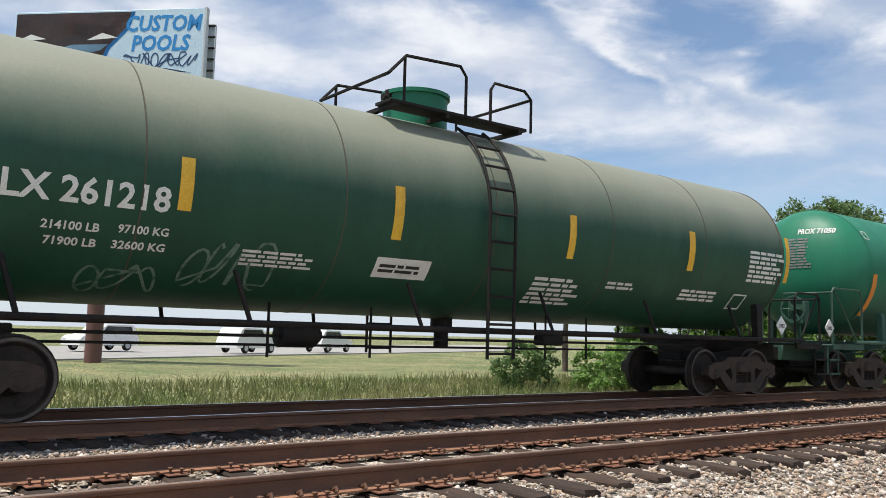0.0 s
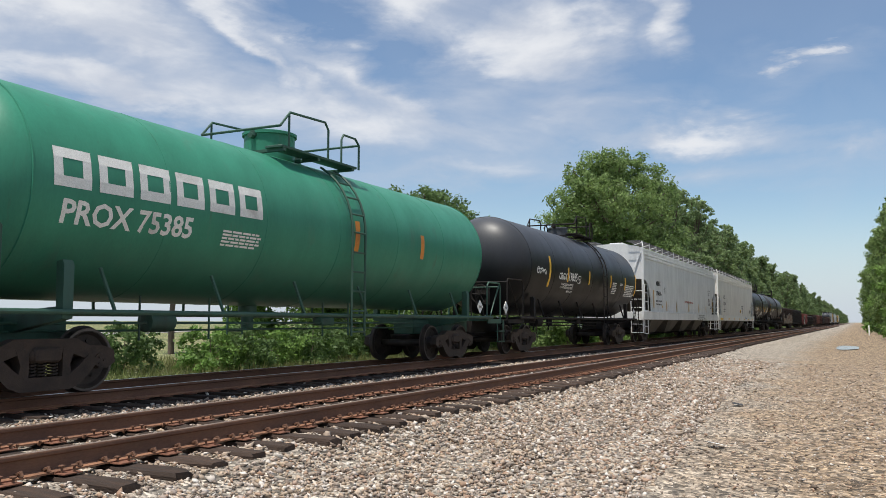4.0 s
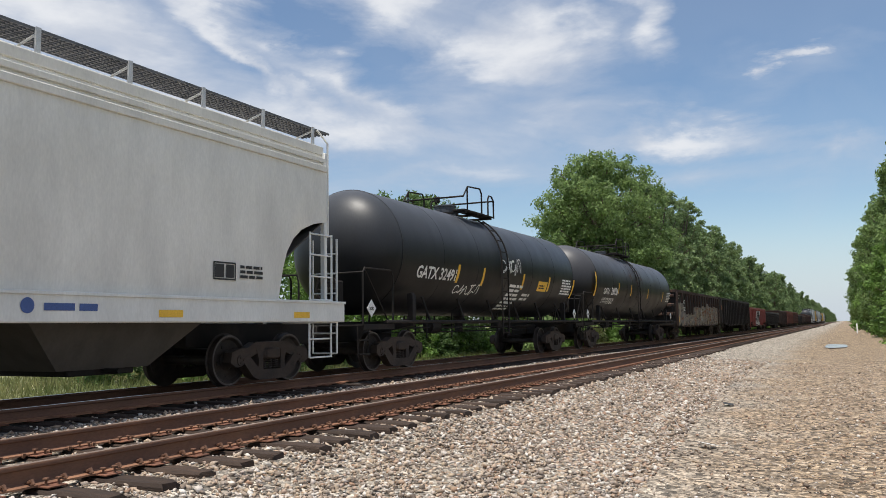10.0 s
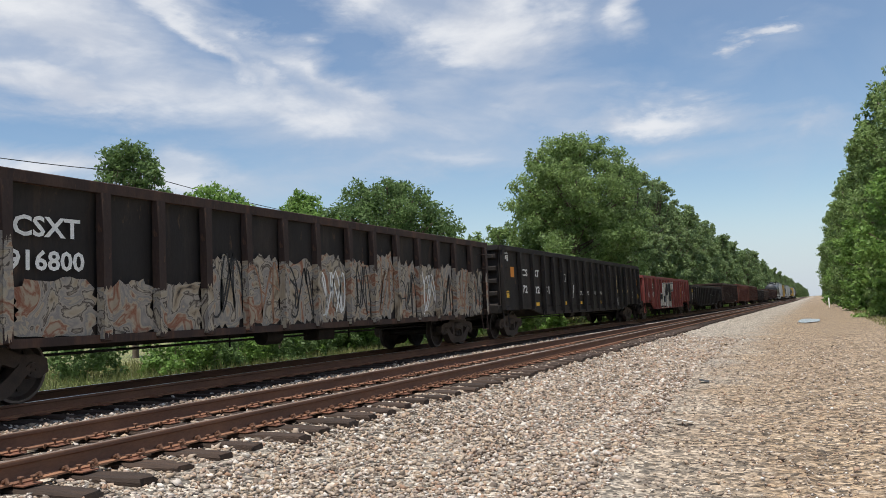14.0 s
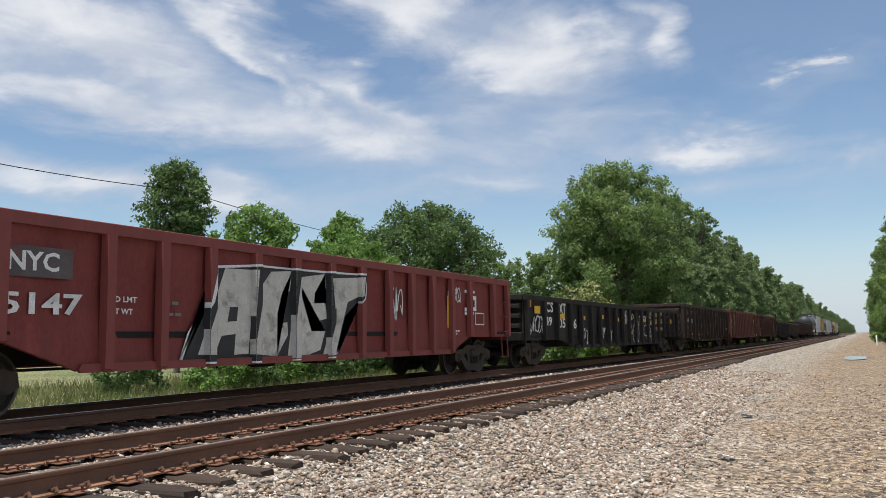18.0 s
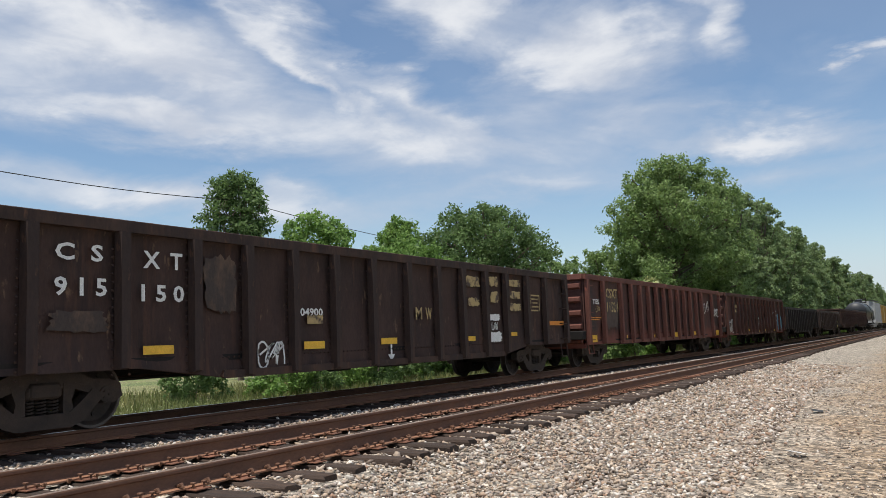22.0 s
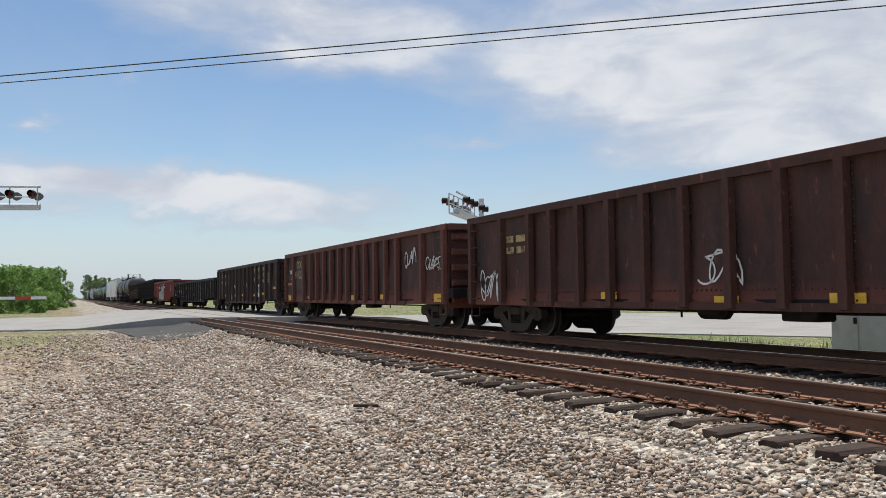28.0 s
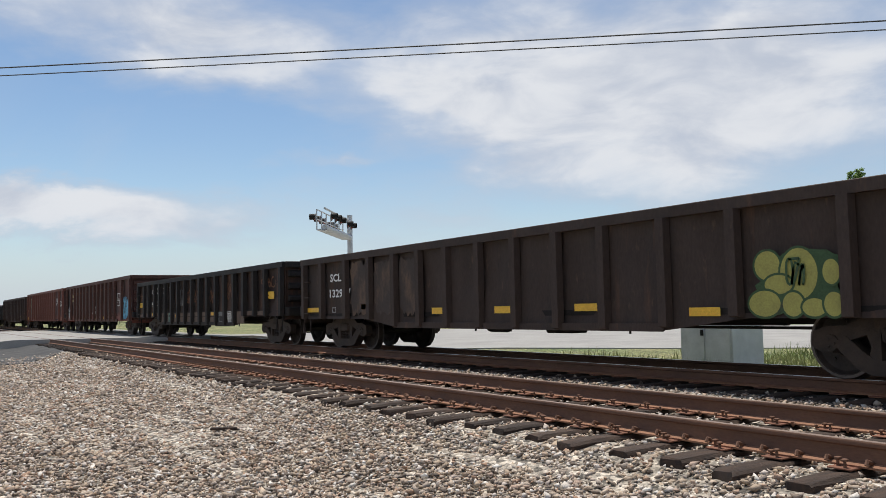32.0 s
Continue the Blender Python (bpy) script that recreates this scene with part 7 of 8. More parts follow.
for kind, n in (("g", 19.5), ("g", 19.5), ("t", 17.5), ("h", 19.0), ("b", 18.5), ("t", 17.5), ("h", 19), ("h", 19), ("t", 17.5), ("t", 17.5), ("b", 18.5), ("h", 19), ("t", 17.5), ("t", 17.5)):
    if kind == "g":
        c = gondola("gondola_car", n - 0.3, 2.8, 0.7, 1.0, 14, GON_BLACK2, GON_BROWN, "dark gondola far along the train", detail=False)
    elif kind == "t":
        c = tank_car("tank_car", n - 0.3, BLACK_TANK, "black tank car far along the train", detail=False)
    elif kind == "h":
        c = hopper_car("hopper_car", n - 0.3, FAR_GREY, "pale grey hopper car far along the train", detail=False, bays=3)
    else:
        c = box_car("boxcar", n - 0.3, FAR_YELLOW, "yellowish boxcar far along the train")
    couple(c, u, u + n)
    u += n
u = -1.75
for kind, n in (("t", 17.5), ("t", 17.5), ("h", 19), ("h", 19), ("t", 17.5), ("t", 17.5), ("t", 17.5), ("h", 19)):
    c = tank_car("tank_car", n - 0.3, GREEN_DULL, "dull green tank car far ahead in the train", detail=False) if kind == "t" else hopper_car("hopper_car", n - 0.3, FAR_GREY, "pale grey hopper car far ahead in the train", detail=False, bays=3)
    couple(c, u - n, u)
    u -= n


# ---- trees ----
def leaf_cloud(rng, blobs, n, size, flat=0.8, inner=0.35):
    """Small leaf clumps scattered through the outer shells of many blobs: vertices and quads."""
    tufts = []                                          # each blob carries smaller tufts round its outside, with gaps between
    for q in blobs:
        for k in range(9):
            u = rng.normal(size=3)
            u /= np.linalg.norm(u)
            tufts.append((*(np.array(q[:3]) + u * q[3] * rng.uniform(0.55, 0.95) * np.array([1, 1, flat])), q[3] * rng.uniform(0.3, 0.6)))
    blobs = tufts
    w = np.array([q[3] ** 2 for q in blobs])
    pick = rng.choice(len(blobs), n, p=w / w.sum())
    q = np.array(blobs)[pick]
    d = rng.normal(size=(n, 3))
    d /= np.linalg.norm(d, axis=1)[:, None]
    rad = q[:, 3] * rng.uniform(inner, 1.12, n)
    c = q[:, :3] + d * rad[:, None] * np.array([1, 1, flat])
    a = rng.normal(size=(n, 3))
    nrm = d + np.array([0, 0, 0.5]) + 0.9 * rng.normal(size=(n, 3))
    e1 = np.cross(a, nrm)
    e1 /= np.linalg.norm(e1, axis=1)[:, None] + 1e-9
    e2 = np.cross(nrm, e1)
    e2 /= np.linalg.norm(e2, axis=1)[:, None] + 1e-9
    s = size * rng.uniform(0.6, 1.35, n)[:, None]
    v = np.stack([c - e1 * s, c - e2 * s * 0.5 + e1 * s * 0.15, c + e1 * s, c + e2 * s * 0.5], 1).reshape(-1, 3)
    return v, np.arange(4 * n).reshape(-1, 4)


def tree(name, label, height, spread, seed, mat, n=9000, leaf=0.16, trunk=0.3, crown_low=0.25, blobs=26, shape="round", cat="tree", size=(0.16, 0.3)):
    rng = np.random.default_rng(seed)
    t = thing(name, label, cat)
    g = Geo()
    pts = [Vector((0, 0, -0.2))]
    for k in range(1, 6):
        pts.append(Vector((rng.normal(0, 0.02) * height * k / 5, rng.normal(0, 0.02) * height * k / 5, height * 0.82 * k / 5)))
    for k in range(5):
        g.rod(pts[k], pts[k + 1], trunk * (1 - 0.17 * k) * 0.9, 8)
    bl = []
    for k in range(blobs):
        h = crown_low + (0.94 - crown_low) * (k + 0.5) / blobs
        q = (h - crown_low) / (1 - crown_low)
        wide = {"round": math.sqrt(max(0.03, 1 - (1.75 * q - 0.72) ** 2)), "cone": 1.03 - q, "tall": 0.62 + 0.25 * math.sin(7 * q + seed) - 0.35 * q * q}[shape]
        a, rr = k * 2.39996 + rng.uniform(-0.4, 0.4), spread * wide * math.sqrt(rng.uniform(0.12, 1)) * 0.82
        p = (rr * math.cos(a), rr * math.sin(a), h * height)
        bl.append((*p, spread * rng.uniform(*size) * (0.7 + 0.5 * wide)))
        if k % 2 == 0:
            g.rod(pts[1] + (pts[5] - pts[1]) * max(0, min(1, h - 0.2)), p, trunk * 0.18, 5)
    part("trunk", g, BARK, t)
    v, f = leaf_cloud(rng, bl, n, leaf)
    part("crown", cloud_mesh("crown", v, f, mat), mat, t)
    return t


def put(t, x, y, z=-0.7, turn=0.0):
    t.matrix_world = pose(x, y, z, 0, 0, turn)
    return t


put(tree("tree", "large broad green tree at the edge of the woods", 19.4, 8.7, 1, LEAF_A, 80000, 0.16, 0.45, 0.04, 170, size=(0.10, 0.20)), 83, 22.0)
put(tree("tree", "lower green tree leaning out of the woods", 10.6, 4.6, 6, LEAF_A, 22000, 0.15, 0.2, 0.04, 70, size=(0.12, 0.22)), 82, 29.0)
put(tree("round_tree", "round dense dark green tree beside the tracks", 9.5, 5.0, 2, LEAF_C, 60000, 0.1, 0.25, 0.02, 230, size=(0.12, 0.18)), 42.6, 22.2)
put(tree("small_tree", "small green tree next to the round tree", 7.4, 3.0, 8, LEAF_A, 8000, 0.13, 0.12, 0.04, 26), 49.5, 21.0)
put(tree("shrub_tree", "light green young tree behind the train", 8.3, 3.6, 3, LEAF_B, 20000, 0.11, 0.12, 0.06, 70, "tall", size=(0.12, 0.24)), 32.0, 26)
put(tree("shrub_tree", "light green bushy young tree behind the train", 8.6, 3.8, 4, LEAF_B, 20000, 0.11, 0.12, 0.06, 70, "tall", size=(0.12, 0.24)), 37.0, 24.5)
put(tree("shrub_tree", "low light green bush behind the train", 6.8, 3.8, 5, LEAF_B, 20000, 0.11, 0.12, 0.02, 70, size=(0.12, 0.24)), 35, 22.5)
put(tree("flowering_shrub", "pale yellow-green shrub by the woods", 5.6, 3.6, 7, surface("pale_leaf", (0.20, 0.24, 0.07), (0.30, 0.30, 0.12), 0.6, 0, 0.3, 2, 0, vary=0.3, island=True), 8000, 0.14, 0.12, 0.02, 24), 66, 20.5)
woods = [tree("woods_tree", "tall green tree of the far woods", 22.3, 5.4, 11, LEAF_W, 18000, 0.24, 0.3, 0.02, 90, size=(0.12, 0.24)), tree("woods_tree", "dark green pine-like tree of the far woods", 22.8, 5.0, 12, LEAF_W, 18000, 0.24, 0.3, 0.02, 90, "tall", size=(0.14, 0.26))]
rng = random.Random(5)
for k in range(46):
    t = woods[k % 2] if k < 2 else copy_thing(woods[k % 2], pose(0, 0, 0))
    t.matrix_world = pose(93 + k * 6.5 + 0.06 * k * k + rng.uniform(-2, 2), 24 + rng.uniform(-2, 3) + (4 if k % 3 == 2 else 0), -0.8 - rng.uniform(0, 2.2), 0, 0, rng.uniform(0, 360))
for k in range(34):                                     # the woods go on to the horizon on both sides of the line
    for y, sink in ((26, 0.8), (-13, 3.0)):
        t = copy_thing(woods[k % 2], pose(0, 0, 0))
        t.matrix_world = pose((520 if y > 0 else 330) * 1.05 ** k + rng.uniform(-5, 5), y + rng.uniform(-2, 3) * (1 if y > 0 else -1), -sink - rng.uniform(0, 2.2), 0, 0, rng.uniform(0, 360))
low = [tree("undergrowth_bush", "leafy green undergrowth at the edge of the woods", 4.2, 2.8, 41, LEAF_A, 5000, 0.16, 0.08, 0.0, 20), tree("undergrowth_bush", "light green undergrowth at the edge of the woods", 3.4, 2.6, 42, LEAF_B, 5000, 0.16, 0.08, 0.0, 20)]
for k in range(30):
    t = low[k % 2] if k < 2 else copy_thing(low[k % 2], pose(0, 0, 0))
    t.matrix_world = pose(52 + k * 6 + rng.uniform(-2, 2), 18.6 + rng.uniform(-0.8, 1.6), -0.9, 0, 0, rng.uniform(0, 360))
bush = [tree("bush", "low dark green bush in the tall grass", 1.75, 1.5, 51, LEAF_C, 3500, 0.08, 0.03, 0.0, 16), tree("bush", "low light green bush in the tall grass", 1.5, 1.5, 52, LEAF_B, 3000, 0.08, 0.03, 0.0, 16)]
for k in range(18):
    t = bush[k % 2] if k < 2 else copy_thing(bush[k % 2], pose(0, 0, 0))
    t.matrix_world = pose(20.5 + k * 1.7 + rng.uniform(-0.6, 0.6), 20.5 + rng.uniform(-1.3, 1.6), -0.75, 0, 0, rng.uniform(0, 360))
side = [tree("roadside_tree", "green tree beside the dirt path", 17.5, 4.9, 21, LEAF_A, 24000, 0.16, 0.25, 0.0, 130, size=(0.1, 0.2)), tree("roadside_tree", "tall leafy green tree beside the dirt path", 20.0, 4.7, 22, LEAF_A, 24000, 0.16, 0.25, 0.0, 130, "tall", size=(0.12, 0.24)), tree("roadside_tree", "bushy light green tree beside the dirt path", 11.0, 3.9, 23, LEAF_B, 12000, 0.17, 0.2, 0.0, 40)]
for k, (x, y, w) in enumerate([(46, -8.6, 0), (54, -8.2, 1), (60, -6.4, 2), (66, -7.6, 0), (75, -7.0, 1), (84, -6.0, 2), (88, -7.2, 0), (100, -6.4, 1), (113, -6.2, 0), (122, -5.2, 2), (130, -6.0, 1), (148, -5.6, 0), (168, -5.6, 1), (192, -5.6, 0), (222, -5.6, 1), (262, -5.6, 0), (310, -5.4, 1)]):
    t = side[k] if k < 3 else copy_thing(side[w], pose(0, 0, 0))
    t.matrix_world = pose(x, y + 0.8, -0.9 - 0.5 * (k % 3), 0, 0, 67 * k)
for k in range(12):
    t = copy_thing(side[2], pose(0, 0, 0))
    t.matrix_world = pose(-96 - 7 * k, -5.2 - 1.2 * (k % 3) + 0.3 * k, -6.4 + 0.2 * k, 0, 0, 47 * k)
for k in range(16):
    t = copy_thing(woods[k % 2], pose(0, 0, 0))
    t.matrix_world = pose(-760 - 16 * k, 15 + 2.6 * k, -1.0 - 2.0 * (k % 3), 0, 0, 71 * k)


# ---- poles, wires, billboard, signals ----
def wood_pole(x, y, h, label):
    p = thing("utility_pole", label, "utility pole")
    p.location = (x, y, 0)
    part("pole", Geo().lathe([(-0.9, 0.18), (h * 0.5, 0.155), (h, 0.12)], "z", (0, 0, 0), 12), WOOD_POLE, p)
    return p


P1, P2, P3 = (-14.3, 27.4), (-0.6, 31.0), (14.6, 55.0)
pole_a = wood_pole(*P1, 10.3, "bare grey wooden utility pole")
part("cable_clamp", Geo().box(-0.14, 0.14, -0.16, -0.1, 9.7, 10.15, 0.01), GALV, pole_a)
pole_b = wood_pole(*P2, 13.2, "wooden utility pole with a crossarm and transformer")
part("crossarm", Geo().box(-1.35, 1.25, -0.18, -0.06, 11.75, 11.9, 0.01), WOOD_POLE, pole_b)
for x in (-1.3, 1.2):
    part("insulator", Geo().lathe([(0, 0.04), (0.08, 0.09), (0.14, 0.05), (0.22, 0.09), (0.32, 0.03)], "z", (x, -0.12, 11.9), 10), GALV, pole_b)
part("transformer", Geo().lathe([(0, 0.2), (0.03, 0.24), (0.72, 0.24), (0.8, 0.2), (0.95, 0.06)], "z", (0.42, -0.1, 9.9), 14), GALV, pole_b)
part("cutout_switch", Geo().box(0.75, 0.95, -0.2, -0.05, 11.0, 11.4, 0.02).rod((0.1, -0.1, 11.15), (0.8, -0.1, 11.2), 0.02), GALV, pole_b)
part("lower_insulator", Geo().lathe([(0, 0.05), (0.12, 0.18), (0.3, 0.22)], "z", (0.5, -0.1, 8.9), 10), GALV, pole_b)
arm = part("street_light_arm", Geo().tube([(0, 0, 9.35), (-0.5, -0.1, 9.7), (-1.1, -0.15, 9.8), (-1.5, -0.2, 9.75)], 0.03), GALV, pole_b)
part("lamp_head", Geo().lathe([(-0.3, 0.03), (-0.2, 0.09), (0.2, 0.11), (0.3, 0.04)], "x", (-1.65, -0.2, 9.72), 10), GALV, arm)
pole_c = wood_pole(*P3, 12.4, "distant wooden utility pole with a crossarm")
part("crossarm", Geo().box(-1.2, 1.2, -0.06, 0.06, 11.6, 11.75, 0.01), WOOD_POLE, pole_c)
vine = tree("vine_covered_pole", "utility pole overgrown with leafy vines", 10.9, 1.75, 31, LEAF_C, 16000, 0.1, 0.17, 0.42, 70, "round", "utility pole", (0.24, 0.4))
put(vine, 31.2, 30.3, -0.6)
put(tree("vine_covered_pole", "distant pole with a tuft of vines on top", 11.8, 1.15, 33, LEAF_A, 2500, 0.11, 0.13, 0.74, 14, "tall", "utility pole", (0.3, 0.45)), -35, 60, -0.6)
dead = thing("dead_vine", "tangle of bare grey vine stems on the pole", "vine", kind="stuff")
g = Geo()
vr = random.Random(4)
for k in range(60):
    a, z = vr.uniform(0, 6.28), vr.uniform(5.0, 9.0)
    p = Vector((31.0 + 0.5 * math.cos(a), 30.1 + 0.5 * math.sin(a), z))
    q = p + Vector((vr.uniform(-1.5, 0.7), vr.uniform(-0.8, 0.4), vr.uniform(-1.6, 0.5)))
    g.tube([p, p.lerp(q, 0.5) + Vector((0, 0, 0.25)), q], 0.012, 4)
dead.data = None
part("stems", g, BARK, dead)
wires = thing("power_lines", "dark sagging power lines between poles", "cable")


def wire(a, c, sag, r=0.02):
    a, c = Vector(a), Vector(c)
    pts = [a.lerp(c, k / 18) - Vector((0, 0, sag * 4 * (k / 18) * (1 - k / 18))) for k in range(19)]
    part("wire", Geo().tube(pts, r, 5), CABLE, wires)


for z, sag, r in ((10.1, 0.15, 0.026), (9.8, 0.15, 0.022)):
    wire((*P1, z), (P1[0] - 0.643 * 85, P1[1] - 0.766 * 85, z + 0.95), sag, r)
    wire((*P1, z), (P1[0] + 0.643 * 40, P1[1] + 0.766 * 40, z - 0.4), 0.3, r)
wire((-2.2, 28.6, 10.8), (-2.2 - 0.643 * 85, 28.6 - 0.766 * 85 + 2, 10.4), 0.2, 0.012)
wire((P2[0], P2[1], 9.9), (31.2, 30.3, 8.5), 1.0)
wire((31.2, 30.3, 8.5), (75, 32, 9), 0.9)
for dx, z in ((-1.3, 12.15), (1.2, 12.15), (0.0, 12.9), (0.1, 9.6), (0.1, 10.6)):
    wire((P2[0] + dx, P2[1], z), (P3[0] + dx * 0.9, P3[1], min(z - 0.3, 11.9)), 0.5, 0.015)
wire((P2[0] - 1.3, P2[1], 12.15), (P2[0] - 15, P2[1] - 9, 13.6), 0.3, 0.015)
wire((P2[0], P2[1], 9.2), (P1[0] - 4, P1[1] + 8, 6.0), 0.4, 0.012)

bb = thing("billboard", "two-sided billboard on one steel post advertising pools", "billboard")
bb.matrix_world = pose(10.5, 40.1, 0.5, 0, 0, -45) @ Matrix.Diagonal((0.88, 1, 1, 1))
BB_LIGHT = surface("billboard_light_face", (0.52, 0.68, 0.80), (0.58, 0.73, 0.83), 0.5, 0, 1, 20, 0.02)
BB_DARK = surface("billboard_photo_dark", (0.07, 0.06, 0.06), (0.14, 0.09, 0.085), 0.5, 0, 0.6, 8, 0.02, dirt=(0.16, 0.07, 0.06), dirt_scale=0.5)
BB_BLUE = surface("billboard_blue", (0.02, 0.22, 0.55), (0.03, 0.27, 0.62), 0.5, 0, 1, 20, 0.02)
BB_NAVY = surface("billboard_navy", (0.03, 0.07, 0.16), (0.04, 0.09, 0.2), 0.5)
BB_POOL = surface("billboard_pool", (0.30, 0.50, 0.66), (0.22, 0.40, 0.58), 0.5, 0, 1.5, 20, 0.02)
part("post", Geo().lathe([(-1.6, 0.42), (11.2, 0.42)], "z", (0, 0.5, 0), 16), surface("brown_post_paint", (0.13, 0.06, 0.05), (0.17, 0.08, 0.065), 0.6), bb)
face = part("front_panel", Geo().box(-5.4, 5.4, -0.12, 0.12, 11.4, 15.4, 0.03), BB_LIGHT, bb)
part("panel_trim", Geo().box(5.38, 5.5, -0.16, 0.16, 11.35, 15.45, 0.02), GALV, bb)
part("photo_area", on_plane(Geo().prism([(-5.3, 11.5), (0.15, 11.5), (-0.5, 12.6), (0.0, 13.6), (1.0, 14.5), (1.3, 15.3), (-5.3, 15.3)], "y", 0, 0.001), 0, -0.124, 0), BB_DARK, face, "dark photograph of a pool at dusk")
part("curved_band", on_plane(Geo().prism([(0.15, 11.5), (0.5, 11.5), (-0.25, 12.6), (0.2, 13.55), (1.2, 14.45), (1.5, 15.3), (1.3, 15.3), (1.0, 14.5), (0.0, 13.6), (-0.5, 12.6)], "y", 0, 0.001), 0, -0.128, 0), BB_BLUE, face)
part("pool_picture", on_plane(Geo().prism([(-5.2, 13.0), (-2.5, 13.05), (-0.4, 13.45), (0.1, 13.75), (-2.0, 13.75), (-3.8, 13.35)], "y", 0, 0.001), 0, -0.129, 0), BB_POOL, face)
for x in (-4.4, -0.3):
    part("umbrella_picture", on_plane(Geo().add([(x - 0.9, 0, 13.95), (x + 0.9, 0, 14.05), (x, 0, 14.3)], [(0, 1, 2)]), 0, -0.129, 0), WHITE_MARK, face)
for words, x, z, h, k in (("CUSTOM", 0.95, 14.35, 0.72, 1.0), ("POOLS", 1.35, 13.4, 0.72, 1.0)):
    part("lettering", on_plane(text_geo(words, h, 0.03, k, 0.15), x, -0.13, z), BB_BLUE, face)
part("painted_emblem", on_plane(stroke_geo(4.2, 0.75, 3, 8, 0.07), 0.9, -0.13, 12.55), BB_NAVY, face, "plain curling strokes of an emblem")
part("wave_emblem", on_plane(Geo().prism([(0.9, 12.3), (2.0, 12.12), (3.4, 12.4), (4.9, 12.3), (3.3, 12.55), (2.0, 12.3)], "y", 0, 0.001), 0, -0.13, 0), BB_NAVY, face)
part("small_print", on_plane(bars_geo(1.6, 0.22, 1, 5), 2.6, -0.13, 11.85), GALV, face)
back = part("rear_panel", Geo().box(-5.4, 5.4, 1.1, 1.3, 11.1, 15.1, 0.03), GALV, bb, "grey ribbed back of the second face")
for k in range(8):
    part("panel_rib", Geo().box(-5.4, 5.42, 1.0, 1.1, 11.1 + 0.55 * k, 11.16 + 0.55 * k), BLACK_STEEL, back)
for y in (-1.3, -0.9, 1.9, 2.3):
    part("catwalk_rail", Geo().box(-6.3, 6.6, y - 0.06, y + 0.06, 10.7, 10.82), BLACK_STEEL, bb)
for x in (-4.6, -1.6, 1.6, 4.6):
    part("catwalk_bracket", Geo().rod((x, 0.5, 11.2), (x, -1.4, 10.75), 0.06).rod((x, 0.5, 10.2), (x, -1.2, 10.75), 0.05), BLACK_STEEL, bb)
part("header_beam", Geo().box(-5.0, 5.0, 0.2, 0.9, 11.0, 11.4, 0.03), BLACK_STEEL, bb)

SIGNAL_GREY = surface("weathered_signal_paint", (0.10, 0.10, 0.10), (0.17, 0.16, 0.16), 0.7)
RED_LENS = surface("red_signal_lens", (0.50, 0.03, 0.03), (0.55, 0.05, 0.04), 0.25)


def cantilever(m, length, lamps):
    """A crossing signal: a post with a truss arm along +x that carries pairs of flashing-light units."""
    c = thing("signal_cantilever", "grey steel cantilever with red crossing signals", "railway signal", group="crossing signals")
    c.matrix_world = m
    part("post", Geo().rod((0, 0, -0.9), (0, 0, 7.1), 0.16, 12), GALV, c)
    part("arm_tube", Geo().rod((0, 0, 5.75), (length, 0, 5.75), 0.17, 10), GALV, c)
    part("top_tube", Geo().rod((0, 0, 6.75), (length, 0, 6.75), 0.06, 8), GALV, c)
    part("walkway", Geo().box(0.2, length, -0.45, 0.1, 5.62, 5.68), GALV, c)
    for k in range(7):
        x = length * k / 6
        part("railing_post", Geo().rod((x, -0.42, 5.66), (x, -0.42, 6.7), 0.035), GALV, c)
    part("handrail", Geo().rod((0, -0.42, 6.7), (length, -0.42, 6.7), 0.035).rod((0, -0.42, 6.2), (length, -0.42, 6.2), 0.03), GALV, c)
    for x in lamps:
        for y in (-0.5, 0.3):
            s = -1 if y < 0 else 1
            u = part("signal_unit", Geo().lathe([(0, 0.21), (s * 0.03, 0.21), (s * 0.04, 0.1)], "y", (x, y, 6.3), 18), SIGNAL_GREY, c, "round grey signal background")
            part("lens", Geo().lathe([(0, 0.02), (s * 0.02, 0.13), (s * 0.05, 0.13), (s * 0.07, 0.02)], "y", (x, y + s * 0.04, 6.3), 14), RED_LENS, u)
            part("hood", Geo().lathe([(0, 0.15), (s * 0.3, 0.16), (s * 0.3, 0.14), (0, 0.13)], "y", (x, y + s * 0.04, 6.34), 12, True), BLACK_STEEL, u)
    return c


cantilever(pose(-44.7, 22.6, -0.45, 0, 0, -38), 6.6, (1.2, 2.2, 4.2, 5.4, 6.4))
cantilever(pose(-47.5, -8.6, -0.3, 0, 0, 74), 7.6, (4.4, 5.6, 6.4, 7.4))
gate = thing("crossing_gate", "lowered red and white crossing gate arm", "barrier")
gate.location = (-50, -8.0, -0.3)
part("mast", Geo().rod((0, 0, -0.3), (0, 0, 2.6), 0.06, 8).box(-0.25, 0.25, -0.2, 0.2, 0.7, 1.35, 0.03), GALV, gate)
RED_PAINT = surface("red_gate_paint", (0.45, 0.04, 0.03), (0.5, 0.05, 0.04), 0.5)
for k in range(9):
    part("arm_segment", Geo().box(-0.03, 0.03, 0.2 + 0.75 * k, 0.95 + 0.75 * k, 1.22, 1.38), RED_PAINT if k % 2 else WHITE_MARK, gate)

cab = thing("signal_cabinet", "grey steel signal cabinet on a slab", "cabinet")
cab.location = (-14.0, 17.55, -0.74)
part("body", Geo().box(-0.8, 0.8, -0.6, 0.6, 0.12, 1.75, 0.02), GALV, cab)
part("roof", Geo().box(-0.87, 0.87, -0.67, 0.67, 1.75, 1.82, 0.02), GALV, cab)
part("slab", Geo().box(-0.95, 0.95, -0.75, 0.75, -0.1, 0.12, 0.02), ASPHALT, cab)
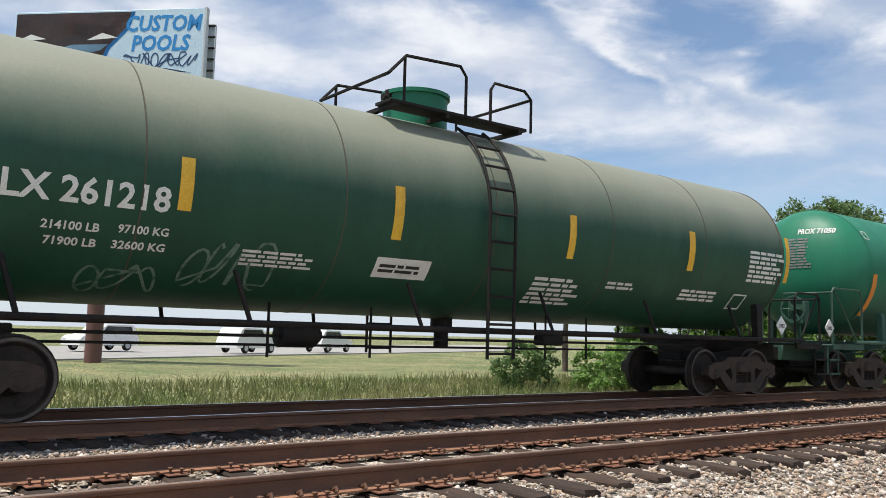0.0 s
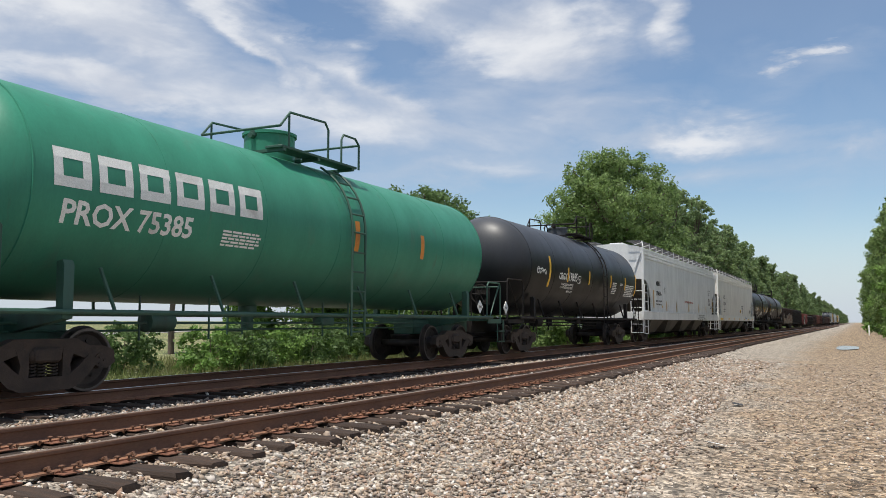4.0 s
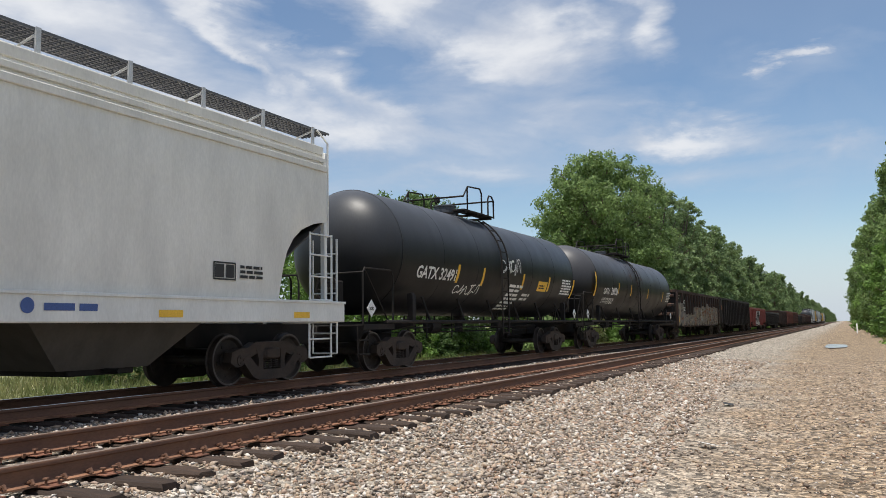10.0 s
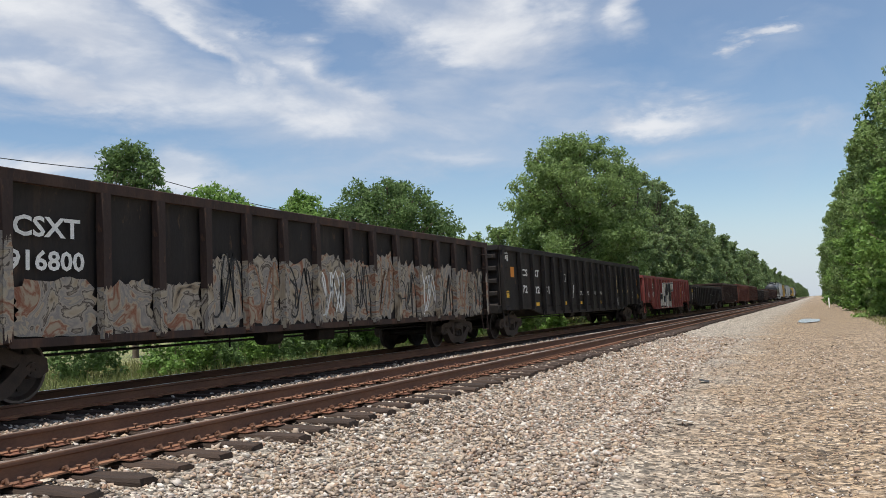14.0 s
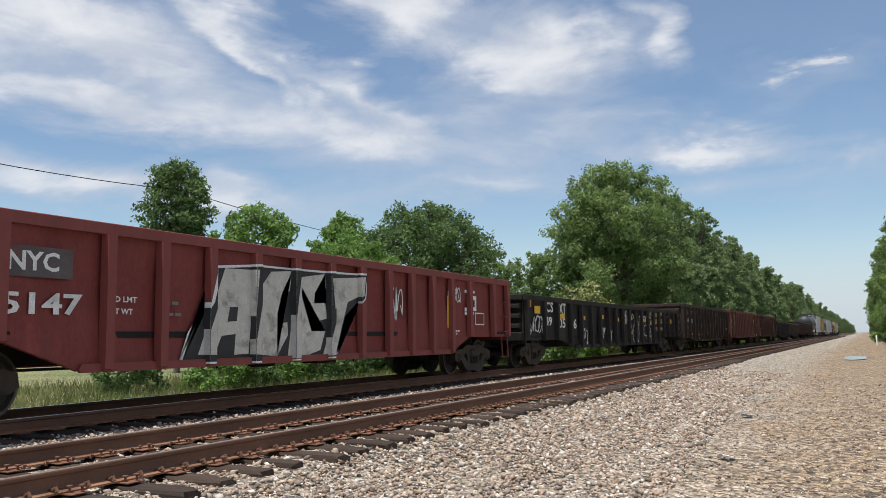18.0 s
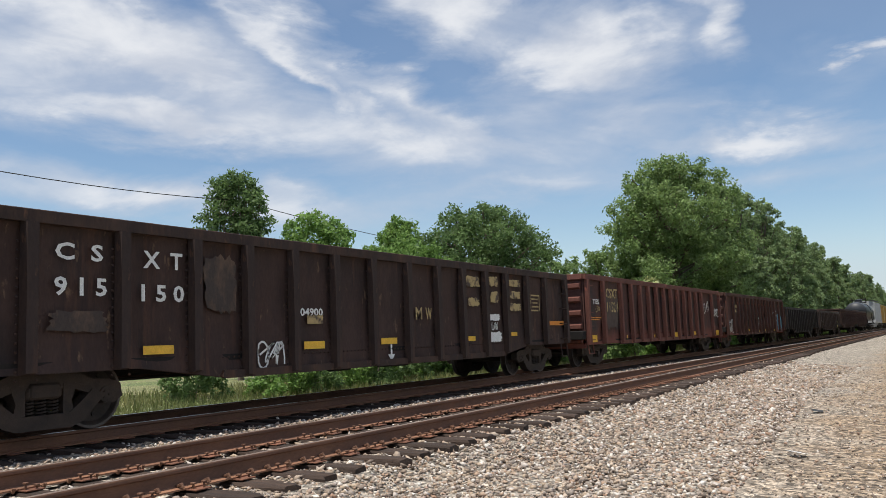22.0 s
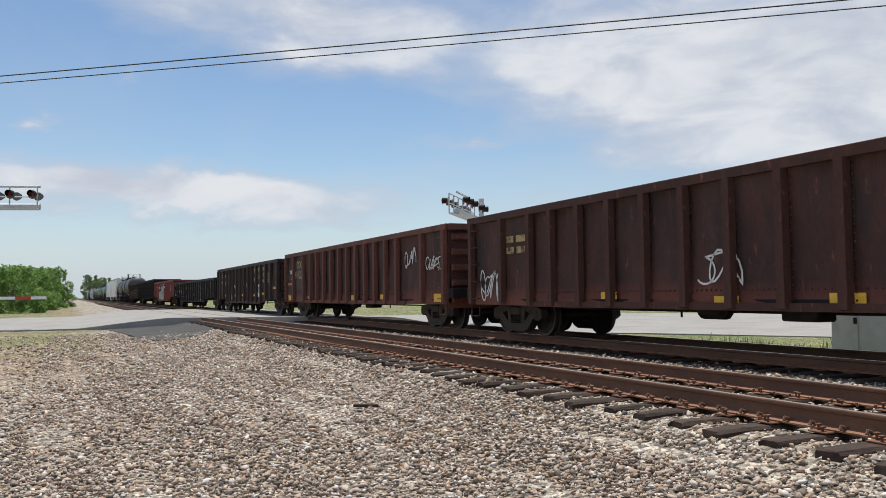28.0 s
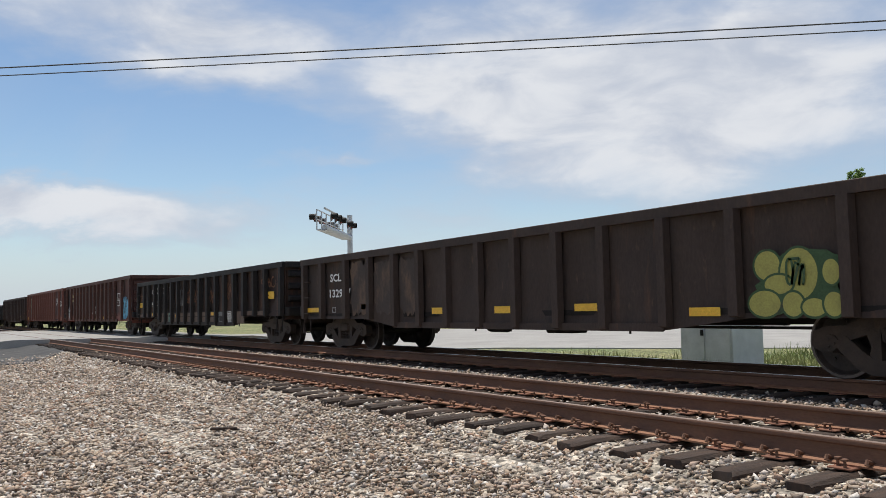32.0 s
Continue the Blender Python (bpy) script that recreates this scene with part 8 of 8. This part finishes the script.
for x in (-0.75, 0.03):
    part("door", Geo().box(x, x + 0.72, -0.625, -0.6, 0.2, 1.68, 0.008), GALV, cab)
part("hasp", Geo().box(-0.12, -0.03, -0.66, -0.62, 0.9, 1.05, 0.01), BLACK_STEEL, cab)
part("small_print", on_plane(bars_geo(0.3, 0.25, 3, 7), 0.42, -0.628, 1.25), BLACK_MARK, cab)
for x, y, h in ((-10.6, 20.5, 0.75), (-9.2, 20.5, 0.75)):
    thing("wooden_post", "short dark wooden post in the grass", "post", group="short posts", geo=Geo().lathe([(-0.3, 0.09), (h, 0.09), (h + 0.03, 0.05)], "z", (0, 0, 0), 8), mat=WOOD_POLE, m=pose(x, y, -0.7))
thing("marker_post", "thin yellow marker post in the grass", "post", geo=Geo().lathe([(-0.3, 0.04), (0.85, 0.04), (0.88, 0.02)], "z", (0, 0, 0), 8), mat=YELLOW, m=pose(-13.0, 22.5, -0.7))
thing("marker_post", "white marker post beside the dirt path", "post", geo=Geo().lathe([(-0.3, 0.07), (1.15, 0.07), (1.2, 0.03)], "z", (0, 0, 0), 8), mat=WHITE_MARK, m=pose(112, -1.25, -0.55, 0, 4, 0))


# ---- road and crossing ----
def strip(near, far, lift, on_ground=False):
    """A road surface between two edge lines; it rises to the rails where it crosses them."""
    g = Geo()
    n = len(near)
    steps = 24
    v = []
    for a, c in zip(near, far):
        for k in range(steps + 1):
            x, y = a[0] + (c[0] - a[0]) * k / steps, a[1] + (c[1] - a[1]) * k / steps
            v.append((x, y, lift + float(ground_height(x, y))) if on_ground else (x, y, lift + float(np.interp(y, [-20, 0.5, 4.4, 13.2, 15.5, 18, 40, 120], [float(ground_height(0, -20)) + 0.05, -0.46, -0.012, -0.012, -0.5, -0.66, -0.52, -0.46]))))
    g.add(v, [(i * (steps + 1) + k, i * (steps + 1) + k + 1, (i + 1) * (steps + 1) + k + 1, (i + 1) * (steps + 1) + k) for i in range(n - 1) for k in range(steps)])
    for col in (0, steps):                              # the slab's edges go down into the ground
        e = [v[i * (steps + 1) + col] for i in range(n)]
        g.add(e + [(p[0], p[1], p[2] - 0.7) for p in e], [(i, i + 1, n + i + 1, n + i) for i in range(n - 1)])
    return g


def dense(pts):
    out = []
    for (x0, y0), (x1, y1) in zip(pts, pts[1:]):
        m = 14
        out += [(x0 + (x1 - x0) * k / m, y0 + (y1 - y0) * k / m) for k in range(m)]
    return out + [pts[-1]]


EDGE_NEAR = [(-45, -60), (-43.5, -6), (-42.5, 3), (-39.5, 7.5), (-35, 13), (-27, 20.5), (-20, 24), (0, 37), (24, 51), (110, 96)]
EDGE_FAR = [(-72, -60), (-71, -6), (-70, 3), (-68, 9), (-64, 17), (-55, 32), (-42, 42), (-10, 58), (20, 72), (100, 120)]
thing("road", "pale worn asphalt road that crosses the tracks", "road", kind="structure", geo=strip(dense(EDGE_NEAR), dense(EDGE_FAR), 0.0), mat=ASPHALT)
thing("road_apron", "dark asphalt apron beside the crossing", "road apron", kind="structure", geo=strip(dense([(-43.5, 1.5), (-42, 4.5), (-38.5, 6.3)]), dense([(-30, 2.6), (-29, 3.4), (-34.5, 5.9)]), 0.03, True), mat=ASPHALT_DARK)
water = thing("puddle", "pale puddle of rain water on the dirt path", "puddle", kind="structure", geo=Geo().add([(56 + 4.2 * math.cos(a) * (1 + 0.15 * math.sin(3 * a)), 0.55 + 0.75 * math.sin(a) * (1 + 0.2 * math.cos(2 * a)), -0.505) for a in np.linspace(0, 6.1, 26)], [tuple(range(26))]), mat=surface("still_water", (0.10, 0.09, 0.08), (0.14, 0.12, 0.10), 0.05, 0, 1, 20, 0.0))


# ---- parked cars ----
def parked_car(m, col, label):
    c = thing("parked_car", label, "car", group="parked cars")
    c.matrix_world = m
    body = [(-2.3, 0.35), (-2.32, 0.75), (-2.2, 1.0), (-1.9, 1.55), (-1.6, 1.68), (0.3, 1.66), (0.95, 1.1), (2.0, 0.95), (2.28, 0.75), (2.3, 0.35)]
    part("body", Geo().prism(body, "y", -0.88, 0.88), col, c)
    part("side_windows", Geo().prism([(-1.85, 1.1), (-1.65, 1.55), (0.25, 1.55), (0.75, 1.1)], "y", -0.89, 0.89), surface("car_glass", (0.02, 0.025, 0.03), (0.03, 0.035, 0.04), 0.08), c)
    for x in (-1.4, 1.4):
        for y in (-0.8, 0.8):
            w = part("wheel", Geo().lathe([(-0.1, 0.2), (-0.11, 0.3), (-0.06, 0.34), (0.06, 0.34), (0.11, 0.3), (0.1, 0.2)], "y", (x, y, 0.34), 18), BLACK_STEEL, c)
            part("hub", Geo().lathe([(-0.115, 0.05), (-0.115, 0.2), (0.115, 0.2), (0.115, 0.05)], "y", (x, y, 0.34), 14), GALV, w)
    part("headlight", Geo().box(2.2, 2.3, -0.8, -0.5, 0.68, 0.82, 0.02), WHITE_MARK, c)
    return c


CAR_WHITE = surface("white_car_paint", (0.75, 0.75, 0.75), (0.8, 0.8, 0.8), 0.3, 0, 1, 20, 0)
parked_car(pose(24.5, 53.5, -0.45, 0, 0, 28), CAR_WHITE, "white estate car parked on the far road")
parked_car(pose(33.0, 57.5, -0.45, 0, 0, 28), CAR_WHITE, "white car parked farther along the road")
parked_car(pose(15.5, 56, -0.45, 0, 0, 205), CAR_WHITE, "white van-like car parked by the road")


# ---- grass, stones, ties ----
def blades():
    rng = np.random.default_rng(8)
    n = 90000
    x = np.r_[rng.uniform(-34, 70, 66000), rng.uniform(60, 160, 12000), rng.uniform(20, 140, 12000)]
    y = np.r_[14.0 + 12 * rng.power(1.2, 66000)[::-1] ** 1.3, rng.uniform(14, 19, 12000), rng.uniform(-7, -2.6, 12000)]
    keep = ~((x < -16) & (y > 20.0 + 0.5 * (x + 16))) & ~((x < -36) & (y > 6))
    keep &= ~((abs(x + 13.75) < 1.3) & (abs(y - 17.55) < 0.9))
    x, y = x[keep], y[keep]
    n = len(x)
    h = rng.uniform(0.12, 0.42, n) * np.where(y < 15.2, 0.6, 1.0) * (0.6 + 0.6 * np.sin(x * 0.35 + y) ** 2)
    z = ground_height(x, y) - 0.02
    a = rng.uniform(0, 6.283, n)
    w = rng.uniform(0.012, 0.035, n)
    lean = rng.normal(0, 0.12, (n, 2))
    base = np.stack([x, y, z], 1)
    d = np.stack([np.cos(a) * w, np.sin(a) * w, np.zeros(n)], 1)
    top = base + np.stack([lean[:, 0], lean[:, 1], h], 1)
    v = np.stack([base - d, base + d, top], 1).reshape(-1, 3)
    tagged(new("grass", cloud_mesh("grass", v, np.arange(3 * n).reshape(-1, 3), GRASS)), "tall green and straw-coloured grass beyond the tracks", "grass", kind="stuff")


blades()


def ballast():
    """Crushed stones as flat angular shards, thickest near the tracks."""
    rng = np.random.default_rng(6)
    most = 640.0                                        # stones to the square metre
    x0, x1, y0, y1 = -38.0, 34.0, -2.2, 12.6
    m = int(most * (x1 - x0) * (y1 - y0))
    x, y = rng.uniform(x0, x1, m), rng.uniform(y0, y1, m)
    dist = np.hypot(x, y)
    rho = np.interp(dist, [0, 7, 12, 20, 28, 40], [1.0, 0.95, 0.6, 0.34, 0.16, 0.06])
    path = y < 1.2 + 0.07 * np.clip(x, 0, 20)
    rho *= np.where(path & (x > 0), 0.2, 1.0) * np.where(y < -0.6, 0.35, 1.0) * np.where((x < -16) & (y < 1.5), 0.45, 1.0)
    rho *= np.where(y > 5.3, 0.62, 1.0) * np.where((y > 9.35) & (y < 12.2), 0.12, 1.0) * np.where((x < -33) & (y > 2), 0.0, 1.0)
    rho[dist < 2.0] *= 0.15
    for yr in (NEAR_Y - GAUGE / 2, NEAR_Y + GAUGE / 2, FAR_Y - GAUGE / 2, FAR_Y + GAUGE / 2):
        rho[abs(y - yr) < 0.1] = 0
    over = abs((x + 4.52) / 0.542 - np.round((x + 4.52) / 0.542)) * 0.542 < 0.14       # few lie on the ties
    rho *= np.where(over & ((abs(y - NEAR_Y) < 1.53) | (abs(y - FAR_Y) < 1.5)), 0.1, 1.0)
    keep = rng.uniform(size=m) < rho
    x, y = x[keep], y[keep]
    n = len(x)
    small = path[keep] & (x > 0)
    far = np.interp(np.hypot(x, y), [6, 30], [1.0, 1.5])
    s = (np.clip(rng.lognormal(-3.62, 0.36, n), 0.012, 0.055) * np.where(small, 0.62, 1.0) * far)[:, None]
    half = s * rng.uniform(0.7, 1.15, (n, 3)) * np.array([1.0, 0.74, 0.5])
    tip = np.array([(1, 0, 0), (-1, 0, 0), (0, 1, 0), (0, -1, 0), (0, 0, 1), (0, 0, -1)], float)
    p = (tip[None] + rng.uniform(-0.38, 0.38, (n, 6, 3))) * half[:, None]
    a, b, c = rng.uniform(0, 6.2832, n), rng.normal(0, 0.38, n), rng.normal(0, 0.38, n)
    ca, sa, cb, sb, cc, sc = np.cos(a), np.sin(a), np.cos(b), np.sin(b), np.cos(c), np.sin(c)
    rot = np.stack([ca * cb, ca * sb * sc - sa * cc, ca * sb * cc + sa * sc, sa * cb, sa * sb * sc + ca * cc, sa * sb * cc - ca * sc, -sb, cb * sc, cb * cc], 1).reshape(n, 3, 3)
    p = np.einsum("nij,nkj->nki", rot, p)
    z = ground_height(x, y) + rng.uniform(-0.002, 0.024, n)
    v = p + np.stack([x, y, z], 1)[:, None]
    tri = np.array([(0, 2, 4), (2, 1, 4), (1, 3, 4), (3, 0, 4), (2, 0, 5), (1, 2, 5), (3, 1, 5), (0, 3, 5)])
    f = (np.arange(n)[:, None, None] * 6 + tri).reshape(-1, 3)
    tagged(new("ballast", cloud_mesh("ballast", v.reshape(-1, 3), f, STONE)), "loose grey and tan crushed stone ballast", "gravel", kind="stuff")


ballast()
thing("wood_scrap", "dark splinter of wood on the gravel", "debris", geo=Geo().box(-0.16, 0.16, -0.03, 0.03, 0, 0.035, 0.008), mat=TIE, m=pose(-10.13, 3.43, -0.44, 0, 0, 60))
for k, (x, y) in enumerate(((16.1, 1.92), (30.0, 2.63), (10.8, 1.42))):
    thing("litter", ("dark scrap lying on the gravel", "dark lump lying on the gravel", "pale scrap of paper lying on the gravel")[k], "litter", geo=blot_geo(0.34, 0.2, 3 + k), mat=(BLACK_MARK, BLACK_MARK, WHITE_MARK)[k], m=pose(x, y, -0.5, -78, 0, 20 * k))


def tie_geo(seed):
    """A weathered tie: sawn square, with split and rounded ends."""
    rng = random.Random(seed)
    g, ring, v = Geo(), 6, []
    cuts = [(-1.5, 0.82), (-1.46, 0.95), (-1.2, 1.0), (-0.6, 1.0), (0.6, 1.0), (1.38, 0.98), (1.42, 0.85)]
    for k, (y, full) in enumerate(cuts):
        y += rng.uniform(-0.03, 0.03) if k in (0, 6) else 0
        for px, pz in ((-0.115, -0.36), (-0.118, -0.215), (-0.095, -0.192), (0.09, -0.19), (0.118, -0.212), (0.115, -0.36)):
            v.append((px * full + rng.uniform(-0.006, 0.006), y + (rng.uniform(-0.025, 0.025) if k in (0, 6) else 0), pz - (1 - full) * 0.06 + (rng.uniform(-0.012, 0.003) if pz > -0.3 else 0)))
    f = [(i * ring + k, i * ring + (k + 1) % ring, (i + 1) * ring + (k + 1) % ring, (i + 1) * ring + k) for i in range(len(cuts) - 1) for k in range(ring)]
    return g.add(v, f + [tuple(range(ring))[::-1], tuple(range((len(cuts) - 1) * ring, len(cuts) * ring))])


TIE_MESHES = [tie_geo(k).mesh("tie", TIE) for k in range(7)]
PLATE = Geo().box(-0.09, 0.09, -0.19, 0.19, -0.19, -0.176, 0.004).box(-0.09, 0.09, -0.095, -0.08, -0.176, -0.164).box(-0.09, 0.09, 0.08, 0.095, -0.176, -0.164).mesh("tie_plate", STEEL_RUST)
SPIKE = Geo().rod((0, 0, -0.2), (0, 0, -0.145), 0.011, 6).box(-0.018, 0.018, -0.025, 0.02, -0.15, -0.132, 0.004).mesh("spike", RAIL_RUST)
ANCHOR = Geo().tube([(0, -0.10, -0.155), (0, -0.085, -0.125), (0, -0.05, -0.14), (0, 0.09, -0.185), (0, 0.1, -0.15)], 0.016, 6).mesh("rail_anchor", RAIL_RUST)


def lay_ties(base, seed, first, last):
    rng = random.Random(seed)
    joined = Geo()
    k0 = -330
    for k in range(k0, 560):
        x = -4.52 + 0.542 * k + rng.uniform(-0.025, 0.025)
        turn, dy = rng.uniform(-0.7, 0.7), rng.uniform(-0.06, 0.06)
        if first < x < last:
            t = part("tie", TIE_MESHES[k % 7], TIE, base, m=pose(x, dy, rng.uniform(-0.012, 0.0), 0, 0, turn))
            for s in (-1, 1):
                if abs(x) < 26:
                    pl = part("tie_plate", PLATE, STEEL_RUST, base, m=pose(x, s * GAUGE / 2, 0))
                    for a in ((-0.05, -0.115), (0.05, 0.115), (0.03, -0.16)):
                        if abs(x) < 17 and base is near_track:
                            part("spike", SPIKE, STEEL_RUST, pl, m=pose(a[0], a[1], rng.uniform(-0.004, 0.02), 0, 0, 0 if a[1] > 0 else 180))
                    if base is near_track and -20 < x < 22:
                        for a in (-0.15, 0.15):
                            part("rail_anchor", ANCHOR, STEEL_RUST, base, m=pose(x + a, s * GAUGE / 2, 0, 0, 0, 0 if s < 0 else 180))
        elif -70 < x < -43:
            continue
        else:
            joined.box(x - 0.115, x + 0.115, dy - 1.37, dy + 1.37, -0.36, -0.19)
    tagged(part("more_ties", joined, TIE, base, "dark wooden ties farther along the track"), kind="stuff")


lay_ties(near_track, 1, -30, 42)
lay_ties(far_track, 2, -30, 42)


# ---- what moves ----
def motions():
    times = [k * 2.0 for k in range(17)]
    for car, middle in TRAIN:
        walk(car, [(t, pose(middle - start_speed(t), FAR_Y, 0)) for t in times])
    every = [k / FPS for k in range(32 * FPS + 1)]
    turns = [(t, -math.degrees(start_speed(t) / 0.457)) for t in every]
    for ws in WHEELSETS:
        x = ws.location.x
        walk(ws, [(t, pose(x, 0, 0.457, 0, a, 0)) for t, a in turns])


motions()
